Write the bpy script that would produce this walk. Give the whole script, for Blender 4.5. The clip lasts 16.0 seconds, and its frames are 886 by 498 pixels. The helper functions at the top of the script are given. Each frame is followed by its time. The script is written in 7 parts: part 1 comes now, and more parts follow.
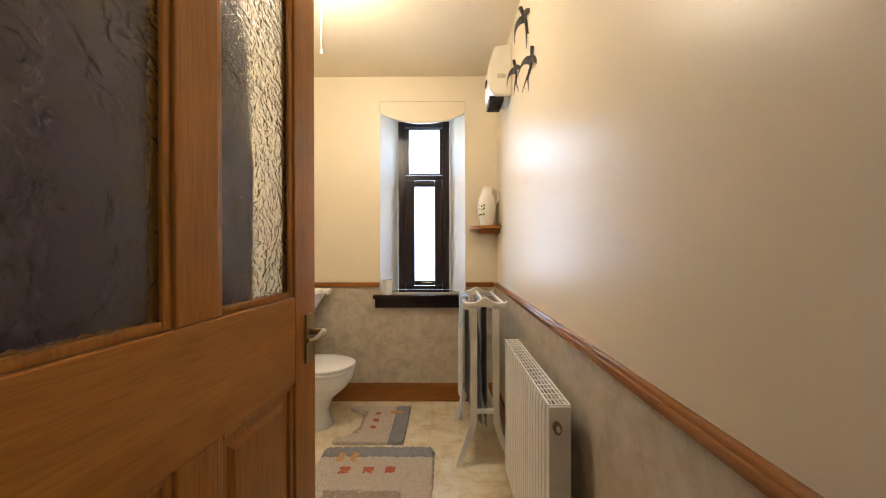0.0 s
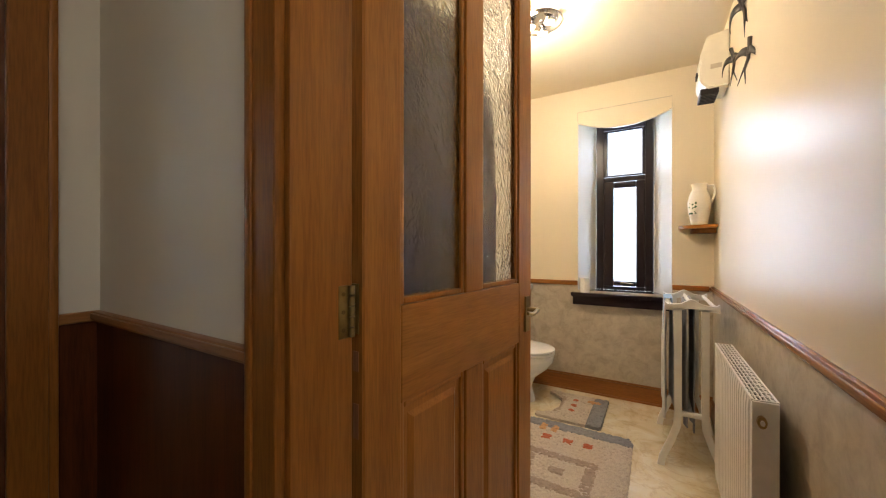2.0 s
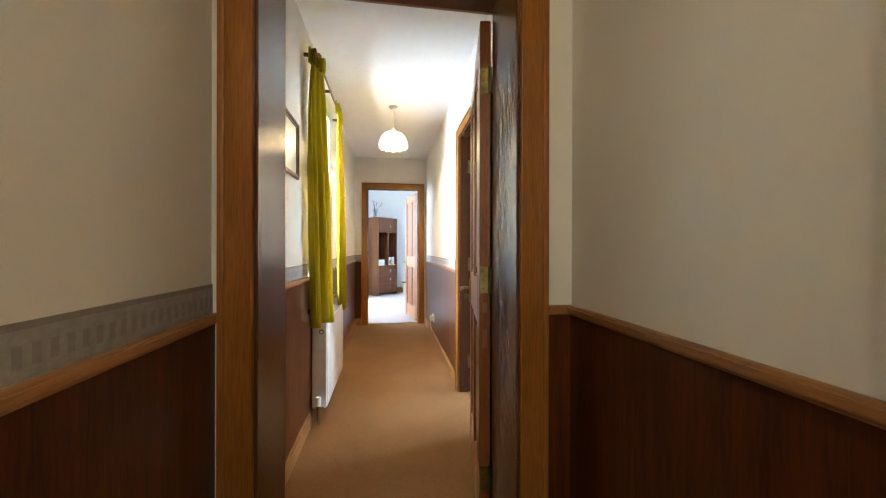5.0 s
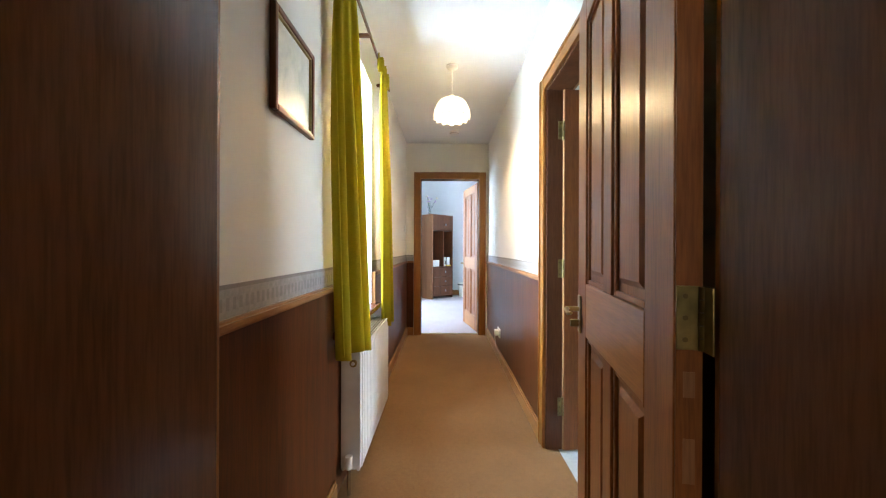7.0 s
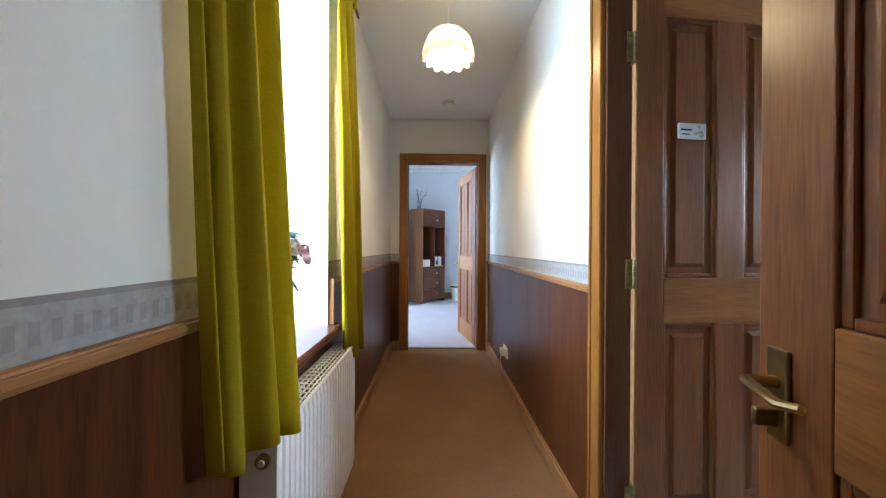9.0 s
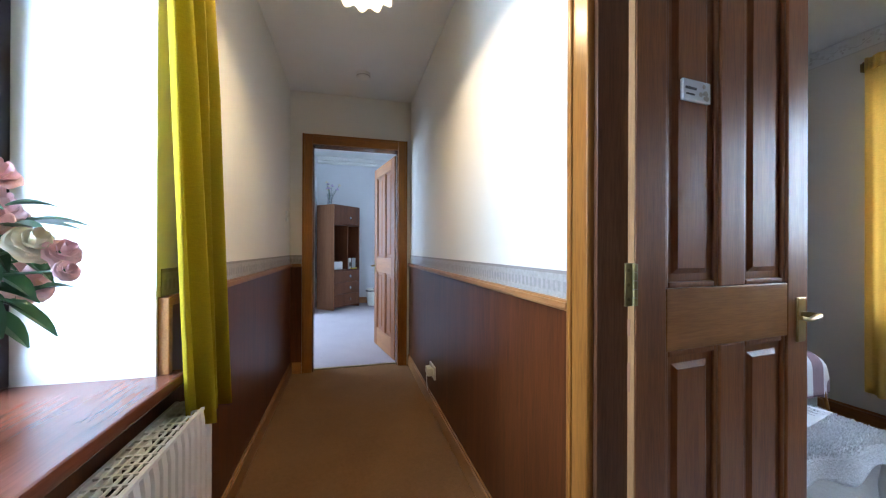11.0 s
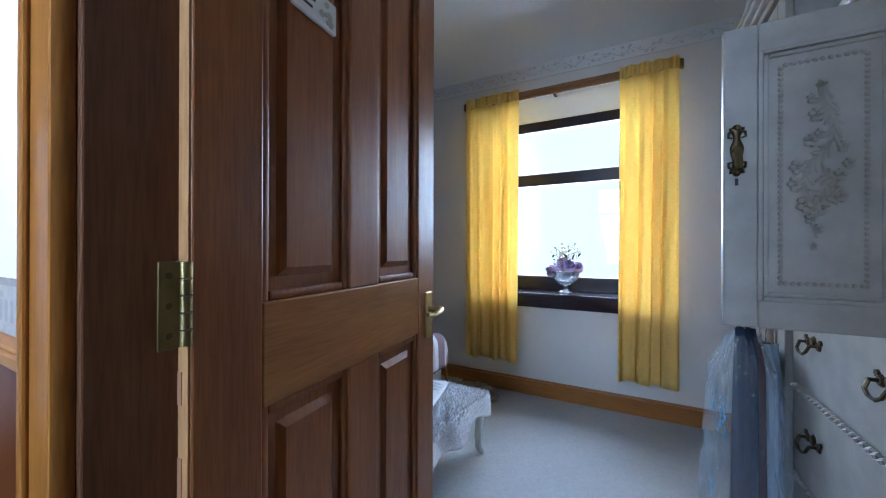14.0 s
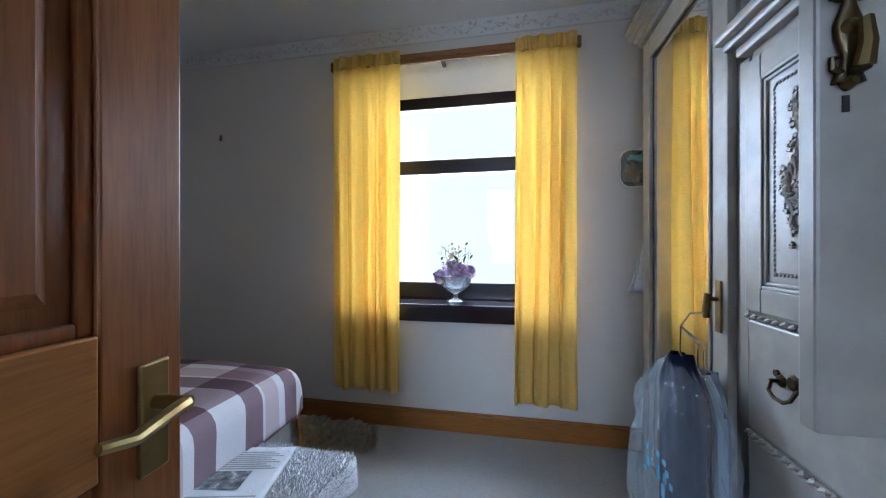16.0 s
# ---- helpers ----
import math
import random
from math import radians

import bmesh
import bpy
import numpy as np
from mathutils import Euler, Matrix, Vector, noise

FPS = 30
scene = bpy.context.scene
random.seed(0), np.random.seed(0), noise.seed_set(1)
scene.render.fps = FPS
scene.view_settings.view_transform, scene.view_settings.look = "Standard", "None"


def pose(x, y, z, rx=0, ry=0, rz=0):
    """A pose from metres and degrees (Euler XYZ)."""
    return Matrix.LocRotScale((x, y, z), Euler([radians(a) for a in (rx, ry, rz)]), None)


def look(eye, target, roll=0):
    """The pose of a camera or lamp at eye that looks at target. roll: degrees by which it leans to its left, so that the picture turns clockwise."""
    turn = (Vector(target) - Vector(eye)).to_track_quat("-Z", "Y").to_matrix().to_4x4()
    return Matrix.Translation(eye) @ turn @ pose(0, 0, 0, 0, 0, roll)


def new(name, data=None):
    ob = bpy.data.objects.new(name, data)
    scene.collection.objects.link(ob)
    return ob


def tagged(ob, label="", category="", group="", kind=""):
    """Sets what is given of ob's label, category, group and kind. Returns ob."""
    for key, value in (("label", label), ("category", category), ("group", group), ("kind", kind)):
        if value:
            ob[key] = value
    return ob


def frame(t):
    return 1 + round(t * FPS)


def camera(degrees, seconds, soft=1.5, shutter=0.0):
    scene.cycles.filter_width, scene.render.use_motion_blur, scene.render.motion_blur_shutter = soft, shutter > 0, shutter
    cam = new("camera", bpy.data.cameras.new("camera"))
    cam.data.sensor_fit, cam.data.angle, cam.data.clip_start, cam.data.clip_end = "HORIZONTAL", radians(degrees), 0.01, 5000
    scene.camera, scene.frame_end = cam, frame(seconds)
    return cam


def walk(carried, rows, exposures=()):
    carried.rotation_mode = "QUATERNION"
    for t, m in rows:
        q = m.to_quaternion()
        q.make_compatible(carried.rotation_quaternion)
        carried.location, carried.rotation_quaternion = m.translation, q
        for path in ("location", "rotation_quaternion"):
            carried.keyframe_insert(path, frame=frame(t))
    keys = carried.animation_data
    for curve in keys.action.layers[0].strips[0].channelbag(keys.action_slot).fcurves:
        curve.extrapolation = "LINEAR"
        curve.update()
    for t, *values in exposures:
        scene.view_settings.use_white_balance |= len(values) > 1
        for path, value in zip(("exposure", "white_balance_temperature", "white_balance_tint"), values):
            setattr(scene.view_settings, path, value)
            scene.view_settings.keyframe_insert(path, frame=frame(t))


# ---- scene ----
cam = camera(102.3, 16.0, soft=1.15)
METRES, EYE, TILT, LEAN, TURN = 3.9, 1.13, 0.0, 0.0, 0.3
ROWS = [
    (0.0, 0.0, 0.0, 0.0, -0.0, -0.2, 0.11),
    (0.5, -0.0015, -0.0291, 0.003, 3.36, -0.1, 0.12),
    (1.0, 0.0015, -0.0501, 0.0042, 9.64, -0.12, 0.12),
    (1.5, 0.0064, -0.072, 0.0016, 19.18, -0.1, 0.09),
    (2.0, 0.0099, -0.0906, 0.0001, 30.28, -0.09, -0.04),
    (2.5, 0.0085, -0.1053, -0.0009, 41.34, -0.01, -0.04),
    (3.0, 0.0022, -0.1181, -0.0002, 51.73, -0.05, 0.01),
    (3.5, -0.0052, -0.1263, -0.0003, 61.18, 0.01, -0.09),
    (4.0, -0.0163, -0.1326, -0.0007, 69.14, -0.0, -0.09),
    (4.5, -0.0368, -0.1359, -0.0011, 75.94, 0.05, -0.09),
    (5.0, -0.0697, -0.1374, -0.0003, 81.14, -0.04, -0.12),
    (7.5, -0.321, -0.1423, -0.006, 89.99, -0.02, -0.22),
    (8.0, -0.3738, -0.1418, -0.0084, 89.75, -0.09, -0.25),
    (10.5, -0.57, -0.148, -0.0098, 80.12, 0.03, -0.25),
    (11.0, -0.5919, -0.1379, -0.01, 74.84, 0.05, -0.23),
    (11.5, -0.6092, -0.1253, -0.0093, 68.21, 0.11, -0.28),
    (12.0, -0.6255, -0.114, -0.0103, 60.1, 0.18, -0.34),
    (12.5, -0.6346, -0.1026, -0.0124, 51.37, 0.19, -0.29),
    (13.0, -0.6398, -0.0868, -0.0141, 42.55, 0.22, -0.2),
    (13.5, -0.6456, -0.0604, -0.0144, 35.02, 0.01, -0.19),
    (14.0, -0.6496, -0.0286, -0.0142, 28.3, 0.06, -0.16),
    (14.5, -0.6482, 0.0016, -0.0143, 22.07, -0.1, 0.04),
    (15.0, -0.6528, 0.0338, -0.0156, 16.04, -0.07, 0.04),
    (15.5, -0.6653, 0.0759, -0.014, 12.1, -0.08, -0.04),
    (16.0, -0.6768, 0.1113, -0.0113, 10.98, -0.02, 0.06),
]
walk(cam, [(t, pose(0, 0, EYE, TILT, LEAN, TURN) @ pose(METRES * x, METRES * y, METRES * z, 90 + pitch, roll, yaw)) for t, x, y, z, yaw, pitch, roll in ROWS],
     [(0.0, 0.08, 6150, 11), (2.0, 0.15, 6350, 12), (3.0, 0.4, 6600, 12), (4.0, 0.82, 6550, 4), (5.0, 0.92, 6700, 6), (7.5, 0.58, 6150, 5), (8.0, 0.42, 6050, 5), (10.5, -0.24, 5650, 7),
      (12.0, -0.27, 5850, 10), (13.0, -0.58, 5600, 10), (13.5, -0.65, 5300, 9), (14.5, -0.26, 5350, 9), (15.3, -0.3, 5450, 9), (16.0, -0.48, 5700, 9)])

# ---- light ----
world = bpy.data.worlds.new("world")
scene.world = world
world.use_nodes = True
sky = world.node_tree.nodes.new("ShaderNodeTexSky")
sky.sky_type, sky.sun_disc, sky.sun_elevation, sky.sun_rotation = "NISHITA", False, radians(38), radians(150)
world.node_tree.nodes["Background"].inputs[1].default_value = 0.12
world.node_tree.links.new(sky.outputs[0], world.node_tree.nodes["Background"].inputs[0])


def area_lamp(name, m, w, h, watts, colour):
    data = bpy.data.lights.new(name, "AREA")
    data.shape, data.size, data.size_y, data.energy, data.color = "RECTANGLE", w, h, watts, colour
    ob = new(name, data)
    ob.matrix_world = m
    return ob


def bulb(name, place, watts, colour, radius=0.03):
    data = bpy.data.lights.new(name, "POINT")
    data.energy, data.color, data.shadow_soft_size = watts, colour, radius
    ob = new(name, data)
    ob.location = place
    return ob


COOL = (0.60, 0.77, 1.0)
WARM = (1.0, 0.80, 0.56)
area_lamp("daylight_bathroom", look((-0.17, 3.20, 1.55), (-0.17, 0, 1.45)), 1.3, 2.2, 130, COOL)
area_lamp("daylight_corridor", look((-2.50, -2.05, 1.85), (-3.30, 0.2, 1.0)), 1.5, 2.2, 480, COOL)
area_lamp("daylight_bedroom", look((-3.0, 3.25, 2.1), (-3.0, 0.6, 0.0)), 2.6, 2.2, 720, (0.69, 0.82, 1.0))
# lounge daylight through an assumed window that never comes into view
area_lamp("added_lounge_daylight", look((-7.6, -3.55, 1.6), (-7.6, 0, 1.4)), 2.6, 2.2, 470, COOL)
# porch daylight is added to brighten the lobby; its door is never in view
area_lamp("added_porch_daylight", look((1.62, -0.52, 1.5), (-1, -0.52, 1.2)), 0.8, 1.4, 3.5, (1.0, 0.92, 0.80))
bulb("bulb_corridor", (-3.70, -0.5, 2.15), 68, (1.0, 0.71, 0.37), 0.05)
# added fill for the lobby walls, hung where the walk never looks
bulb("added_lobby_bulb", (0.72, -0.62, 2.2), 8.5, (1.0, 0.87, 0.68), 0.06)
bulb("bulb_bathroom", (-0.56, 1.55, 2.24), 32, WARM, 0.07)


# ---- materials ----
def material(name, rough=0.5, metal=0.0, spec=0.5):
    m = bpy.data.materials.new(name)
    m.use_nodes = True
    nt = m.node_tree
    b = nt.nodes["Principled BSDF"]
    b.inputs["Roughness"].default_value = rough
    b.inputs["Metallic"].default_value = metal
    b.inputs["Specular IOR Level"].default_value = spec
    return m, nt, b


def coords(nt, scale=(1, 1, 1), turn=(0, 0, 0)):
    c = nt.nodes.new("ShaderNodeTexCoord")
    mp = nt.nodes.new("ShaderNodeMapping")
    mp.inputs["Scale"].default_value = scale
    mp.inputs["Rotation"].default_value = turn
    nt.links.new(c.outputs["Object"], mp.inputs[0])
    return mp.outputs[0]


def noise_node(nt, vec, scale, detail=4.0, rough=0.55, distort=0.0):
    n = nt.nodes.new("ShaderNodeTexNoise")
    n.inputs["Scale"].default_value = scale
    n.inputs["Detail"].default_value = detail
    n.inputs["Roughness"].default_value = rough
    n.inputs["Distortion"].default_value = distort
    nt.links.new(vec, n.inputs["Vector"])
    return n.outputs[0]


def ramp(nt, fac, stops):
    r = nt.nodes.new("ShaderNodeValToRGB")
    e = r.color_ramp.elements
    while len(e) < len(stops):
        e.new(0.5)
    for el, (p, c) in zip(e, stops):
        el.position, el.color = p, (*c, 1)
    nt.links.new(fac, r.inputs[0])
    return r.outputs[0]


def mix(nt, fac, a, b, mode="MIX"):
    n = nt.nodes.new("ShaderNodeMix")
    n.data_type, n.blend_type = "RGBA", mode
    for sock, v in ((n.inputs[0], fac), (n.inputs[6], a), (n.inputs[7], b)):
        if isinstance(v, (int, float)):
            sock.default_value = v
        elif isinstance(v, tuple):
            sock.default_value = (*v, 1)
        else:
            nt.links.new(v, sock)
    return n.outputs[2]


def bump(nt, b, height, strength, distance=0.002):
    n = nt.nodes.new("ShaderNodeBump")
    n.inputs["Strength"].default_value = strength
    n.inputs["Distance"].default_value = distance
    nt.links.new(height, n.inputs["Height"])
    nt.links.new(n.outputs[0], b.inputs["Normal"])


def wood(name, dark, light, axis="z", rough=0.35, fine=1.0, streak=0.5, spec=0.28):
    m, nt, b = material(name, rough, 0, spec)
    s = {"x": (0.9, 14, 14), "y": (14, 0.9, 14), "z": (14, 14, 0.9)}[axis]
    mid = tuple((p + q) / 2 for p, q in zip(dark, light))
    broad = noise_node(nt, coords(nt, tuple(q * 0.35 for q in s)), 2.0 * fine, 3, 0.5, 0.3)
    grain = noise_node(nt, coords(nt, s), 2.2 * fine, 6, 0.65, 0.5)
    pore = noise_node(nt, coords(nt, tuple(q * 5 for q in s)), 3.0, 2, 0.6)
    col = ramp(nt, grain, [(0.28, dark), (0.5, mid), (0.72, light)])
    col = mix(nt, streak, col, ramp(nt, broad, [(0.32, tuple(q * 0.75 for q in dark)), (0.68, light)]))
    col = mix(nt, 0.22, col, ramp(nt, pore, [(0.35, tuple(q * 0.45 for q in dark)), (0.6, light)]))
    nt.links.new(col, b.inputs["Base Color"])
    bump(nt, b, pore, 0.08, 0.0006)
    return m


def paint(name, colour, rough=0.6, grain=240, strength=0.15, spec=0.4, stain=0.06):
    m, nt, b = material(name, rough, 0, spec)
    v = coords(nt)
    big = noise_node(nt, v, 1.3, 3)
    col = ramp(nt, big, [(0.3, tuple(q * (1 - stain) for q in colour)), (0.7, colour)])
    nt.links.new(col, b.inputs["Base Color"])
    bump(nt, b, noise_node(nt, v, grain, 3, 0.6), strength, 0.0012)
    return m


def plain(name, colour, rough=0.4, metal=0.0, spec=0.5, wear=0.0):
    m, nt, b = material(name, rough, metal, spec)
    v = coords(nt)
    n = noise_node(nt, v, 14, 4)
    lo = tuple(q * (0.92 - wear) for q in colour)
    nt.links.new(ramp(nt, n, [(0.35, lo), (0.65, colour)]), b.inputs["Base Color"])
    return m


def carpet(name, a, c, scale=420, blotch=0.16):
    m, nt, b = material(name, 0.95, 0, 0.1)
    v = coords(nt)
    tuft = noise_node(nt, v, scale, 3, 0.7)
    clump = noise_node(nt, v, 55, 4, 0.7, 0.6)
    big = noise_node(nt, v, 2.6, 4, 0.6, 0.4)
    dark, pale = tuple(q * 0.62 for q in a), tuple(min(1, q * 1.15) for q in c)
    col = mix(nt, 0.55, ramp(nt, big, [(0.3, a), (0.7, c)]), ramp(nt, tuft, [(0.3, dark), (0.7, pale)]))
    col = mix(nt, blotch, col, ramp(nt, clump, [(0.34, dark), (0.5, tuple((p + q) / 2 for p, q in zip(a, c))), (0.66, pale)]))
    nt.links.new(col, b.inputs["Base Color"])
    bump(nt, b, mix(nt, 0.2, tuft, clump), 0.8, 0.005)
    return m


def cloth(name, colour, through_colour, share=0.45, weave=700):
    m, nt, b = material(name, 0.85, 0, 0.15)
    v = coords(nt, (1, 1, 0.15))
    n = noise_node(nt, v, weave, 2)
    v2 = coords(nt, (0.15, 0.15, 1))
    n2 = noise_node(nt, v2, weave * 0.6, 2)
    w = mix(nt, 0.5, n, n2)
    col = ramp(nt, w, [(0.35, tuple(q * 0.82 for q in colour)), (0.65, colour)])
    nt.links.new(col, b.inputs["Base Color"])
    bump(nt, b, w, 0.25, 0.001)
    t = nt.nodes.new("ShaderNodeBsdfTranslucent")
    nt.links.new(ramp(nt, w, [(0.35, tuple(q * 0.85 for q in through_colour)), (0.65, through_colour)]), t.inputs[0])
    mx = nt.nodes.new("ShaderNodeMixShader")
    mx.inputs[0].default_value = share
    nt.links.new(b.outputs[0], mx.inputs[1])
    nt.links.new(t.outputs[0], mx.inputs[2])
    nt.links.new(mx.outputs[0], nt.nodes["Material Output"].inputs[0])
    return m


def pane_material(name):
    m = bpy.data.materials.new(name)
    m.use_nodes = True
    nt = m.node_tree
    t = nt.nodes.new("ShaderNodeBsdfTransparent")
    g = nt.nodes.new("ShaderNodeBsdfGlossy")
    g.inputs["Roughness"].default_value = 0.02
    mx = nt.nodes.new("ShaderNodeMixShader")
    mx.inputs[0].default_value = 0.05
    nt.links.new(t.outputs[0], mx.inputs[1])
    nt.links.new(g.outputs[0], mx.inputs[2])
    nt.links.new(mx.outputs[0], nt.nodes["Material Output"].inputs[0])
    return m


def obscure_glass(name):
    m, nt, b = material(name, 0.07, 0, 0.5)
    b.inputs["Base Color"].default_value = (0.80, 0.84, 0.90, 1)
    b.inputs["Transmission Weight"].default_value = 1.0
    v = coords(nt, (1, 1, 1.25))
    swirl = noise_node(nt, v, 12, 2, 0.5, 3.0)
    ripple = noise_node(nt, v, 38, 2, 0.5, 1.6)
    bump(nt, b, mix(nt, 0.4, swirl, ripple), 0.75, 0.012)
    return m


M_DOOR_V = wood("door_timber_upright", (0.235, 0.086, 0.015), (0.425, 0.180, 0.036), "z", 0.33, 1.0, 0.35)
M_DOOR_H = wood("door_timber_level", (0.265, 0.102, 0.019), (0.455, 0.200, 0.042), "x", 0.33, 1.0, 0.35)
M_DOOR_P = wood("door_panel_timber", (0.235, 0.086, 0.015), (0.42, 0.178, 0.036), "z", 0.28, 0.8)
M_EDGE = wood("door_edge_timber", (0.32, 0.15, 0.05), (0.48, 0.25, 0.10), "z", 0.45)
M_BROWN_V = wood("brown_door_upright", (0.165, 0.054, 0.016), (0.345, 0.127, 0.038), "z", 0.37, 1.0, 0.3)
M_BROWN_H = wood("brown_door_level", (0.26, 0.100, 0.026), (0.45, 0.195, 0.056), "x", 0.3, 1.0, 0.3)
M_BROWN_P = wood("brown_door_panel", (0.165, 0.054, 0.016), (0.350, 0.130, 0.039), "z", 0.37, 0.9, 0.3)
M_FRAME_V = wood("frame_timber_upright", (0.190, 0.066, 0.011), (0.370, 0.150, 0.028), "z", 0.3)
M_FRAME_Y = wood("frame_timber_y", (0.190, 0.066, 0.011), (0.370, 0.150, 0.028), "y", 0.3)
M_FRAME_X = wood("frame_timber_x", (0.190, 0.066, 0.011), (0.370, 0.150, 0.028), "x", 0.3)
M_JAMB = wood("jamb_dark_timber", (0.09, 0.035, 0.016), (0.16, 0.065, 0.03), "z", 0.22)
M_VENEER = wood("panelling_veneer", (0.026, 0.0066, 0.0030), (0.128, 0.037, 0.0105), "z", 0.33, 0.9, 0.2, 0.2)
M_BASE_X = wood("baseboard_timber_x", (0.24, 0.10, 0.03), (0.40, 0.19, 0.065), "x", 0.4)
M_BASE_Y = wood("baseboard_timber_y", (0.24, 0.10, 0.03), (0.40, 0.19, 0.065), "y", 0.4)
M_BATHBASE = wood("bath_skirting_timber", (0.24, 0.09, 0.02), (0.38, 0.16, 0.04), "x", 0.35)
M_SILL = wood("mahogany_sill", (0.10, 0.03, 0.018), (0.18, 0.06, 0.035), "x", 0.22)
M_BLACKWOOD = wood("near_black_frame", (0.012, 0.008, 0.010), (0.03, 0.02, 0.024), "z", 0.28, 0.35)
M_BLACKSILL = wood("polished_black_sill", (0.014, 0.009, 0.012), (0.03, 0.02, 0.024), "x", 0.12, 0.35)
M_CABINET = wood("teak_cabinet", (0.09, 0.03, 0.012), (0.19, 0.07, 0.03), "z", 0.35)
M_CAB_SIDE = wood("teak_cabinet_side", (0.26, 0.11, 0.05), (0.38, 0.19, 0.10), "z", 0.4)
M_PAPER = paint("cream_wallpaper", (0.75, 0.715, 0.635), 0.55, 330, 0.18)
M_BATHPAINT = paint("bathroom_silk_paint", (0.78, 0.70, 0.54), 0.36, 190, 0.10, 0.45)
M_BEDPAPER = paint("embossed_white_wallpaper", (0.645, 0.605, 0.565), 0.55, 75, 0.6, 0.35)
M_LOUNGEPAPER = paint("pale_lounge_wallpaper", (0.72, 0.72, 0.74), 0.6, 150, 0.2)
M_CEIL = paint("ceiling_paint", (0.80, 0.79, 0.75), 0.8, 260, 0.2, 0.2)
# copy of the ceiling paint, darkened to throw less light back
M_DIMMED_CEIL = paint("dimmed_ceiling_paint", (0.66, 0.66, 0.65), 0.8, 260, 0.2, 0.2)
M_BATHCEIL = paint("bathroom_ceiling_paint", (0.78, 0.70, 0.54), 0.7, 260, 0.2, 0.2)
M_REVEAL = paint("white_reveal_paint", (0.84, 0.85, 0.84), 0.5, 300, 0.1, 0.3, 0.03)
M_SPLAY = paint("pale_splay_paint", (0.66, 0.63, 0.56), 0.5, 300, 0.1, 0.3, 0.04)
M_CARPET = carpet("tan_carpet", (0.175, 0.088, 0.036), (0.265, 0.142, 0.062))
M_GREYCARPET = carpet("grey_carpet", (0.37, 0.36, 0.355), (0.48, 0.47, 0.455))
M_PINKCARPET = carpet("mauve_carpet", (0.40, 0.345, 0.36), (0.49, 0.43, 0.44))
M_WHITE = plain("white_enamel", (0.82, 0.82, 0.80), 0.3)
M_CERAMIC = plain("white_ceramic", (0.84, 0.85, 0.86), 0.12)
M_PLASTIC = plain("white_plastic", (0.80, 0.77, 0.68), 0.4)
# aged white paint, greyed because the furniture fronts stand in shade
M_WARDROBE = plain("aged_white_paint_greyed_for_shade", (0.385, 0.368, 0.335), 0.36, 0, 0.5, 0.10)
M_GILT = plain("worn_gilt_shadow_paint", (0.60, 0.55, 0.46), 0.45, 0, 0.5, 0.2)
M_STAND = plain("white_stand_paint", (0.76, 0.75, 0.72), 0.35)
# carving colour, slightly darker and browner than the furniture paint
M_RELIEF = plain("darker_relief_paint", (0.355, 0.33, 0.29), 0.45, 0, 0.5, 0.12)
M_BRASS = plain("polished_brass", (0.40, 0.29, 0.12), 0.30, 1.0, 0.5, 0.2)
M_OLDBRASS = plain("tarnished_brass", (0.21, 0.155, 0.07), 0.42, 1.0, 0.5, 0.3)
M_HINGE = plain("aged_hinge_brass", (0.34, 0.26, 0.11), 0.38, 1.0, 0.5, 0.45)
M_DARKBRASS = plain("blackened_brass", (0.10, 0.075, 0.040), 0.42, 1.0, 0.5, 0.35)
M_CHROME = plain("chrome", (0.65, 0.65, 0.66), 0.12, 1.0)
M_DARKMETAL_AND_SHADE = plain("dark_metal_and_fin_shade", (0.03, 0.03, 0.03), 0.5)
M_BLACK = plain("black_iron", (0.02, 0.018, 0.02), 0.4)
M_PANE = pane_material("window_glass")
M_OBSCURE = obscure_glass("obscured_glass")
M_MIRROR = plain("silvered_mirror", (0.86, 0.86, 0.86), 0.02, 1.0)
M_OLIVE = cloth("olive_mustard_cloth", (0.42, 0.325, 0.015), (0.70, 0.54, 0.02), 0.32)
M_YELLOW = cloth("yellow_curtain_cloth", (0.93, 0.66, 0.20), (1.0, 0.80, 0.34), 0.52)
M_TOWEL = cloth("white_towelling", (0.78, 0.79, 0.82), (0.6, 0.6, 0.62), 0.1, 300)
M_GREYTOWEL = cloth("grey_towelling", (0.30, 0.30, 0.33), (0.2, 0.2, 0.2), 0.05, 300)
M_BLUETOWEL = cloth("blue_towelling", (0.36, 0.52, 0.74), (0.3, 0.4, 0.5), 0.05, 300)
M_VALANCE = cloth("cream_valance_cloth", (0.62, 0.60, 0.56), (0.5, 0.5, 0.45), 0.1)
M_FLEECE = carpet("white_fleece", (0.66, 0.67, 0.70), (0.80, 0.81, 0.84), 160)
M_LEAF = plain("leaf_green", (0.045, 0.13, 0.055), 0.4, 0, 0.5, 0.25)
M_PINK = plain("pink_petal", (0.88, 0.58, 0.59), 0.6, 0, 0.3, 0.22)
M_CREAMPETAL = plain("cream_petal", (0.82, 0.74, 0.58), 0.6, 0, 0.3, 0.05)
M_LILAC = plain("lilac_petal", (0.60, 0.47, 0.70), 0.6, 0, 0.3, 0.15)
M_SHADEGLASS = plain("opal_glass", (0.9, 0.87, 0.8), 0.25)


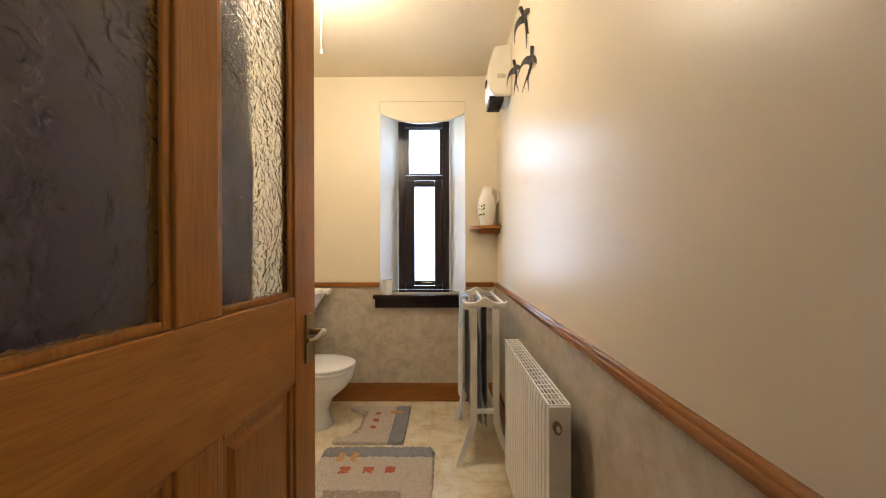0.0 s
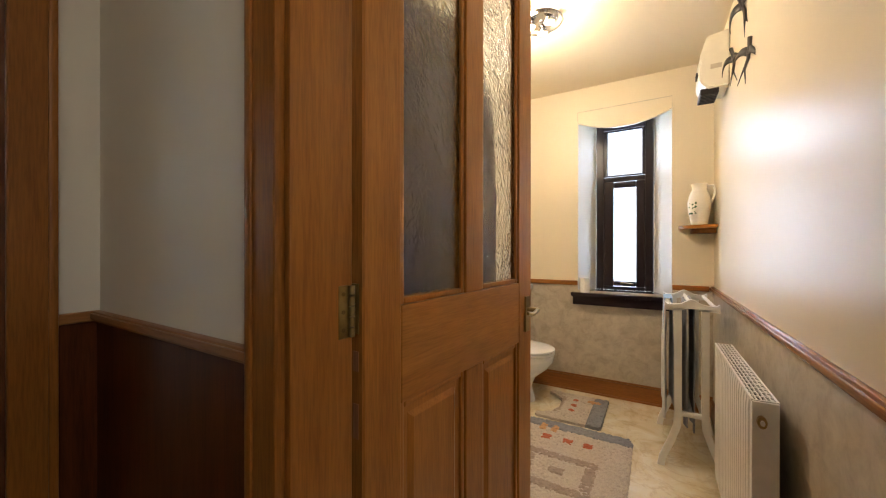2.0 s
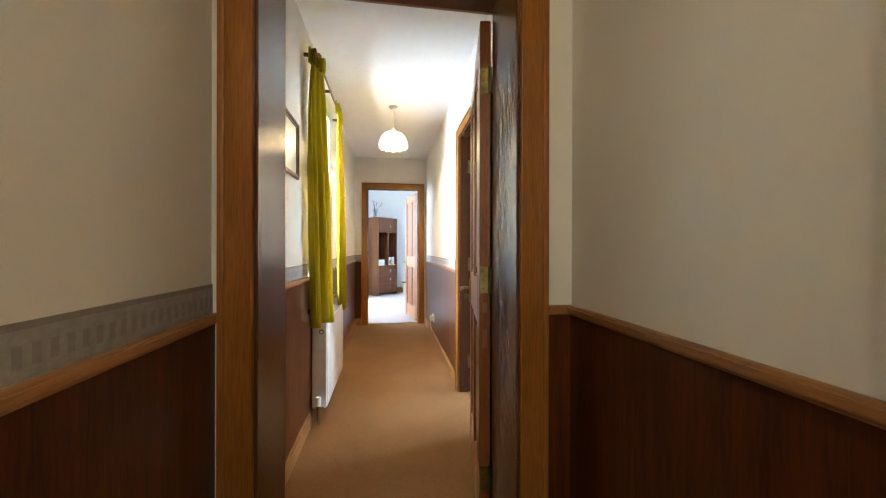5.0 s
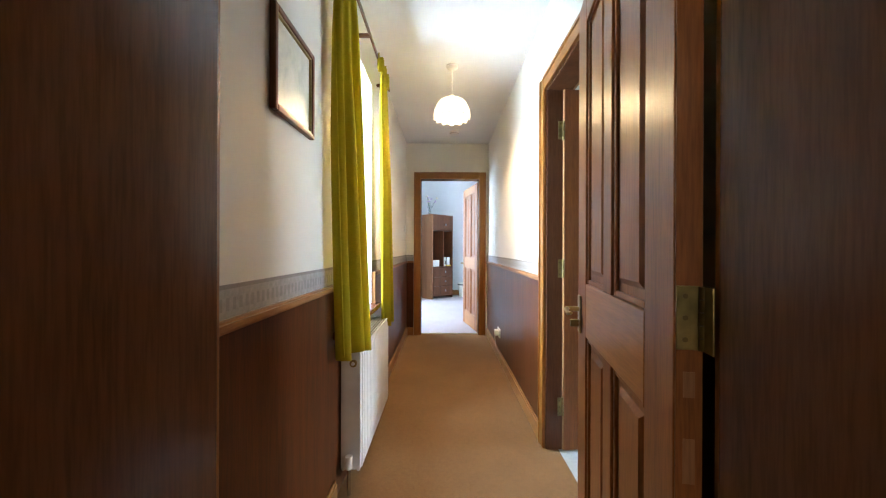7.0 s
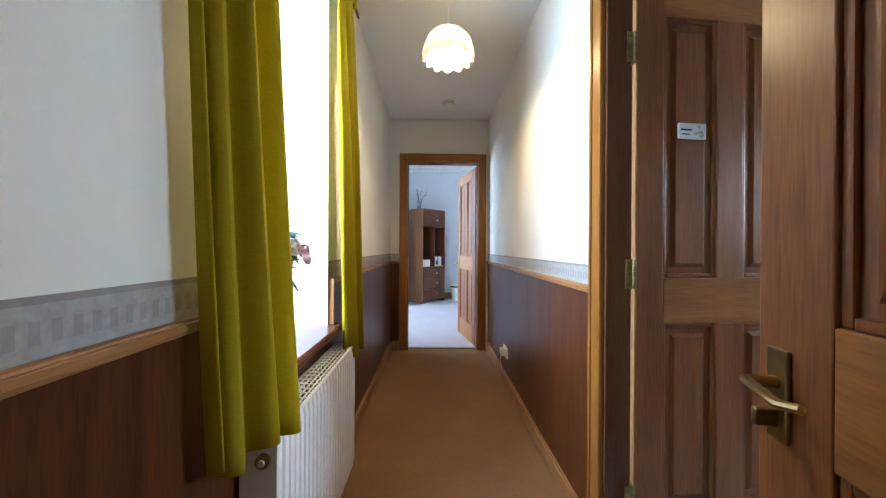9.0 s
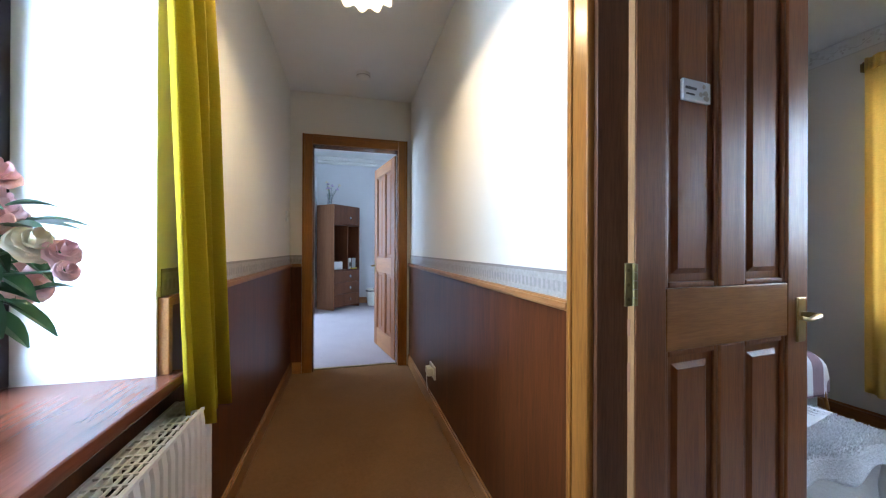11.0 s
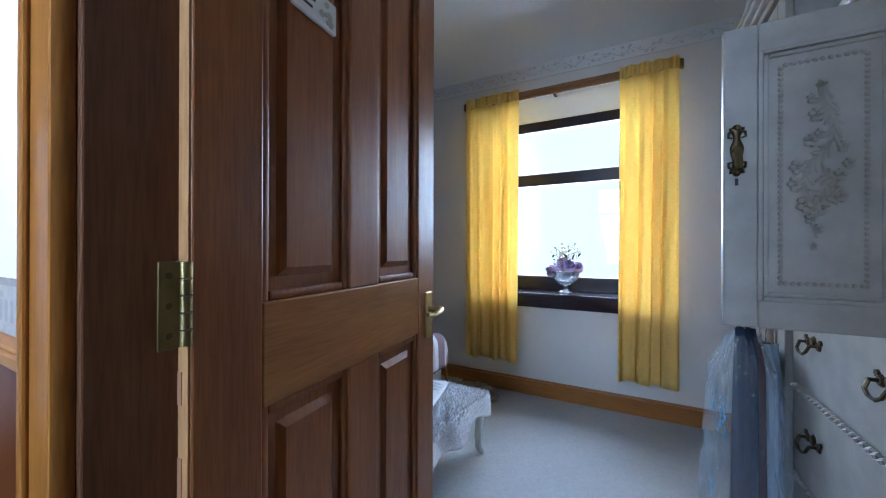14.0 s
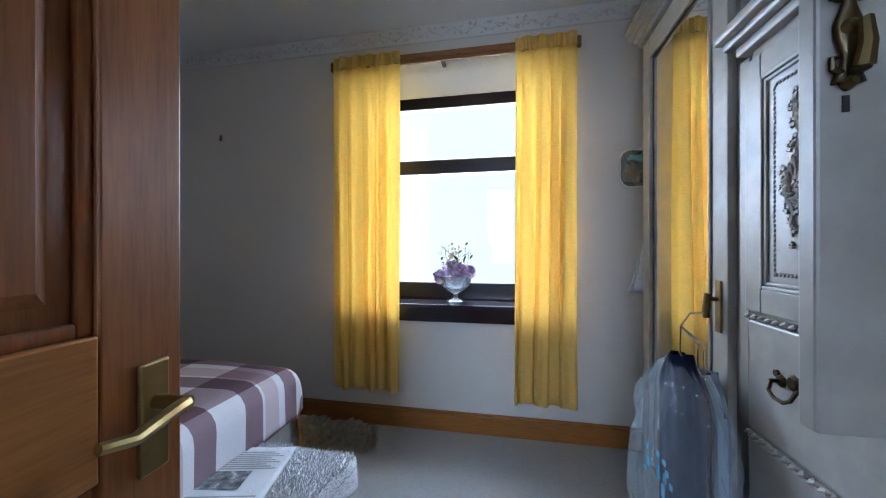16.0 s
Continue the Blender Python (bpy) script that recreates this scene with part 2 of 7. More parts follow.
# ---- mesh tools ----
def box(bm, x0, x1, y0, y1, z0, z1, bevel=0.0, m=None):
    vs = [bm.verts.new((x, y, z)) for x in (x0, x1) for y in (y0, y1) for z in (z0, z1)]
    fs = [bm.faces.new([vs[i] for i in q]) for q in ((0, 1, 3, 2), (4, 6, 7, 5), (0, 4, 5, 1), (2, 3, 7, 6), (0, 2, 6, 4), (1, 5, 7, 3))]
    if bevel:
        es = {e for f in fs for e in f.edges}
        out = bmesh.ops.bevel(bm, geom=list(es), offset=bevel, segments=2, profile=0.5, affect="EDGES")
        vs = list({v for f in out["faces"] for v in f.verts} | {v for v in vs if v.is_valid})
    if m is not None:
        bmesh.ops.transform(bm, matrix=m, verts=vs)
    return vs


def slab(x0, x1, y0, y1, z0, z1, bevel=0.0):
    bm = bmesh.new()
    box(bm, x0, x1, y0, y1, z0, z1, bevel)
    return bm


def boxes(*rows, bevel=0.0):
    bm = bmesh.new()
    for r in rows:
        box(bm, *r, bevel)
    return bm


def ring(bm, centre, axis_u, axis_v, r, n):
    return [bm.verts.new(Vector(centre) + axis_u * (r * math.cos(2 * math.pi * k / n)) + axis_v * (r * math.sin(2 * math.pi * k / n))) for k in range(n)]


def bridge(bm, a, c):
    n = len(a)
    for k in range(n):
        bm.faces.new((a[k], a[(k + 1) % n], c[(k + 1) % n], c[k]))


def tube(bm, pts, radius, n=8, taper=None):
    """A round bar through pts."""
    pts = [Vector(p) for p in pts]
    rings = []
    for i, p in enumerate(pts):
        d = (pts[min(i + 1, len(pts) - 1)] - pts[max(i - 1, 0)]).normalized()
        u = d.orthogonal().normalized() if not rings else (u - d * u.dot(d)).normalized()
        r = radius if taper is None else radius + (taper - radius) * i / (len(pts) - 1)
        rings.append(ring(bm, p, u, d.cross(u), r, n))
    for a, c in zip(rings, rings[1:]):
        bridge(bm, a, c)
    bm.faces.new(rings[0][::-1])
    bm.faces.new(rings[-1])
    return bm


def bar(p, q, r, n=10, taper=None):
    return tube(bmesh.new(), [p, q], r, n, taper)


def lathe(bm, profile, centre=(0, 0, 0), n=24, wobble=0.0, waves=8):
    """profile: (radius, z) rows, turned round z at centre."""
    rings = []
    for r, z in profile:
        rings.append([bm.verts.new((centre[0] + r * (1 + wobble * math.cos(waves * 2 * math.pi * k / n)) * math.cos(2 * math.pi * k / n),
                                    centre[1] + r * (1 + wobble * math.cos(waves * 2 * math.pi * k / n)) * math.sin(2 * math.pi * k / n), centre[2] + z)) for k in range(n)])
    for a, c in zip(rings, rings[1:]):
        bridge(bm, a, c)
    return bm


def capped_lathe(profile, centre=(0, 0, 0), n=24):
    return lathe(bmesh.new(), [(0.0005, profile[0][1]), *profile, (0.0005, profile[-1][1])], centre, n)


def grid_sheet(bm, nu, nv, f, close=False):
    vs = [[bm.verts.new(f(i / nu, j / nv)) for j in range(nv + 1)] for i in range(nu + 1)]
    for i in range(nu):
        for j in range(nv):
            bm.faces.new((vs[i][j], vs[i + 1][j], vs[i + 1][j + 1], vs[i][j + 1]))
    return vs


def finish(name, bm, mat, smooth=True):
    bmesh.ops.recalc_face_normals(bm, faces=bm.faces)
    if smooth:
        for f in bm.faces:
            f.smooth = True
        for e in bm.edges:
            if len(e.link_faces) == 2:
                a, c = e.link_faces
                turn, p, q = e.calc_face_angle(0.0), a.calc_area(), c.calc_area()
                e.smooth = not (turn > 0.66 or (turn > 0.1 and max(p, q) > 6 * min(p, q)))
    me = bpy.data.meshes.new(name)
    bm.to_mesh(me)
    bm.free()
    for m in (mat if isinstance(mat, (list, tuple)) else [mat]):
        me.materials.append(m)
    return me


def solid(name, bm, mat, label="", category="", kind="", group="", smooth=True):
    return tagged(new(name, finish(name, bm, mat, smooth)), label, category, group, kind)


def structure(name, bm, mat, label="", category=""):
    return solid(name, bm, mat, label, category, "structure")


def thing(name, m, label, category, group="", kind=""):
    ob = new(name)
    ob.empty_display_size = 0.05
    ob.matrix_world = m
    return tagged(ob, label, category, group, kind)


def part(name, bm, mat, parent, label="", smooth=True):
    ob = new(name, finish(name, bm, mat, smooth))
    ob.parent = parent
    return tagged(ob, label)


def thicken(ob, t):
    mod = ob.modifiers.new("thick", "SOLIDIFY")
    mod.thickness, mod.offset = t, 0
    return ob


# ---- setting ----
CEIL, BATH_CEIL, BED_CEIL, LOUNGE_CEIL = 2.48, 2.40, 2.44, 2.90
N0, N1 = 0.02, 0.15          # corridor's north wall
S0, S1 = -1.50, -1.045       # corridor's outer south wall
D0, D1 = -1.55, -1.30        # thick wall between vestibule and corridor
E0, E1 = -5.78, -5.66        # wall at the corridor's end
HEAD, BATH_HEAD = 2.02, 2.17

structure("floor_corridor", slab(-5.72, 1.30, -1.045, 0.085, -0.06, 0.0), M_CARPET, "worn tan cut-pile carpet along the corridor", "floor")
structure("floor_bedroom", slab(-5.60, -1.50, 0.085, 2.52, -0.06, 0.002), M_GREYCARPET, "plain grey-beige bedroom carpet", "floor")
structure("floor_lounge", slab(-9.75, -5.72, -3.2, 1.4, -0.06, 0.002), M_PINKCARPET, "pale mauve-grey carpet in the far room", "floor")
structure("threshold_strip", slab(-5.735, -5.705, -0.86, -0.095, 0.0, 0.008, 0.003), M_BRASS, "dark metal carpet threshold strip in the doorway", "threshold")

structure("ceiling_corridor", slab(-5.66, 1.30, -1.045, 0.02, CEIL, CEIL + 0.1), M_CEIL, "white painted ceiling", "ceiling")
structure("ceiling_bathroom", slab(-1.25, 0.40, 0.15, 2.65, BATH_CEIL, BATH_CEIL + 0.1), M_BATHCEIL, "cream painted bathroom ceiling", "ceiling")
structure("ceiling_bedroom", slab(-5.60, -1.55, 0.15, 2.52, BED_CEIL, BED_CEIL + 0.1), M_DIMMED_CEIL, "white painted bedroom ceiling, toned down to cut bounced light", "ceiling")
structure("ceiling_lounge", slab(-9.70, -5.78, -3.2, 1.4, LOUNGE_CEIL, LOUNGE_CEIL + 0.1), M_CEIL, "white painted ceiling of the far room", "ceiling")


def two_faced(name, rows, mats, pick, label):
    """A wall whose faces take the paper of the room that they look into."""
    bm = boxes(*rows)
    bmesh.ops.recalc_face_normals(bm, faces=bm.faces)
    for f in bm.faces:
        f.material_index = pick(f.calc_center_median(), f.normal)
    return structure(name, bm, mats, label, "wall")


two_faced("wall_north", [
    (-5.66, -3.035, N0, N1, 0, 2.6), (-3.035, -2.27, N0, N1, HEAD, 2.6), (-2.27, -0.478, N0, N1, 0, 2.6),
    (-0.478, 0.372, N0, N1, BATH_HEAD, 2.6), (0.372, 1.40, N0, N1, 0, 2.6)],
    [M_PAPER, M_BATHPAINT, M_BEDPAPER], lambda c, n: 0 if n.y < 0.5 else (1 if c.x > -1.5 else 2), "cream papered corridor wall with two doorways")
structure("wall_south", boxes(
    (-5.66, -3.42, S0, S1, 0, 2.6), (-3.42, -2.62, S0, S1, 0, 0.715), (-3.42, -2.62, S0, S1, 2.22, 2.6), (-2.62, 1.40, S0, S1, 0, 2.6)),
    M_PAPER, "cream papered outer corridor wall with a deep window", "wall")
structure("wall_divider", boxes(
    (D0, D1, -1.045, -0.902, 0, 2.6), (D0, D1, -0.146, 0.02, 0, 2.6), (D0, D1, -0.902, -0.146, HEAD, 2.6)),
    M_PAPER, "thick cream wall with a doorway between lobby and corridor", "wall")
structure("wall_west", boxes(
    (E0, E1, -3.3, -0.86, 0, 3.0), (E0, E1, -0.095, 1.5, 0, 3.0), (E0, E1, -0.86, -0.095, 2.03, 3.0)),
    M_PAPER, "cream papered end wall with the lounge doorway", "wall")
structure("wall_east", boxes((1.30, 1.42, -1.5, -0.93, 0, 2.6), (1.30, 1.42, -0.11, 0.02, 0, 2.6), (1.30, 1.42, -0.93, -0.11, HEAD, 2.6)), M_PAPER, "plain cream wall closing the lobby", "wall")

# bathroom
structure("wall_bathroom_east", slab(0.39, 0.52, 0.15, 3.05, 0, 2.5), M_BATHPAINT, "cream silk-painted bathroom wall", "wall")
structure("wall_bathroom_west", slab(-1.37, -1.25, 0.15, 3.05, 0, 2.5), M_BATHPAINT, "cream silk-painted bathroom wall behind the toilet", "wall")
bm = boxes((-1.25, -0.48, 2.65, 3.05, 0, 2.5), (0.15, 0.39, 2.65, 3.05, 0, 2.5), (-0.48, 0.15, 2.65, 3.05, 0, 0.755), (-0.48, 0.15, 2.65, 3.05, 2.17, 2.5))
structure("wall_bathroom_north", bm, M_BATHPAINT, "cream painted bathroom wall with a narrow window", "wall")
# splayed reveals of the narrow window
for nm, xs in (("window_reveal_west", (-0.48, -0.385)), ("window_reveal_east", (0.15, 0.04))):
    bm = bmesh.new()
    quad = [(xs[0], 2.652), (xs[1], 2.94), (xs[0], 2.94)]
    lo = [bm.verts.new((x, y, 0.786)) for x, y in quad]
    hi = [bm.verts.new((x, y, 2.17)) for x, y in quad]
    bridge(bm, lo, hi)
    bm.faces.new(lo)
    bm.faces.new(hi)
    structure(nm, bm, M_SPLAY, "pale splayed plaster reveal beside the narrow window", "window reveal")

# bedroom
structure("wall_bedroom_north", boxes(
    (-5.72, -3.62, 2.52, 2.84, 0, 2.5), (-2.38, -1.43, 2.52, 2.84, 0, 2.5), (-3.62, -2.38, 2.52, 2.84, 0, 0.725), (-3.62, -2.38, 2.52, 2.84, 2.24, 2.5)),
    M_BEDPAPER, "embossed white papered wall with the bedroom window", "wall")
structure("wall_bedroom_east", slab(-1.55, -1.43, 0.15, 2.52, 0, 2.5), M_BEDPAPER, "embossed white papered wall behind the wardrobe", "wall")
structure("wall_bedroom_west", slab(-5.72, -5.60, 0.15, 2.52, 0, 2.5), M_BEDPAPER, "embossed white papered wall at the bed head", "wall")

# far room
structure("wall_lounge_west", slab(-9.82, -9.70, -3.3, 1.5, 0, 3.0), M_LOUNGEPAPER, "pale papered far wall of the lounge", "wall")
structure("wall_lounge_north", slab(-9.70, -5.78, 1.4, 1.52, 0, 3.0), M_LOUNGEPAPER, "pale papered lounge wall", "wall")
# the wide opening here is added to let the lounge lamp in
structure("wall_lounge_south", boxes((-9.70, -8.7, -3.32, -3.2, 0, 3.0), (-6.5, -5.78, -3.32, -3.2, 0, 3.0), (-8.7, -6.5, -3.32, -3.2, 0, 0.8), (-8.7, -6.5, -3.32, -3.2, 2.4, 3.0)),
          M_LOUNGEPAPER, "pale papered lounge wall with a wide opening added for daylight", "wall")


# wallpaper with a border of small upright bars, above the corridor's dado rail
def border_material():
    m, nt, b = material("border_paper", 0.6)
    sx = nt.nodes.new("ShaderNodeSeparateXYZ")
    c = nt.nodes.new("ShaderNodeTexCoord")
    nt.links.new(c.outputs["Object"], sx.inputs[0])

    def calc(op, a, v):
        n = nt.nodes.new("ShaderNodeMath")
        n.operation = op
        nt.links.new(a, n.inputs[0])
        if isinstance(v, (int, float)):
            n.inputs[1].default_value = v
        else:
            nt.links.new(v, n.inputs[1])
        return n.outputs[0]
    along = calc("ADD", sx.outputs[0], sx.outputs[1])
    bars = calc("GREATER_THAN", calc("FRACT", calc("MULTIPLY", along, 38.0), 0.0), 0.5)
    band = calc("MULTIPLY", calc("GREATER_THAN", sx.outputs[2], 0.975), calc("LESS_THAN", sx.outputs[2], 1.004))
    base = ramp(nt, noise_node(nt, coords(nt), 60, 3), [(0.3, (0.27, 0.25, 0.23)), (0.7, (0.36, 0.335, 0.31))])
    col = mix(nt, calc("MULTIPLY", calc("MULTIPLY", bars, band), 0.42), base, (0.17, 0.15, 0.15))
    edge = calc("GREATER_THAN", sx.outputs[2], 1.024)
    nt.links.new(mix(nt, calc("MULTIPLY", edge, 0.5), col, (0.16, 0.13, 0.11)), b.inputs["Base Color"])
    return m


M_BORDER = border_material()
M_BEDBORDER = paint("floral_border_paper", (0.68, 0.67, 0.67), 0.6, 40, 0.8, 0.3, 0.12)


def dado_x(nm, x0, x1, wall, side, border=True, base=True):
    """Panelling, dado rail, paper border and skirting on a wall that runs along x; side +1 faces north."""
    s = side
    y = lambda a, c: (wall + s * a, wall + s * c) if s > 0 else (wall + s * c, wall + s * a)
    structure("wall_panelling_" + nm, slab(x0, x1, *y(0.0, 0.009), 0.0, 0.934), M_VENEER, "dark red-brown veneered dado panelling", "wall panelling")
    bm = boxes((x0, x1, *y(0.0, 0.020), 0.930, 0.958), bevel=0.004)
    box(bm, x0, x1, *y(0.019, 0.026), 0.938, 0.953, 0.002)
    structure("dado_rail_" + nm, bm, M_BASE_X, "light varnished timber dado rail", "dado rail")
    if border:
        structure("wallpaper_border_" + nm, slab(x0, x1, *y(0.0, 0.003), 0.958, 1.034), M_BORDER, "grey wallpaper border with small upright bars", "wallpaper border")
    if base:
        structure("baseboard_" + nm, boxes((x0, x1, *y(0.009, 0.024), 0.0, 0.085), (x0, x1, *y(0.009, 0.018), 0.085, 0.10), bevel=0.003), M_BASE_X, "varnished timber skirting board", "baseboard")


dado_x("corridor_north_far", -5.66, -3.118, N0, -1)
dado_x("corridor_north_near", -2.19, -1.55, N0, -1)
dado_x("lobby_north", D1, -0.551, N0, -1, border=False)
dado_x("lobby_north_east", 0.445, 1.30, N0, -1, border=False)
dado_x("corridor_south_far", -5.66, -3.445, S1, 1)
dado_x("corridor_south_near", -2.60, -1.55, S1, 1)
structure("wall_lobby_south", slab(D1, 1.30, S1, -1.005, 0, 2.48), M_PAPER, "cream papered lobby wall", "wall")
dado_x("lobby_south", D1, 1.30, -1.005, 1)
structure("wall_panelling_under_window", slab(-3.445, -2.60, S1, S1 + 0.009, 0, 0.712), M_VENEER, "dark veneered panelling under the window", "wall panelling")
# narrow returns beside the doorways
for nm, xw, s, y0, y1 in (("lobby_return", D1, 1, -0.072, N0), ("end_return_south", E1, 1, S1, -0.945), ):
    structure("wall_panelling_" + nm, slab(xw, xw + 0.009, y0, y1, 0, 0.934), M_VENEER, "dark red-brown veneered dado panelling", "wall panelling")
    structure("dado_rail_" + nm, slab(xw, xw + 0.02, y0, y1, 0.930, 0.958, 0.004), M_BASE_Y, "light varnished timber dado rail", "dado rail")
structure("wallpaper_border_end", slab(E1, E1 + 0.003, S1, -0.945, 0.958, 1.034), M_BORDER, "grey wallpaper border with small upright bars", "wallpaper border")
structure("baseboard_end", slab(E1 + 0.009, E1 + 0.024, S1 + 0.024, -0.945, 0, 0.10, 0.003), M_BASE_Y, "varnished timber skirting board", "baseboard")


# ---- door frames and doors ----
def frame_x(nm, x0, x1, y0, y1, head, sides, jamb_mat=M_FRAME_V, w=0.075):
    """Lining and architraves of an opening in a wall along x."""
    f = thing(nm, pose(0, 0, 0), "varnished orange-brown timber door frame", "door frame", "", "structure")
    part("jamb", slab(x0 - 0.002, x0 + 0.016, y0 - 0.004, y1 + 0.004, 0, head, 0.002), jamb_mat, f)
    part("jamb", slab(x1 - 0.016, x1 + 0.002, y0 - 0.004, y1 + 0.004, 0, head, 0.002), jamb_mat, f)
    part("head", slab(x0 + 0.016, x1 - 0.016, y0 - 0.004, y1 + 0.004, head - 0.018, head + 0.002, 0.002), jamb_mat, f)
    for s in sides:
        yy = (y0 - 0.024, y0 - 0.004) if s < 0 else (y1 + 0.004, y1 + 0.024)
        yi = (y0 - 0.030, y0 - 0.023) if s < 0 else (y1 + 0.023, y1 + 0.030)
        for xa, xb, xi in ((x0 - w + 0.006, x0 + 0.006, x0 - w + 0.006), (x1 - 0.006, x1 + w - 0.006, x1 + w - 0.024)):
            b2 = slab(xa, xb, *yy, 0, head + w - 0.012, 0.004)
            box(b2, xi, xi + 0.018, *yi, 0, head + w - 0.012, 0.003)
            part("architrave", b2, M_FRAME_V, f)
        b2 = slab(x0 + 0.006, x1 - 0.006, *yy, head - 0.012, head + w - 0.012, 0.004)
        box(b2, x0 + 0.006, x1 - 0.006, *yi, head + w - 0.032, head + w - 0.012, 0.003)
        part("architrave", b2, M_FRAME_X, f)
    return f


def frame_y(nm, y0, y1, x0, x1, head, sides, jamb_mat=M_FRAME_V, w=0.085):
    f = thing(nm, pose(0, 0, 0), "varnished brown timber door frame", "door frame", "", "structure")
    part("jamb", slab(x0 - 0.004, x1 + 0.004, y0 - 0.002, y0 + 0.014, 0, head, 0.002), jamb_mat, f, "dark polished jamb lining")
    part("jamb", slab(x0 - 0.004, x1 + 0.004, y1 - 0.014, y1 + 0.002, 0, head, 0.002), jamb_mat, f, "dark polished jamb lining")
    part("head", slab(x0 - 0.004, x1 + 0.004, y0 + 0.014, y1 - 0.014, head - 0.016, head + 0.002, 0.002), jamb_mat, f)
    for s in sides:
        xx = (x0 - 0.024, x0 - 0.004) if s < 0 else (x1 + 0.004, x1 + 0.024)
        xi = (x0 - 0.030, x0 - 0.023) if s < 0 else (x1 + 0.023, x1 + 0.030)
        for ya, yb, yi in ((y0 - w + 0.006, y0 + 0.006, y0 - w + 0.006), (y1 - 0.006, y1 + w - 0.006, y1 + w - 0.024)):
            b2 = slab(*xx, ya, yb, 0, head + w - 0.012, 0.004)
            box(b2, *xi, yi, yi + 0.018, 0, head + w - 0.012, 0.003)
            part("architrave", b2, M_FRAME_V, f)
        b2 = slab(*xx, y0 + 0.006, y1 - 0.006, head - 0.012, head + w - 0.012, 0.004)
        box(b2, *xi, y0 + 0.006, y1 - 0.006, head + w - 0.032, head + w - 0.012, 0.003)
        part("architrave", b2, M_FRAME_Y, f)
    return f


def handle(parent, u, y, side, lever, key=False):
    """Brass lever handle on its plate. side: -1 on the face towards -y."""
    s = side
    p = part("handle_plate", boxes((u - 0.020, u + 0.020, *sorted((y, y + s * 0.007)), 0.815, 0.950), bevel=0.003), M_BRASS, parent, "brass handle plate")
    b2 = bmesh.new()
    tube(b2, [(u, y + s * 0.006, 0.900), (u, y + s * 0.050, 0.900)], 0.009, 10)
    tube(b2, [(u, y + s * 0.045, 0.900), (u + lever * 0.03, y + s * 0.055, 0.903), (u + lever * 0.075, y + s * 0.056, 0.896), (u + lever * 0.105, y + s * 0.050, 0.902)], 0.0085, 8, 0.006)
    part("lever", b2, M_BRASS, p, "curved brass lever")
    if key:
        part("thumb_turn", boxes((u - 0.006, u + 0.006, *sorted((y + s * 0.006, y + s * 0.036)), 0.836, 0.862), bevel=0.003), M_OLDBRASS, p, "dark brass thumb turn")
    return p


def hinge(parent, z, y, k0=0.0):
    """Butt hinge: a leaf on the door's edge, a leaf on the jamb, the knuckle between and its screws."""
    h = part("hinge", boxes((-0.0030, 0.0, y - 0.001, y + 0.032, z - 0.05, z + 0.05), (-0.036 - k0, -0.010 - k0, y - 0.005, y - 0.002, z - 0.05, z + 0.05), bevel=0.0008), M_HINGE, parent, "tarnished brass butt hinge")
    for k in range(5):
        part("knuckle", tube(bmesh.new(), [(-0.007 - k0, y - 0.005, z - 0.05 + 0.02 * k + 0.001), (-0.007 - k0, y - 0.005, z - 0.05 + 0.02 * k + 0.019)], 0.0072, 10), M_HINGE, h)
    for dz in (-0.034, 0.0, 0.034):
        part("screw", tube(bmesh.new(), [(-0.026 - k0, y - 0.005, z + dz), (-0.026 - k0, y - 0.0062, z + dz)], 0.0042, 8), M_OLDBRASS, h)
        part("screw", tube(bmesh.new(), [(-0.003, y + 0.020, z + dz), (-0.0040, y + 0.020, z + dz)], 0.0042, 8), M_OLDBRASS, h)
    return h


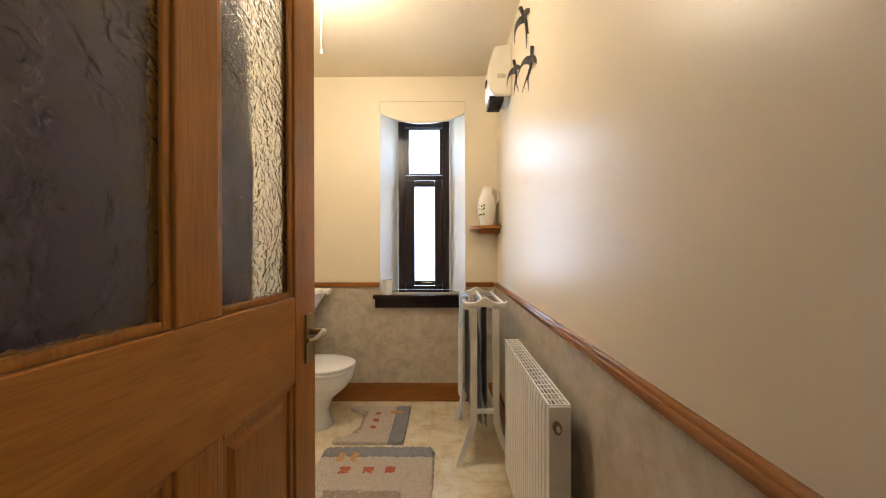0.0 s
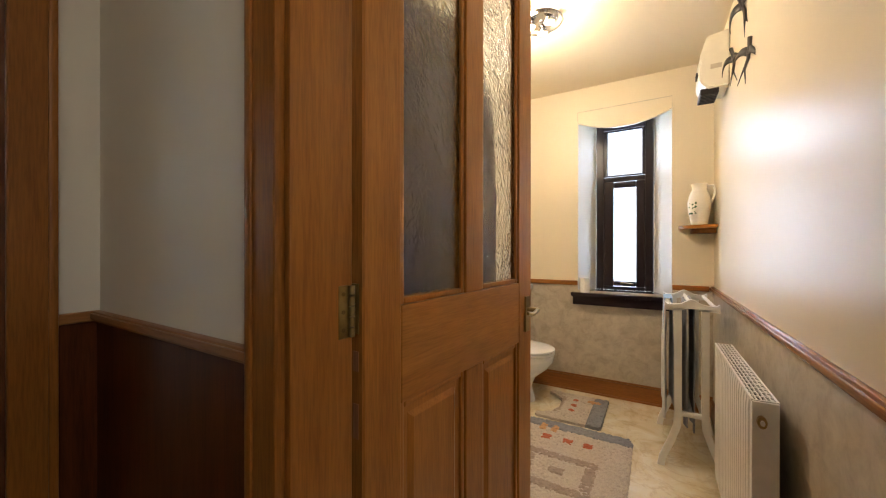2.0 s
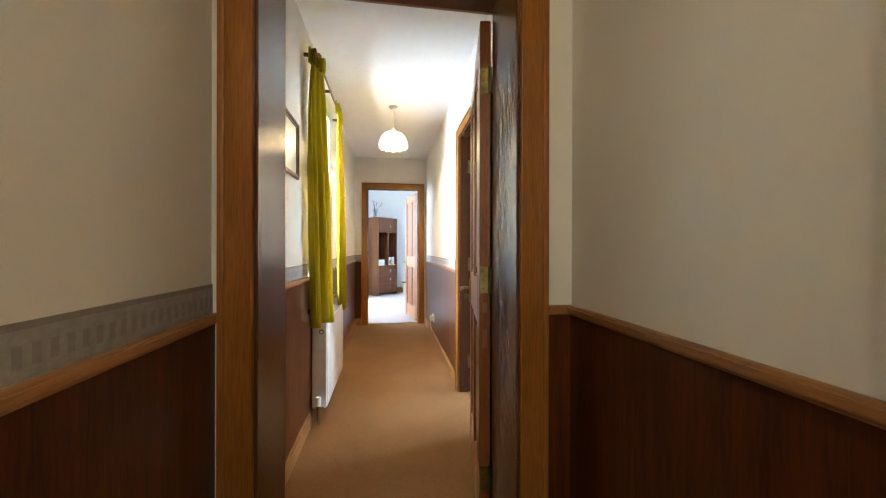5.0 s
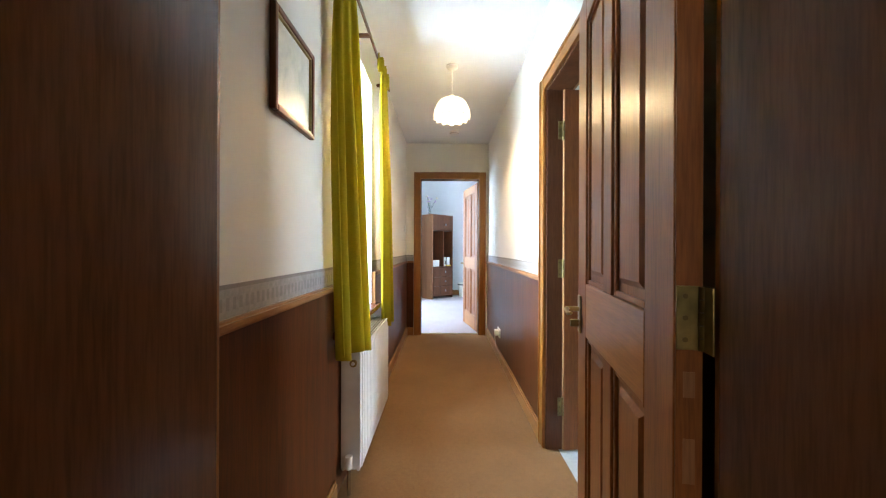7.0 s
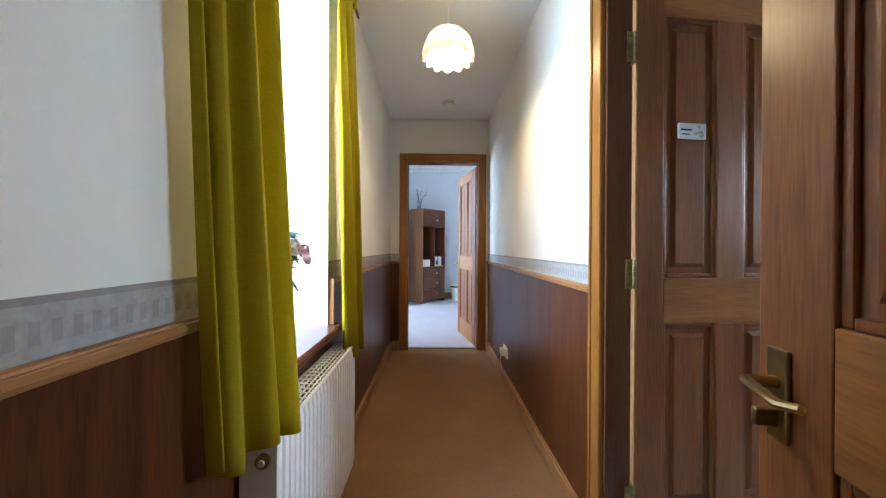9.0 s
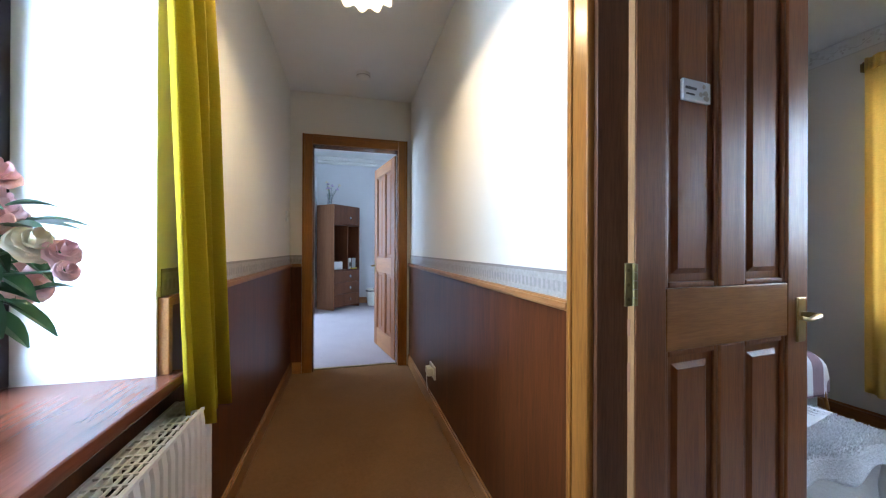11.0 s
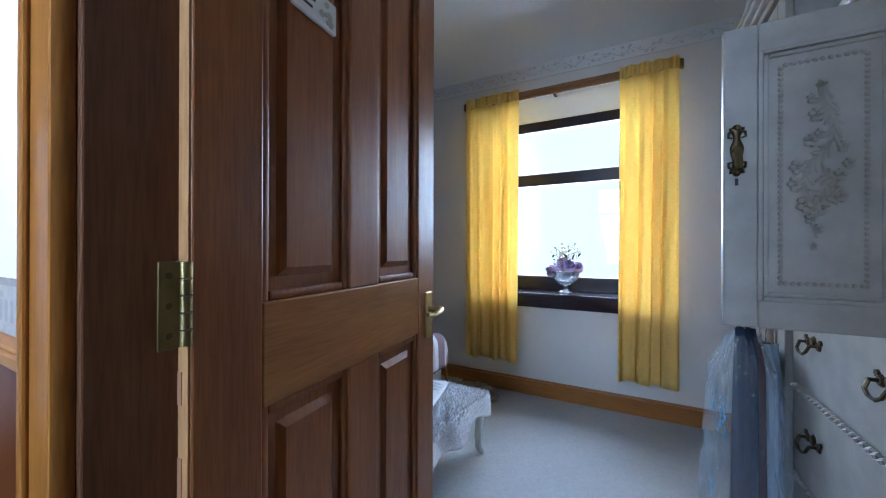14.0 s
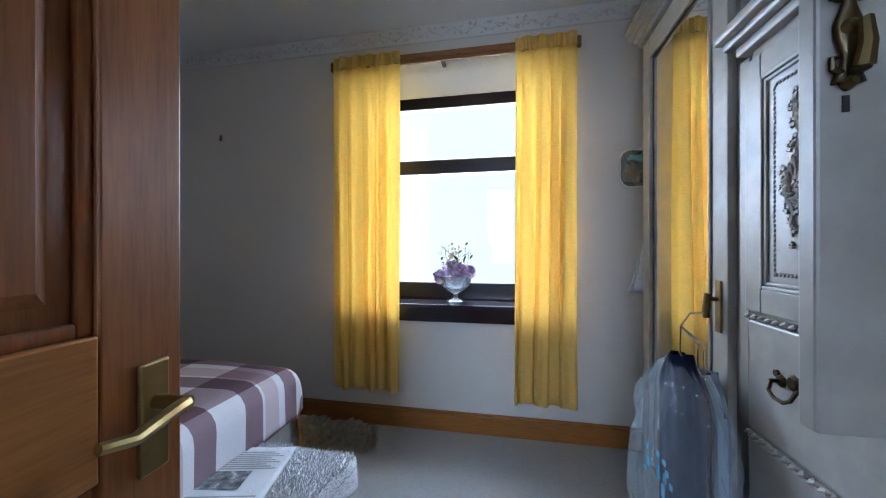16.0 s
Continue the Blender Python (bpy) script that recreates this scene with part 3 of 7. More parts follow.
def panelled_door(nm, m, L, label, mats, lock, glazed=False, edge=M_EDGE, T=0.042, H=2.0, stile=0.105, mid=0.10, hinge_y=0.0, key=False, knuckle=0.0, top=0.11):
    """Four-panel door in its own axes: x from the hinge, y through the thickness."""
    MV, MH, MP = mats
    d = thing(nm, m, label, "door", "", "structure")
    b2 = slab(0.0025, stile, 0, T, 0.006, H, 0.003)
    part("stile", b2, MV, d)
    part("hinge_edge", slab(0.0, 0.0035, 0.002, T - 0.002, 0.006, H), edge, d, "pale lipped edge of the door")
    part("stile", slab(L - stile, L, 0, T, 0.006, H, 0.003), MV, d)
    r0, r1 = lock
    low = 0.20
    part("lock_rail", slab(stile, L - stile, 0, T, r0, r1, 0.003), MH, d)
    part("top_rail", slab(stile, L - stile, 0, T, H - top, H, 0.003), MH, d)
    part("bottom_rail", slab(stile, L - stile, 0, T, 0.006, low, 0.003), MH, d)
    c = L / 2
    for za, zb in ((low, r0), (r1, H - top)):
        part("muntin", slab(c - mid / 2, c + mid / 2, 0, T, za, zb, 0.003), MV, d)
    for xa, xb in ((stile, c - mid / 2), (c + mid / 2, L - stile)):
        for za, zb, glass in ((low, r0, False), (r1, H - top, glazed)):
            # moulding round the panel, on both faces
            e = 0.016
            b2 = bmesh.new()
            for ya, yb in ((0.006, 0.016), (T - 0.016, T - 0.006)):
                box(b2, xa, xa + e, ya, yb, za, zb, 0.004)
                box(b2, xb - e, xb, ya, yb, za, zb, 0.004)
                box(b2, xa + e, xb - e, ya, yb, za, za + e, 0.004)
                box(b2, xa + e, xb - e, ya, yb, zb - e, zb, 0.004)
            part("moulding", b2, MV, d)
            if glass:
                g = part("glass_pane", slab(xa + 0.002, xb - 0.002, T / 2 - 0.003, T / 2 + 0.003, za + 0.002, zb - 0.002), M_OBSCURE, d, "swirl-textured obscured glass", False)
                g.visible_shadow = False
            else:
                b2 = slab(xa + 0.002, xb - 0.002, T / 2 - 0.006, T / 2 + 0.006, za + 0.002, zb - 0.002)
                for s in (0, 1):
                    f0, f1 = (T / 2 - 0.006, 0.007) if s == 0 else (T / 2 + 0.006, T - 0.007)
                    ins0, ins1 = 0.036, 0.050
                    lo = [b2.verts.new((x, f0, z)) for x, z in ((xa + ins0, za + ins0), (xb - ins0, za + ins0), (xb - ins0, zb - ins0), (xa + ins0, zb - ins0))]
                    hi = [b2.verts.new((x, f1, z)) for x, z in ((xa + ins1, za + ins1), (xb - ins1, za + ins1), (xb - ins1, zb - ins1), (xa + ins1, zb - ins1))]
                    bridge(b2, lo, hi)
                    b2.faces.new(hi)
                part("panel", b2, MP, d, "raised and fielded panel")
    handle(d, L - 0.045, 0, -1, -1, key)
    handle(d, L - 0.045, T, 1, -1, key)
    for z in (0.25, 1.0 + 0.01, 1.77):
        hinge(d, z, hinge_y, knuckle)
    b2 = boxes((-0.001, 0.0005, T * 0.3, T * 0.7, 0.885, 0.925), (-0.001, 0.0005, T * 0.3, T * 0.7, 0.75, 0.82))
    part("filled_mortise", b2, M_CAB_SIDE, d, "grey filled mortise in the door edge")
    return d


BATH_MATS = (M_DOOR_V, M_DOOR_H, M_DOOR_P)
BROWN_MATS = (M_BROWN_V, M_BROWN_H, M_BROWN_P)
frame_x("door_frame_bathroom", -0.480, 0.374, N0, N1, BATH_HEAD, (-1,))
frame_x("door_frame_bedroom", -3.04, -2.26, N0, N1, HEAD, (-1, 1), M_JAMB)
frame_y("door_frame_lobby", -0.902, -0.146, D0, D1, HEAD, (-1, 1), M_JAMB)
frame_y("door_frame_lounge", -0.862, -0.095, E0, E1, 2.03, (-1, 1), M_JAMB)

panelled_door("door_1", pose(-0.451, 0.17, 0, 0, 0, 84.9), 0.86, "open orange pine bathroom door with two obscured glass lights", BATH_MATS, (0.785, 1.004), True, M_DOOR_V, mid=0.095, stile=0.112, hinge_y=0.012, knuckle=0.016, H=2.145, top=0.085)
bed_door = panelled_door("door_2", pose(-3.004, 0.105, 0, 0, 0, 96.2), 0.722, "open brown varnished four-panel bedroom door", BROWN_MATS, (0.838, 0.995))
panelled_door("door_3", pose(-1.590, -0.155, 0, 0, 0, 169.6), 0.79, "open brown varnished four-panel lobby door", BROWN_MATS, (0.818, 0.998), stile=0.128, mid=0.078, hinge_y=0.008, key=True, edge=M_BROWN_V)
panelled_door("door_4", pose(-5.80, -0.075, 0, 0, 0, 190.8), 0.745, "open brown varnished four-panel lounge door", BROWN_MATS, (0.838, 0.995))

# ---- bathroom ----
def vinyl_material():
    m, nt, b = material("marbled_vinyl", 0.22)
    v = coords(nt)
    n = noise_node(nt, v, 4.5, 6, 0.6, 1.6)
    col = ramp(nt, n, [(0.30, (0.62, 0.50, 0.30)), (0.46, (0.76, 0.66, 0.46)), (0.62, (0.82, 0.76, 0.62))])
    vein = noise_node(nt, v, 2.2, 5, 0.6, 3.0)
    col = mix(nt, ramp(nt, vein, [(0.47, (0, 0, 0)), (0.50, (0.35, 0.35, 0.35)), (0.53, (0, 0, 0))]), col, (0.50, 0.36, 0.20))
    nt.links.new(col, b.inputs["Base Color"])
    return m


def marble_paper():
    m, nt, b = material("marbled_wallpaper", 0.4)
    v = coords(nt)
    n = noise_node(nt, v, 15, 5, 0.7, 0.5)
    col = ramp(nt, n, [(0.32, (0.40, 0.34, 0.26)), (0.5, (0.50, 0.44, 0.345)), (0.68, (0.58, 0.52, 0.42))])
    nt.links.new(col, b.inputs["Base Color"])
    bump(nt, b, noise_node(nt, v, 200, 2), 0.15, 0.001)
    return m


M_VINYL, M_MARBLE = vinyl_material(), marble_paper()
structure("floor_bathroom", slab(-1.25, 0.40, 0.085, 2.65, -0.06, 0.003), M_VINYL, "cream marbled vinyl floor", "floor")
BD = 0.839
structure("wall_lining_bathroom_east", slab(0.384, 0.39, 0.18, 2.65, 0, BD), M_MARBLE, "beige marbled paper below the dado", "wall lining")
structure("wall_lining_bathroom_north", boxes((-1.25, -0.48, 2.644, 2.65, 0, BD), (0.15, 0.384, 2.644, 2.65, 0, BD), (-0.48, 0.15, 2.644, 2.65, 0, 0.80)), M_MARBLE, "beige marbled paper below the dado", "wall lining")
M_RAILGLOSS = wood("glossed_rail", (0.24, 0.10, 0.035), (0.38, 0.17, 0.06), "y", 0.18)
bm = boxes((0.372, 0.39, 0.18, 2.65, BD, BD + 0.036), bevel=0.006)
box(bm, 0.364, 0.374, 0.18, 2.64, BD + 0.010, BD + 0.028, 0.004)
structure("dado_rail_bathroom_east", bm, M_RAILGLOSS, "glossy varnished timber dado rail", "dado rail")
structure("dado_rail_bathroom_north", boxes((-1.25, -0.482, 2.630, 2.65, BD, BD + 0.036), (0.152, 0.364, 2.630, 2.65, BD, BD + 0.036), bevel=0.005), M_FRAME_X, "varnished timber dado rail", "dado rail")
structure("baseboard_bathroom_north", boxes((-1.25, 0.384, 2.626, 2.644, 0, 0.115), (-1.25, 0.384, 2.634, 2.644, 0.115, 0.13), (-1.25, 0.384, 2.612, 2.626, 0, 0.016), bevel=0.004), M_BATHBASE, "orange-brown timber skirting board", "baseboard")
structure("baseboard_bathroom_east", slab(0.366, 0.384, 0.18, 2.61, 0, 0.12, 0.004), M_BASE_Y, "timber skirting board behind the radiator", "baseboard")

# narrow window
win = thing("window_1", pose(0, 0, 0), "narrow dark-stained timber bathroom window, daylight beyond", "window", "", "structure")
X0, X1, Z0, Z1, Y = -0.385, 0.04, 0.786, 2.17, 2.94
part("window_frame", boxes((X0, X0 + 0.060, Y, Y + 0.07, Z0, Z1), (X1 - 0.060, X1, Y, Y + 0.07, Z0, Z1), (X0 + 0.060, X1 - 0.060, Y, Y + 0.07, Z1 - 0.05, Z1), (X0 + 0.060, X1 - 0.060, Y, Y + 0.07, Z0, Z0 + 0.03), (X0 + 0.060, X1 - 0.060, Y, Y + 0.07, 1.685, 1.725), bevel=0.004), M_BLACKWOOD, win)
part("casement", boxes((X0 + 0.0602, X0 + 0.138, Y - 0.012, Y + 0.05, 0.8162, 1.6848), (X1 - 0.124, X1 - 0.0602, Y - 0.012, Y + 0.05, 0.8162, 1.6848), (X0 + 0.138, X1 - 0.124, Y - 0.012, Y + 0.05, 1.63, 1.68), (X0 + 0.138, X1 - 0.124, Y - 0.012, Y + 0.05, 0.82, 0.862), bevel=0.008), M_BLACKWOOD, win)
part("fanlight", boxes((X0 + 0.0602, X0 + 0.092, Y + 0.0, Y + 0.05, 1.73, 2.115), (X1 - 0.082, X1 - 0.0602, Y + 0.0, Y + 0.05, 1.73, 2.115), (X0 + 0.092, X1 - 0.082, Y, Y + 0.05, 1.73, 1.742), (X0 + 0.092, X1 - 0.082, Y, Y + 0.05, 2.10, 2.115), bevel=0.003), M_BLACKWOOD, win)
for za, zb in ((0.84, 1.65), (1.735, 2.11)):
    p = part("pane", slab(X0 + 0.07, X1 - 0.07, Y + 0.030, Y + 0.034, za, zb), M_PANE, win, "clear glass pane", False)
    p.visible_shadow = False
b2 = boxes((-0.20, -0.12, Y - 0.02, Y - 0.012, 0.830, 0.850), bevel=0.002)
tube(b2, [(-0.18, Y - 0.02, 0.842), (-0.16, Y - 0.045, 0.848), (-0.10, Y - 0.05, 0.842)], 0.006, 8)
part("window_catch", b2, M_OLDBRASS, win, "dark metal casement catch")
bm = slab(-0.525, 0.165, 2.585, 2.94, 0.756, 0.786, 0.004)
box(bm, -0.512, 0.152, 2.600, 2.64, 0.692, 0.757, 0.003)
structure("window_sill_bathroom", bm, M_BLACKSILL, "near-black glossy timber window sill", "window sill")
# shaped pelmet board over the narrow window
bm = bmesh.new()
row = [bm.verts.new((-0.48 + 0.63 * k / 20, 2.630, 2.125 - 0.075 * math.sin(math.pi * k / 20) ** 0.8 - 0.002)) for k in range(21)]
row = row + [bm.verts.new((0.15, 2.630, 2.205)), bm.verts.new((-0.48, 2.630, 2.205))]
f = bm.faces.new(row)
out = bmesh.ops.extrude_face_region(bm, geom=[f])
bmesh.ops.translate(bm, vec=(0, 0.02, 0), verts=[v for v in out["geom"] if isinstance(v, bmesh.types.BMVert)])
pelmet = structure("window_pelmet", bm, M_BATHPAINT, "cream papered pelmet board with a curved lower edge", "pelmet")
arc = [(-0.48 + 0.63 * k / 20, 2.629, 2.123 - 0.075 * math.sin(math.pi * k / 20) ** 0.8) for k in range(21)]
# this dull bead stands in for the thin shadow line round the board
part("shadow_line", tube(bmesh.new(), [(-0.481, 2.629, 2.206), *arc, (0.151, 2.629, 2.206), (-0.48, 2.629, 2.206)], 0.0022, 6), M_GILT, pelmet, "thin dull bead standing for the board's shadow line")


def radiator(nm, m, L, H, label, group="", pitch=0.036):
    """Panel radiator; x along its length, front face at y = 0 facing -y, wall behind at y = 0.11."""
    r = thing(nm, m, label, "radiator", group)
    b2 = bmesh.new()
    n = int(L / pitch)
    prof = []
    for k in range(n):
        x0 = 0.02 + (L - 0.04) * k / n
        w = (L - 0.04) / n
        prof += [(x0, 0.006), (x0 + w * 0.2, 0.006), (x0 + w * 0.32, 0.0), (x0 + w * 0.88, 0.0)]
    prof = [(0, 0.004), (0.016, 0.004)] + prof + [(L - 0.016, 0.004), (L, 0.004)]
    cols = [[b2.verts.new((x, y + (0.004 if z in (0.0, H) else 0), z)) for z in (0.0, 0.03, H - 0.03, H)] for x, y in prof]
    for a, c in zip(cols, cols[1:]):
        for j in range(3):
            b2.faces.new((a[j], c[j], c[j + 1], a[j + 1]))
    box(b2, 0, L, 0.010, 0.020, 0.0, H)
    part("front_panel", b2, M_WHITE, r, "ribbed white steel panel")
    part("back_panel", slab(0.0, L, 0.078, 0.092, 0.0, H, 0.003), M_WHITE, r)
    part("end_panel", slab(-0.006, 0.0, 0.004, 0.094, 0.01, H + 0.004, 0.002), M_WHITE, r)
    part("end_panel", slab(L, L + 0.006, 0.004, 0.094, 0.01, H + 0.004, 0.002), M_WHITE, r)
    b2 = boxes((0, L, 0.002, 0.010, H, H + 0.008), (0, L, 0.088, 0.096, H, H + 0.008))
    for k in range(4):
        y = 0.022 + 0.0165 * k
        box(b2, 0, L, y, y + 0.004, H + 0.001, H + 0.007)
    n = int(L / 0.035)
    for k in range(n + 1):
        x = (L - 0.006) * k / n
        box(b2, x, x + 0.006, 0.010, 0.088, H + 0.002, H + 0.0065)
    part("top_grille", b2, M_WHITE, r, "slotted white top grille")
    # near-black fins: shade between the two panels is put into their colour
    part("convector", boxes(*[(0.02 + 0.03 * k, 0.022 + 0.03 * k, 0.024, 0.076, 0.03, H - 0.02) for k in range(int((L - 0.04) / 0.03))]), M_DARKMETAL_AND_SHADE, r, "convector fins coloured near black for the shade inside")
    for x in (0.06, L - 0.06):
        part("wall_bracket", slab(x - 0.015, x + 0.015, 0.092, 0.11, 0.06, H - 0.06), M_WHITE, r)
    v = part("valve", tube(bmesh.new(), [(-0.03, 0.05, -0.13), (-0.03, 0.05, 0.03), (-0.004, 0.05, 0.03)], 0.009, 8), M_CHROME, r, "chrome tail and valve")
    part("valve_cap", tube(bmesh.new(), [(-0.03, 0.05, 0.03), (-0.03, 0.05, 0.085)], 0.016, 12), M_WHITE, v)
    b2 = tube(bmesh.new(), [(-0.006, 0.035, H - 0.05), (-0.018, 0.035, H - 0.05)], 0.017, 14)
    c = part("blanking_plug", b2, M_BRASS, r, "brass bleed plug")
    part("bleed_screw", tube(bmesh.new(), [(-0.018, 0.035, H - 0.05), (-0.024, 0.035, H - 0.05)], 0.008, 8), M_WHITE, c)
    return r


radiator("radiator", pose(0.278, 0.97, 0.10, 0, 0, 0) @ Matrix(((0, 0.66, 0, 0), (1, 0, 0, 0), (0, 0, 1, 0), (0, 0, 0, 1))), 0.70, 0.595, "white ribbed panel radiator on the bathroom wall")


# ---- sky seen beyond the windows ----
def glow(name, colour, strength):
    m = bpy.data.materials.new(name)
    m.use_nodes = True
    nt = m.node_tree
    e = nt.nodes.new("ShaderNodeEmission")
    e.inputs[0].default_value, e.inputs[1].default_value = (*colour, 1), strength
    nt.links.new(e.outputs[0], nt.nodes["Material Output"].inputs[0])
    return m


M_OVERCAST = glow("overcast_sky", (0.93, 0.97, 1.0), 1.6)
structure("backdrop_north", slab(-12, 8, 14.0, 14.1, -6, 16), M_OVERCAST, "bright overcast sky", "sky")
structure("backdrop_south", slab(-16, 8, -14.1, -14.0, -6, 16), M_OVERCAST, "bright overcast sky", "sky")

M_BULB = glow("lit_bulb", (1.0, 0.82, 0.55), 14.0)

# ---- bathroom things ----
# ceiling light with spot heads
lamp = thing("ceiling_spotlight", pose(-0.50, 1.62, BATH_CEIL) @ Matrix.Diagonal((0.85, 0.85, 0.6, 1)), "round chrome ceiling spotlight, lit", "ceiling light")
part("base_plate", capped_lathe([(0.11, 0.0), (0.11, -0.012), (0.095, -0.028), (0.05, -0.034)], n=32), M_CHROME, lamp)
b2 = lathe(bmesh.new(), [(0.135, -0.030), (0.142, -0.036), (0.135, -0.042), (0.128, -0.036), (0.135, -0.030)], n=40)
part("guard_ring", b2, M_CHROME, lamp)
for a in (215, 335, 95):
    ca, sa = math.cos(radians(a)), math.sin(radians(a))
    h = part("spot_head", lathe(bmesh.new(), [(0.004, 0), (0.018, 0.0), (0.024, -0.012), (0.036, -0.05), (0.036, -0.056), (0.030, -0.05), (0.012, -0.016)], (0.07 * ca, 0.07 * sa, -0.034), 20), M_CHROME, lamp)
    part("lit_bulb", capped_lathe([(0.012, -0.02), (0.028, -0.045), (0.029, -0.054), (0.018, -0.060)], (0.07 * ca, 0.07 * sa, -0.034), 16), M_BULB, h, "glowing reflector bulb")
b2 = tube(bmesh.new(), [(-0.552, 1.60, BATH_CEIL - 0.008), (-0.553, 1.602, 2.2), (-0.552, 1.60, 2.02)], 0.0018, 6)
cord = thing("pull_cord", pose(0, 0, 0), "white light pull cord hanging from the ceiling", "pull cord")
part("cord", b2, M_PLASTIC, cord)
part("cord_switch", capped_lathe([(0.03, 0.0), (0.028, -0.02), (0.012, -0.028)], (-0.552, 1.60, BATH_CEIL), 16), M_PLASTIC, cord)
part("cord_pull", capped_lathe([(0.003, 0.02), (0.006, 0.012), (0.007, 0.0)], (-0.552, 1.60, 2.0), 10), M_PLASTIC, cord)

# fan heater high on the wall
heat = thing("fan_heater", pose(0.39, 2.17, 1.98), "cream wall-mounted fan heater with a black outlet", "heater")
bm = bmesh.new()
prof = [(-0.001, 0.03), (-0.10, 0.03), (-0.135, 0.075), (-0.130, 0.22), (-0.100, 0.315), (-0.001, 0.33)]
a = [bm.verts.new((x, -0.105, z)) for x, z in prof]
c = [bm.verts.new((x, 0.105, z)) for x, z in prof]
bridge(bm, a, c)
bm.faces.new(a)
bm.faces.new(c)
bmesh.ops.bevel(bm, geom=list(bm.edges), offset=0.007, segments=2, affect="EDGES")
part("housing", bm, M_PLASTIC, heat)
g = part("outlet_grille", slab(-0.128, -0.045, -0.085, 0.085, 0.004, 0.036, 0.003), M_BLACK, heat, "black warm-air outlet")
for k in range(7):
    part("louvre", slab(-0.122, -0.05, -0.078 + 0.024 * k, -0.072 + 0.024 * k, -0.001, 0.005), M_DARKMETAL_AND_SHADE, g)
part("switch", slab(-0.143, -0.134, -0.03, 0.03, 0.125, 0.155, 0.003), M_DARKMETAL_AND_SHADE, heat, "small rocker switch")
part("rating_label", slab(-0.085, -0.035, -0.1065, -0.104, 0.13, 0.155), M_GILT, heat, "small grey rating label")


# three flying swallow ornaments
def swallow(m, s, group="swallow wall ornaments"):
    o = thing("swallow_ornament", m, "dark iron swallow ornament on the wall", "wall ornament", group)
    b2 = bmesh.new()
    tube(b2, [(0, 0, -0.085 * s), (0.004, 0.006, -0.03 * s), (0.006, 0.0, 0.03 * s), (0, 0, 0.066 * s)], 0.006 * s, 8, 0.010 * s)
    part("body", b2, M_BLACK, o)
    for sgn in (-1, 1):
        def wing(u, v, sgn=sgn):
            x = sgn * 0.09 * s * u
            z = (0.05 * u - 0.11 * u * u) * s + (v - 0.5) * 0.045 * s * (1 - u) ** 0.7
            return (x, -0.03 * u * (1 - u) * 4 * s * 0.4 + 0.004, z)
        b2 = bmesh.new()
        grid_sheet(b2, 8, 2, wing)
        thicken(part("wing", b2, M_BLACK, o), 0.003)
        b2 = bmesh.new()
        tube(b2, [(0, 0, -0.07 * s), (sgn * 0.012 * s, 0, -0.105 * s), (sgn * 0.026 * s, 0, -0.15 * s)], 0.005 * s, 6, 0.001)
        part("tail_feather", b2, M_BLACK, o)
    return o


for y, z, s, roll in ((1.69, 2.21, 1.0, -18), (1.56, 1.945, 0.85, 14), (1.90, 2.07, 0.85, -6)):
    swallow(Matrix.Translation((0.372, y, z)) @ Euler((0, 0, radians(-62))).to_matrix().to_4x4() @ Euler((0, radians(roll), 0)).to_matrix().to_4x4(), s)

# corner shelf and jug
bm = bmesh.new()
pts = [(0, 0)] + [(-0.20 * math.sin(a), -0.20 * math.cos(a)) for a in [math.pi / 2 * k / 10 for k in range(11)]]
lo = [bm.verts.new((0.388 + x, 2.648 + y, 1.265)) for x, y in pts]
f = bm.faces.new(lo)
out = bmesh.ops.extrude_face_region(bm, geom=[f])
bmesh.ops.translate(bm, vec=(0, 0, 0.02), verts=[v for v in out["geom"] if isinstance(v, bmesh.types.BMVert)])
shelf = thing("corner_shelf", pose(0, 0, 0), "small quarter-round timber corner shelf", "shelf")
part("shelf_board", bm, M_FRAME_X, shelf)
bm = bmesh.new()
pts = [(0, 0)] + [(-0.13 * math.sin(a), -0.13 * math.cos(a)) for a in [math.pi / 2 * k / 8 for k in range(9)]]
f = bm.faces.new([bm.verts.new((0.388 + x, 2.648 + y, 1.232)) for x, y in pts])
out = bmesh.ops.extrude_face_region(bm, geom=[f])
bmesh.ops.translate(bm, vec=(0, 0, 0.033), verts=[v for v in out["geom"] if isinstance(v, bmesh.types.BMVert)])
part("support", bm, M_FRAME_X, shelf)
jug = thing("ceramic_jug", pose(0.300, 2.560, 1.285), "cream ceramic jug with a dark floral motif on the corner shelf", "jug")
part("body", lathe(bmesh.new(), [(0.001, 0.0), (0.040, 0.0), (0.046, 0.01), (0.062, 0.10), (0.066, 0.15), (0.055, 0.20), (0.040, 0.235), (0.043, 0.265), (0.048, 0.275), (0.044, 0.275), (0.036, 0.24), (0.001, 0.23)], n=28), M_SHADEGLASS, jug)
part("ear_handle", tube(bmesh.new(), [(0.040, 0, 0.262), (0.075, 0, 0.262), (0.086, 0, 0.225), (0.078, 0, 0.18), (0.060, 0, 0.15)], 0.007, 8), M_SHADEGLASS, jug)
b2 = bmesh.new()
random.seed(4)
for k in range(16):
    a, z = radians(225 + random.uniform(-28, 28)), random.uniform(0.07, 0.16)
    r = 0.0655 if z > 0.09 else 0.061
    tube(b2, [((r - 0.004) * math.cos(a), (r - 0.004) * math.sin(a), z), ((r + 0.0012) * math.cos(a), (r + 0.0012) * math.sin(a), z)], random.uniform(0.003, 0.007), 7)
part("floral_motif", b2, M_LEAF, jug, "dark painted sprig")

# white tumbler on the sill
tum = thing("white_tumbler", pose(-0.425, 2.625, 0.787), "white tumbler on the dark window sill", "tumbler")
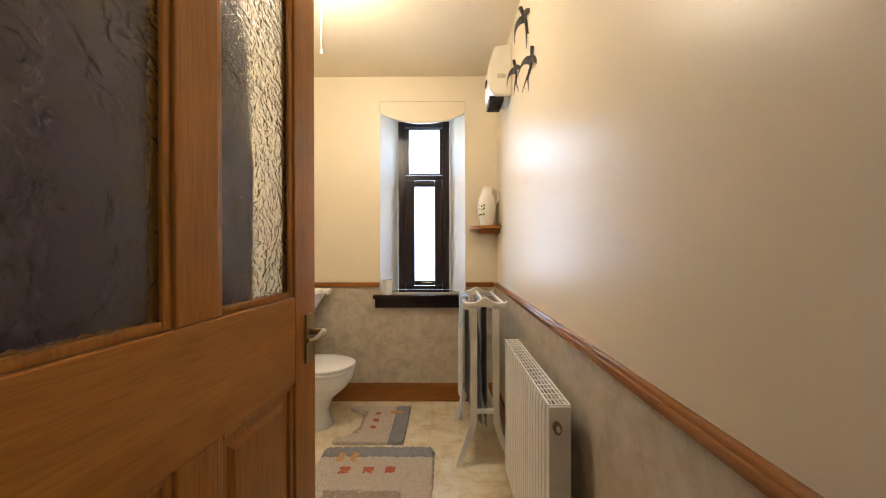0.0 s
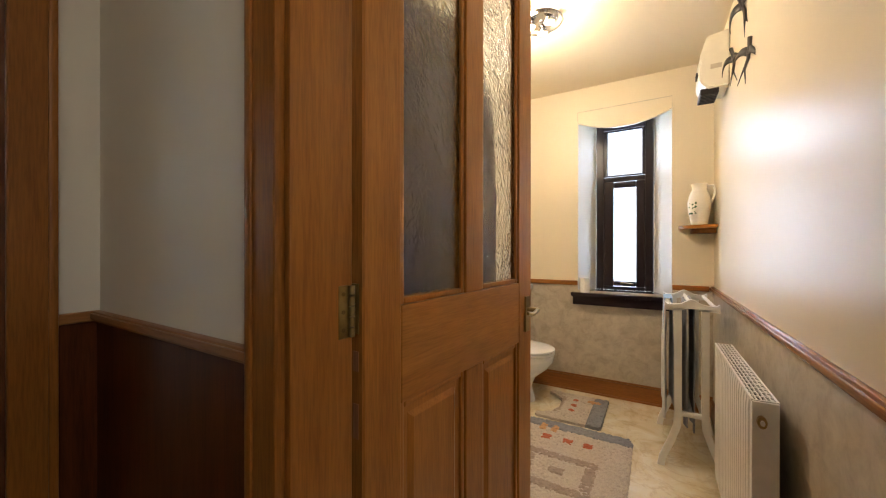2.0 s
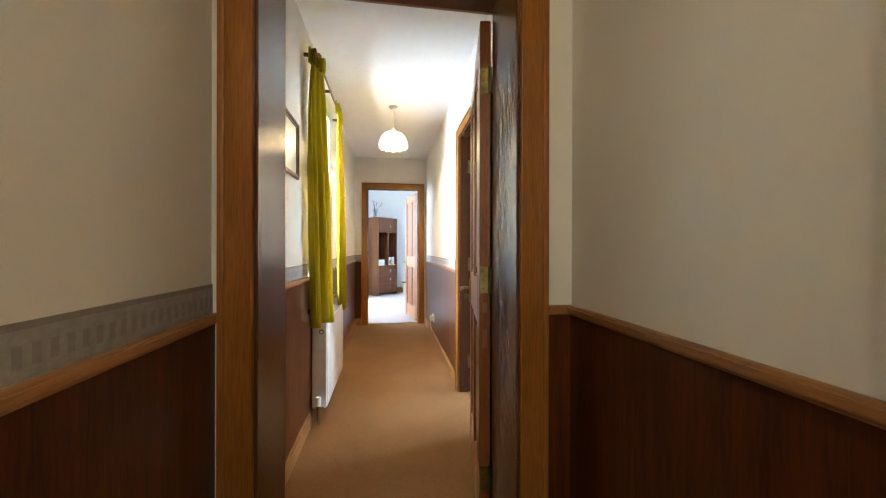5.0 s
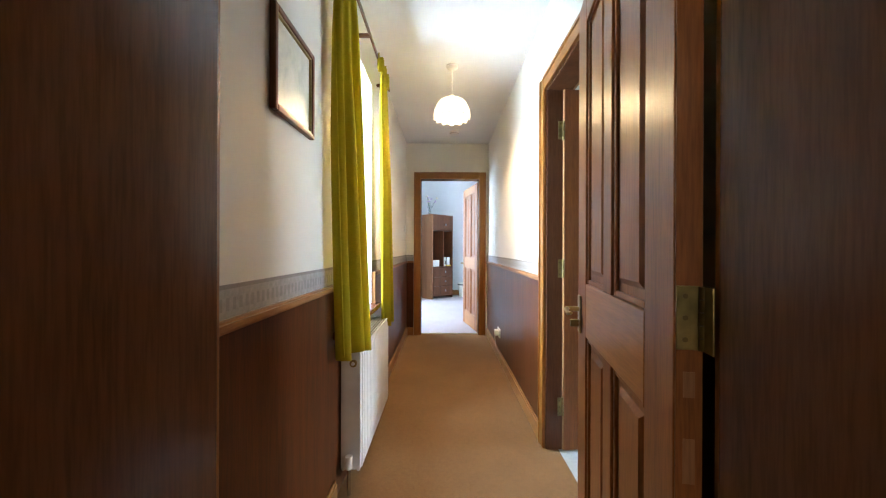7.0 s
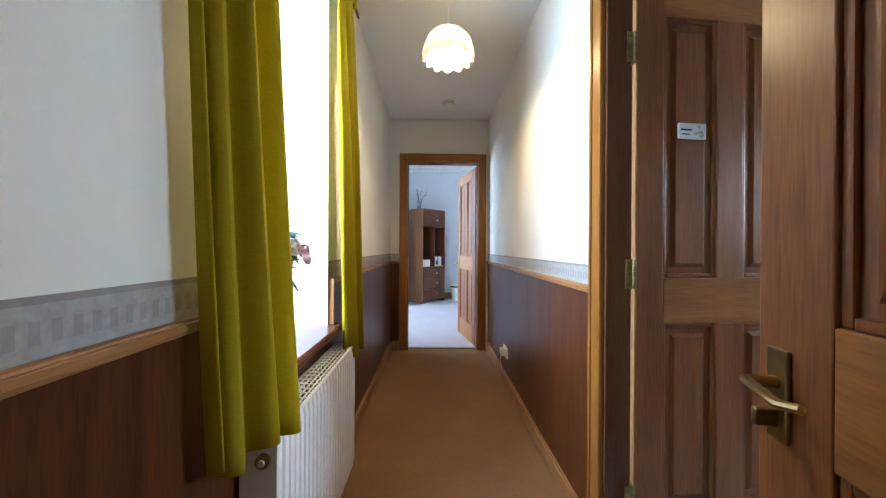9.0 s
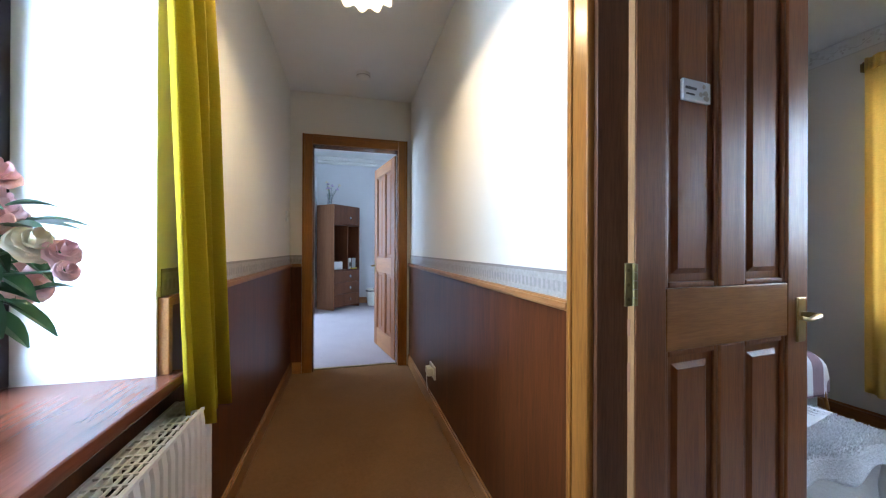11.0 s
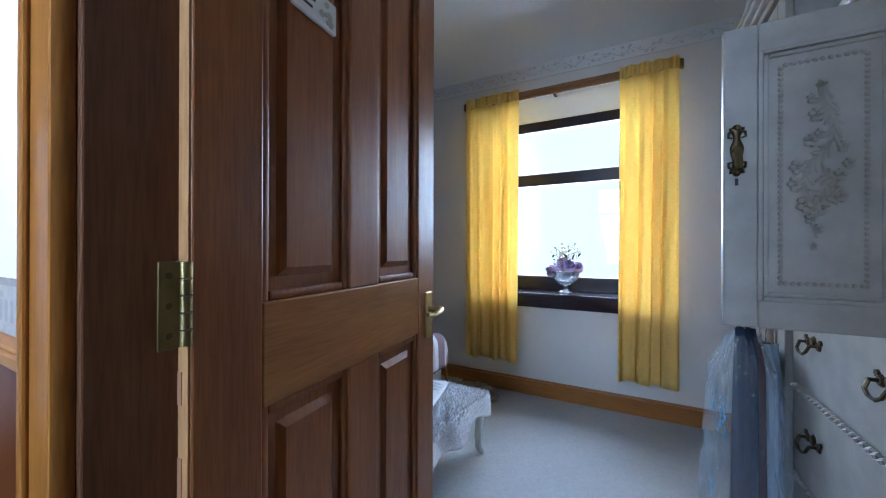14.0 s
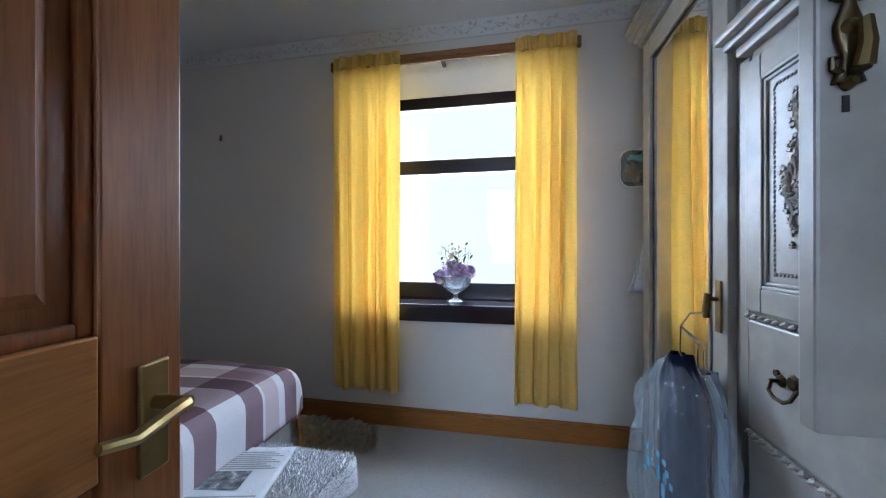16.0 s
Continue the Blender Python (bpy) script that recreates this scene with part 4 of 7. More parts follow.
part("cup", lathe(bmesh.new(), [(0.001, 0), (0.034, 0), (0.036, 0.11), (0.033, 0.11), (0.031, 0.008), (0.001, 0.008)], n=4), M_CERAMIC, tum)

# towel stand with towels
st = thing("towel_stand", pose(0, 0, 0), "white painted wooden towel stand with turned-out feet", "towel stand")
for y in (1.84, 2.34):
    for sgn, xb in ((-1, 0.148), (1, 0.262)):
        b2 = bmesh.new()
        cx = [(xb + sgn * 0.075, 0.0), (xb + sgn * 0.066, 0.05), (xb + sgn * 0.03, 0.14), (xb + sgn * 0.004, 0.22), (xb, 0.30), (xb, 0.83)]
        prev = None
        for x, z in cx:
            q = [b2.verts.new((x - 0.016, y - 0.014, z)), b2.verts.new((x + 0.016, y - 0.014, z)), b2.verts.new((x + 0.016, y + 0.014, z)), b2.verts.new((x - 0.016, y + 0.014, z))]
            if prev:
                bridge(b2, prev, q)
            else:
                b2.faces.new(q)
            prev = q
        b2.faces.new(prev)
        part("leg", b2, M_STAND, st)
    b2 = bmesh.new()
    up = [(0.205 + 0.115 * k / 8, 0.845 + 0.028 * math.exp(-(k / 2.4) ** 2) + 0.010 * (abs(k) == 8)) for k in range(-8, 9)]
    ring_pts = [(x, z) for x, z in up] + [(x, 0.815 + 0.012 * math.exp(-((x - 0.205) / 0.04) ** 2)) for x, z in reversed(up)]
    f = b2.faces.new([b2.verts.new((x, y - 0.014, z)) for x, z in ring_pts])
    out = bmesh.ops.extrude_face_region(b2, geom=[f])
    bmesh.ops.translate(b2, vec=(0, 0.028, 0), verts=[v for v in out["geom"] if isinstance(v, bmesh.types.BMVert)])
    part("shaped_top", b2, M_STAND, st)
    part("lower_rail", slab(0.148, 0.262, y - 0.011, y + 0.011, 0.275, 0.30, 0.004), M_STAND, st)
for x, z in ((0.110, 0.838), (0.205, 0.842), (0.300, 0.838), (0.205, 0.287)):
    part("rail", bar((x, 1.83, z), (x, 2.35, z), 0.009), M_STAND, st)


def hung_towel(nm, label, mat, x, z, y0, y1, drop_a, drop_b, seed):
    random.seed(seed)
    ph = [random.uniform(0, 6) for _ in range(3)]
    total = drop_a + drop_b

    def f(u, v):
        s = u * total
        y = y0 + (y1 - y0) * v
        w = 0.006 * math.sin(9 * v + ph[0]) + 0.004 * math.sin(19 * v + ph[1] + 3 * u)
        if s < drop_a:
            q = (drop_a - s)
            return (x - 0.013 - w * min(1, q * 4) - 0.004, y, z + 0.011 - q)
        q = s - drop_a
        return (x + 0.013 + w * min(1, q * 4) + 0.004, y, z + 0.011 - q)
    b2 = bmesh.new()
    grid_sheet(b2, 40, 16, f)
    o = tagged(solid(nm, b2, mat), label, "towel", "towels on the stand")
    thicken(o, 0.006)
    return o


hung_towel("towel", "white bath towel draped over the stand", M_TOWEL, 0.110, 0.838, 1.87, 2.30, 0.62, 0.55, 1)
hung_towel("towel", "dark grey towel draped over the stand", M_GREYTOWEL, 0.205, 0.842, 1.90, 2.28, 0.66, 0.68, 2)
hung_towel("hand_towel", "small pale blue hand towel over the stand", M_BLUETOWEL, 0.110, 0.850, 1.98, 2.16, 0.20, 0.10, 3)

# toilet
wc = thing("toilet", pose(-1.25, 2.27, 0) @ Matrix.Diagonal((0.955, 1, 0.89, 1)), "white ceramic close-coupled toilet with a closed lid", "toilet")


def oval(bm, cx, rx, ry, z, n=32):
    out = []
    for k in range(n):
        a = 2 * math.pi * k / n
        x = cx + rx * math.cos(a)
        y = ry * math.sin(a)
        if math.cos(a) < 0:
            x = cx + rx * 0.8 * math.cos(a)
        out.append(bm.verts.new((x, y, z)))
    return out


def loft(rows):
    b2 = bmesh.new()
    prev = None
    for r in rows:
        q = oval(b2, *r)
        if prev:
            bridge(b2, prev, q)
        else:
            b2.faces.new(q)
        prev = q
    b2.faces.new(prev)
    return b2


part("pedestal", loft([(0.36, 0.20, 0.115, 0.0), (0.36, 0.195, 0.11, 0.03), (0.36, 0.17, 0.095, 0.12), (0.38, 0.18, 0.10, 0.20), (0.42, 0.23, 0.15, 0.28), (0.44, 0.255, 0.178, 0.345), (0.44, 0.26, 0.182, 0.385), (0.44, 0.25, 0.175, 0.40)]), M_CERAMIC, wc)
part("seat", loft([(0.44, 0.262, 0.184, 0.402), (0.44, 0.268, 0.190, 0.408), (0.44, 0.268, 0.190, 0.420), (0.44, 0.26, 0.184, 0.426)]), M_CERAMIC, wc)
part("lid", loft([(0.44, 0.262, 0.185, 0.428), (0.44, 0.270, 0.192, 0.434), (0.44, 0.268, 0.190, 0.446), (0.44, 0.24, 0.165, 0.454), (0.44, 0.12, 0.08, 0.458)]), M_CERAMIC, wc)
part("cistern", slab(0.0, 0.175, -0.20, 0.20, 0.40, 0.76, 0.02), M_CERAMIC, wc)
part("cistern_lid", slab(-0.0, 0.185, -0.21, 0.21, 0.76, 0.79, 0.01), M_CERAMIC, wc)
# wash basin
bs = thing("wash_basin", pose(-1.08, 2.65, 0), "white ceramic pedestal wash basin against the wall", "wash basin")
b2 = bmesh.new()
prev = None
for rx, ry, z in ((0.10, 0.10, 0.66), (0.20, 0.17, 0.72), (0.245, 0.20, 0.80), (0.25, 0.205, 0.825), (0.235, 0.19, 0.825), (0.19, 0.15, 0.75), (0.02, 0.02, 0.71)):
    q = [b2.verts.new((rx * math.cos(2 * math.pi * k / 32), -0.215 + ry * math.sin(2 * math.pi * k / 32), z)) for k in range(32)]
    if prev:
        bridge(b2, prev, q)
    prev = q
part("bowl", b2, M_CERAMIC, bs)
part("pedestal", capped_lathe([(0.11, 0.0), (0.09, 0.05), (0.075, 0.35), (0.10, 0.68)], (0, -0.18, 0), 20), M_CERAMIC, bs)
part("back_ledge", slab(-0.24, 0.24, -0.075, -0.008, 0.79, 0.835, 0.01), M_CERAMIC, bs)
part("tap", tube(bmesh.new(), [(-0.1, -0.04, 0.83), (-0.1, -0.04, 0.89), (-0.1, -0.11, 0.90), (-0.1, -0.13, 0.88)], 0.011, 8), M_CHROME, bs, "chrome tap")
part("tap", tube(bmesh.new(), [(0.1, -0.04, 0.83), (0.1, -0.04, 0.89), (0.1, -0.11, 0.90), (0.1, -0.13, 0.88)], 0.011, 8), M_CHROME, bs, "chrome tap")


# tufted mats
def pile(name, a, c):
    return carpet(name, a, c, 230)


M_MATGREY, M_MATBEIGE, M_MATRED, M_MATTAN = pile("slate_pile", (0.22, 0.23, 0.25), (0.30, 0.31, 0.34)), pile("beige_pile", (0.50, 0.43, 0.36), (0.64, 0.57, 0.49)), pile("brick_red_pile", (0.42, 0.10, 0.05), (0.54, 0.17, 0.09)), pile("taupe_pile", (0.33, 0.25, 0.20), (0.44, 0.36, 0.30))
M_MATORANGE = pile("apricot_pile", (0.55, 0.30, 0.14), (0.66, 0.40, 0.22))


def tufts(bm, x0, x1, y0, y1, z, n, h, hole=None, spread=0.008):
    for _ in range(n):
        x, y = random.uniform(x0, x1), random.uniform(y0, y1)
        if hole and hole(x, y):
            continue
        dx, dy = random.uniform(-spread, spread), random.uniform(-spread, spread)
        w = 0.0035
        a = random.uniform(0, 6.28)
        p = [bm.verts.new((x + w * math.cos(a + 2.1 * k), y + w * math.sin(a + 2.1 * k), z)) for k in range(3)]
        t = bm.verts.new((x + dx, y + dy, z + h * random.uniform(0.7, 1.2)))
        for k in range(3):
            bm.faces.new((p[k], p[(k + 1) % 3], t))


def rounded_mat(nm, m, w, d, label, zones, bite=None):
    """A tufted mat, with zones (name, material, x0, x1, y0, y1, height) set in the ground colour."""
    o = thing(nm, m, label, "bath mat", "bathroom mats")
    r = 0.04

    def inside(x, y):
        if bite and (x - bite[0]) ** 2 + ((y - bite[1]) * 0.8) ** 2 < bite[2] ** 2:
            return False
        qx, qy = max(abs(x - w / 2) - (w / 2 - r), 0), max(abs(y - d / 2) - (d / 2 - r), 0)
        return qx * qx + qy * qy <= r * r
    for nme, mat, x0, x1, y0, y1, h in zones:
        random.seed(len(nme) + int(1000 * x0))
        step = 0.0095
        b2 = bmesh.new()
        nx, ny = max(2, int((x1 - x0) / step)), max(2, int((y1 - y0) / step))
        vs = {}
        for i in range(nx + 1):
            for j in range(ny + 1):
                x, y = x0 + (x1 - x0) * i / nx, y0 + (y1 - y0) * j / ny
                e = i in (0, nx) or j in (0, ny)
                if inside(x, y):
                    hh = h + random.uniform(-0.004, 0.004) - (0.006 if e else 0)
                    vs[i, j] = b2.verts.new((x + random.uniform(-0.003, 0.003), y + random.uniform(-0.003, 0.003), hh))
        for i in range(nx):
            for j in range(ny):
                q = [vs.get(k) for k in ((i, j), (i + 1, j), (i + 1, j + 1), (i, j + 1))]
                if all(q):
                    b2.faces.new(q)
        ed = [e for e in b2.edges if e.is_boundary]
        out = bmesh.ops.extrude_edge_only(b2, edges=ed)
        for v in [g for g in out["geom"] if isinstance(g, bmesh.types.BMVert)]:
            v.co.z = 0.0
        part(nme, b2, mat, o, smooth=False)
    return o


mz = [("beige_ground", M_MATBEIGE, 0.0, 0.60, 0.0, 0.73, 0.018), ("slate_band", M_MATGREY, 0.0, 0.60, 0.73, 0.82, 0.020)]
for k in range(3):
    mz.append(("red_square", M_MATRED, 0.13 + 0.115 * k, 0.185 + 0.115 * k, 0.585, 0.635, 0.023))
mz += [("taupe_block", M_MATTAN, 0.10, 0.46, 0.40, 0.46, 0.022), ("taupe_block", M_MATTAN, 0.10, 0.16, 0.20, 0.40, 0.022), ("taupe_block", M_MATTAN, 0.40, 0.46, 0.20, 0.40, 0.022), ("taupe_block", M_MATTAN, 0.10, 0.46, 0.14, 0.20, 0.022), ("taupe_block", M_MATTAN, 0.24, 0.32, 0.27, 0.33, 0.022)]
mz += [("apricot_motif", M_MATORANGE, 0.09, 0.13, 0.68, 0.76, 0.024), ("apricot_motif", M_MATORANGE, 0.16, 0.20, 0.68, 0.76, 0.024)]
rounded_mat("bath_mat", pose(-0.66, 1.165, 0.004), 0.60, 0.82, "shaggy beige bath mat with slate band and red squares", mz)
mz = [("beige_ground", M_MATBEIGE, 0.0, 0.33, 0.0, 0.48, 0.018), ("slate_band", M_MATGREY, 0.33, 0.43, 0.0, 0.48, 0.020), ("taupe_block", M_MATTAN, 0.10, 0.15, 0.10, 0.40, 0.021)]
for k in range(3):
    mz.append(("red_square", M_MATRED, 0.19, 0.235, 0.16 + 0.09 * k, 0.20 + 0.09 * k, 0.023))
mz += [("apricot_motif", M_MATORANGE, 0.29, 0.38, 0.36, 0.40, 0.024)]
rounded_mat("pedestal_mat", pose(-0.66, 2.02, 0.004), 0.43, 0.48, "beige and slate pedestal mat curved round the toilet", mz, (-0.02, 0.24, 0.15))

# dressing gown on the back of the bathroom door
M_ROBE = cloth("dark_plum_towelling", (0.050, 0.028, 0.066), (0.02, 0.01, 0.03), 0.03, 260)


def robe(u, v):
    s = v * 1.25
    half = 0.09 + 0.19 * min(1, s / 0.22) ** 0.6 + 0.025 * s
    x = 0.335 + half * (2 * u - 1) * (1.0 if s > 0.02 else 0.6)
    y = 0.085 + 0.030 * math.sin(u * 17 + 1) * min(1, s * 2) + 0.014 * math.sin(u * 31 + s * 2) - 0.02 * (abs(2 * u - 1)) ** 2
    return (x, y, 1.80 - s)


rb = thing("dressing_gown", pose(-0.451, 0.17, 0, 0, 0, 84.9), "dark plum dressing gown hung behind the bathroom door", "dressing gown")
b2 = bmesh.new()
grid_sheet(b2, 48, 40, robe)
thicken(part("gown", b2, M_ROBE, rb), 0.012)
part("hook", tube(bmesh.new(), [(0.34, 0.043, 1.83), (0.34, 0.075, 1.80), (0.34, 0.095, 1.82)], 0.005, 8), M_BRASS, rb)


# ---- corridor things ----
def curtain(nm, m, width, top, bottom, pleats, depth, mat, label, group, heading=0.07, seed=1, flare=0.0, lean=0.0, pinch=0.0):
    """A pleated curtain; x across, front towards -y, hung from z = top."""
    random.seed(seed)
    ph = [random.uniform(0, 6.28) for _ in range(6)]
    o = thing(nm, m, label, "curtain", group)

    def f(u, v):
        z = top - heading - (top - heading - bottom) * v
        k = min(1.0, 0.35 + v * 1.6)
        w = u + 0.050 * math.sin(5 * u + ph[0]) + 0.022 * math.sin(13 * u + ph[5]) + 0.010 * math.sin(3 * v + 7 * u)
        a = 2 * math.pi * pleats * w
        q = math.sin(a)
        y = depth * k * (0.62 * math.copysign(abs(q) ** 0.75, q) + 0.30 * math.sin(2 * a + ph[1]) * (0.3 + 0.8 * v) + 0.34 * math.sin(a * 0.5 + ph[2] + 1.2 * v))
        x = width * (u + (flare * v - pinch * math.exp(-v * 16)) * (u - 0.5)) + lean * v ** 1.4 + 0.014 * math.sin(a + ph[3]) * v
        return (x, y, z + 0.012 * math.sin(a * 0.5 + ph[4]) * v)
    b2 = bmesh.new()
    grid_sheet(b2, pleats * 20, 36, f)
    thicken(part("drop", b2, mat, o), 0.004)

    def h(u, v):
        a = 2 * math.pi * pleats * 3 * u
        return (width * u, 0.006 * math.sin(a) + 0.012 * math.sin(2 * math.pi * pleats * u), top - heading * v + 0.004 * math.sin(a))
    b2 = bmesh.new()
    grid_sheet(b2, pleats * 24, 4, h)
    thicken(part("heading_tape", b2, mat, o, "gathered curtain heading"), 0.005)
    return o


curtain("curtain", pose(-2.600, -0.945, 0, 0, 0, -18), 0.165, 2.31, 0.655, 3, 0.030, M_OLIVE, "olive mustard pleated curtain beside the corridor window", "corridor curtains", 0.09, 3, 0.30, -0.085, 0.3)
curtain("curtain", pose(-3.53, -0.955, 0), 0.32, 2.31, 0.60, 3, 0.035, M_OLIVE, "olive mustard pleated curtain beside the corridor window", "corridor curtains", 0.09, 5, -0.25, -0.15, 0.35)
rail = thing("curtain_rail", pose(0, 0, 0), "slim brown curtain rail over the corridor window", "curtain rail")
part("track", slab(-3.68, -2.44, -0.972, -0.962, 2.275, 2.30, 0.003), M_CABINET, rail)
for x in (-3.6, -3.0, -2.5):
    part("bracket", slab(x - 0.01, x + 0.01, -1.045, -0.972, 2.278, 2.296, 0.002), M_CABINET, rail)

# deep window of the corridor
WX0, WX1, WSILL = -3.42, -2.62, 0.75
for q in ((WX0 - 0.004, WX0 + 0.004, -1.40, S1 + 0.003, WSILL, 2.215), (WX1 - 0.004, WX1 + 0.004, -1.40, S1 + 0.003, WSILL, 2.215), (WX0 + 0.004, WX1 - 0.004, -1.40, -1.046, 2.212, 2.221)):
    structure("window_reveal_corridor", slab(*q), M_REVEAL, "white painted deep window reveal", "window reveal")
structure("window_sill_corridor", slab(-3.47, -2.58, -1.40, -0.985, WSILL - 0.032, WSILL, 0.006), M_SILL, "polished mahogany window sill board", "window sill")
structure("window_trim_corridor", boxes((-3.445, WX0 - 0.004, -1.045, -1.015, WSILL, 0.958), (WX1 + 0.004, -2.60, -1.045, -1.015, WSILL, 0.958), bevel=0.003), M_BASE_X, "short timber trim beside the sill", "trim")
wc2 = thing("window_2", pose(0, 0, 0), "dark timber corridor window, daylight beyond", "window", "", "structure")
FX0, FX1 = WX0 + 0.004, WX1 - 0.004
part("window_frame", boxes((FX0, FX0 + 0.06, -1.42, -1.345, WSILL, 2.21), (FX1 - 0.06, FX1, -1.42, -1.345, WSILL, 2.21), (FX0 + 0.06, FX1 - 0.06, -1.42, -1.345, WSILL, 0.82), (FX0 + 0.06, FX1 - 0.06, -1.42, -1.345, 2.14, 2.21), (FX0 + 0.06, FX1 - 0.06, -1.42, -1.345, 1.68, 1.74), bevel=0.005), M_BLACKWOOD, wc2)
for za, zb in ((0.81, 1.69), (1.73, 2.15)):
    p = part("pane", slab(FX0 + 0.055, FX1 - 0.055, -1.385, -1.381, za, zb), M_PANE, wc2, "clear glass pane", False)
    p.visible_shadow = False

radiator("radiator", pose(-2.68, -0.935, 0.09, 0, 0, 180), 0.82, 0.55, "white ribbed panel radiator under the corridor window")

# framed picture
pic = thing("framed_picture", pose(0, 0, 0), "small framed pale print in a dark gilt frame", "picture")
fx0, fx1, fz0, fz1 = -2.318, -2.018, 1.503, 1.803
part("frame", boxes((fx0, fx0 + 0.018, S1 + 0.002, S1 + 0.022, fz0, fz1), (fx1 - 0.018, fx1, S1 + 0.002, S1 + 0.022, fz0, fz1), (fx0 + 0.018, fx1 - 0.018, S1 + 0.002, S1 + 0.022, fz0, fz0 + 0.018), (fx0 + 0.018, fx1 - 0.018, S1 + 0.002, S1 + 0.022, fz1 - 0.018, fz1), bevel=0.004), M_CABINET, pic)
part("slip", boxes((fx0 + 0.018, fx0 + 0.024, S1 + 0.004, S1 + 0.016, fz0 + 0.018, fz1 - 0.018), (fx1 - 0.024, fx1 - 0.018, S1 + 0.004, S1 + 0.016, fz0 + 0.018, fz1 - 0.018), (fx0 + 0.024, fx1 - 0.024, S1 + 0.004, S1 + 0.016, fz0 + 0.018, fz0 + 0.024), (fx0 + 0.024, fx1 - 0.024, S1 + 0.004, S1 + 0.016, fz1 - 0.024, fz1 - 0.018)), M_BRASS, pic, "thin gilt slip")


def print_material():
    m, nt, b = material("faded_print", 0.35)
    v = coords(nt)
    n = noise_node(nt, v, 7, 6, 0.6, 0.8)
    nt.links.new(ramp(nt, n, [(0.3, (0.44, 0.50, 0.42)), (0.5, (0.66, 0.68, 0.58)), (0.7, (0.76, 0.76, 0.68))]), b.inputs["Base Color"])
    return m


M_PRINT = print_material()
part("print", slab(fx0 + 0.023, fx1 - 0.023, S1 + 0.003, S1 + 0.008, fz0 + 0.023, fz1 - 0.023), M_PRINT, pic, "faded pale landscape print")

# pendant lamp with a scalloped opal shade
pen = thing("pendant_lamp", pose(-3.70, -0.5, 0), "lit pendant lamp with a scalloped opal glass shade", "pendant lamp")
part("ceiling_rose", capped_lathe([(0.045, CEIL), (0.044, CEIL - 0.012), (0.030, CEIL - 0.026), (0.012, CEIL - 0.032)], n=24), M_PLASTIC, pen)
part("flex", bar((0, 0, CEIL - 0.03), (0, 0, 2.245), 0.003, 8), M_PLASTIC, pen)
part("lampholder", capped_lathe([(0.016, 2.262), (0.018, 2.215), (0.016, 2.20)], n=16), M_PLASTIC, pen)
M_OPAL = cloth("lit_opal_glass", (0.90, 0.88, 0.84), (0.97, 0.95, 0.90), 0.75, 40)
b2 = bmesh.new()
rows = []
N = 64
for r, z, sc in ((0.020, 2.240, 0), (0.052, 2.234, 0), (0.086, 2.218, 0.012), (0.110, 2.190, 0.025), (0.124, 2.155, 0.04), (0.128, 2.122, 0.055), (0.126, 2.094, 0.07)):
    rows.append([b2.verts.new((r * (1 + sc * math.cos(12 * 2 * math.pi * k / N)) * math.cos(2 * math.pi * k / N), r * (1 + sc * math.cos(12 * 2 * math.pi * k / N)) * math.sin(2 * math.pi * k / N),
                               z - (0.016 * abs(math.cos(6 * 2 * math.pi * k / N)) if z < 2.10 else 0))) for k in range(N)])
for a, c in zip(rows, rows[1:]):
    bridge(b2, a, c)
thicken(part("shade", b2, M_OPAL, pen, "scalloped opal glass shade"), 0.004)
part("bulb", capped_lathe([(0.012, 2.20), (0.026, 2.18), (0.028, 2.162), (0.015, 2.14)], n=16), M_BULB, pen, "glowing bulb")

sm = thing("smoke_alarm", pose(-5.20, -0.44, CEIL), "round cream smoke alarm on the corridor ceiling", "smoke alarm")
part("housing", capped_lathe([(0.055, 0.0), (0.055, -0.018), (0.045, -0.034), (0.02, -0.038)], n=28), M_PLASTIC, sm)
part("vent_ring", lathe(bmesh.new(), [(0.052, -0.020), (0.054, -0.022), (0.050, -0.027), (0.048, -0.024), (0.052, -0.020)], n=28), M_GILT, sm)

so = thing("wall_socket", pose(-4.66, N0 - 0.009, 0.27), "white double socket with a plug-in air freshener", "socket")
part("face_plate", slab(-0.073, 0.073, -0.012, 0.0, -0.043, 0.043, 0.003), M_WHITE, so)
pl = part("plug", slab(-0.055, -0.010, -0.045, -0.012, -0.028, 0.022, 0.006), M_WHITE, so, "white plug")
part("freshener", slab(0.012, 0.055, -0.055, -0.012, -0.022, 0.030, 0.008), M_PLASTIC, so, "cream plug-in unit")
part("plug_cord", tube(bmesh.new(), [(-0.03, -0.04, -0.028), (-0.03, -0.042, -0.07), (-0.06, -0.03, -0.12), (-0.09, -0.02, -0.165)], 0.003, 6), M_WHITE, so)
sw = thing("light_switch", pose(-5.48, S1, 1.36), "white plastic light switch", "switch")
part("face_plate", slab(-0.043, 0.043, 0.0, 0.010, -0.043, 0.043, 0.003), M_WHITE, sw)
part("rocker", slab(-0.008, 0.008, 0.010, 0.015, -0.014, 0.014, 0.002), M_WHITE, sw)

# small sign on the bedroom door
sg = thing("door_sign", pose(-3.004, 0.105, 0, 0, 0, 96.2), "small white ceramic sign on the bedroom door", "sign")
part("plaque", slab(0.158, 0.262, -0.004, 0.006, 1.472, 1.527, 0.003), M_CERAMIC, sg)
b2 = boxes((0.165, 0.205, -0.0052, -0.004, 1.500, 1.506), (0.168, 0.198, -0.0052, -0.004, 1.486, 1.490))
part("lettering", b2, M_DARKMETAL_AND_SHADE, sg, "faint dark lettering")
b2 = bmesh.new()
random.seed(9)
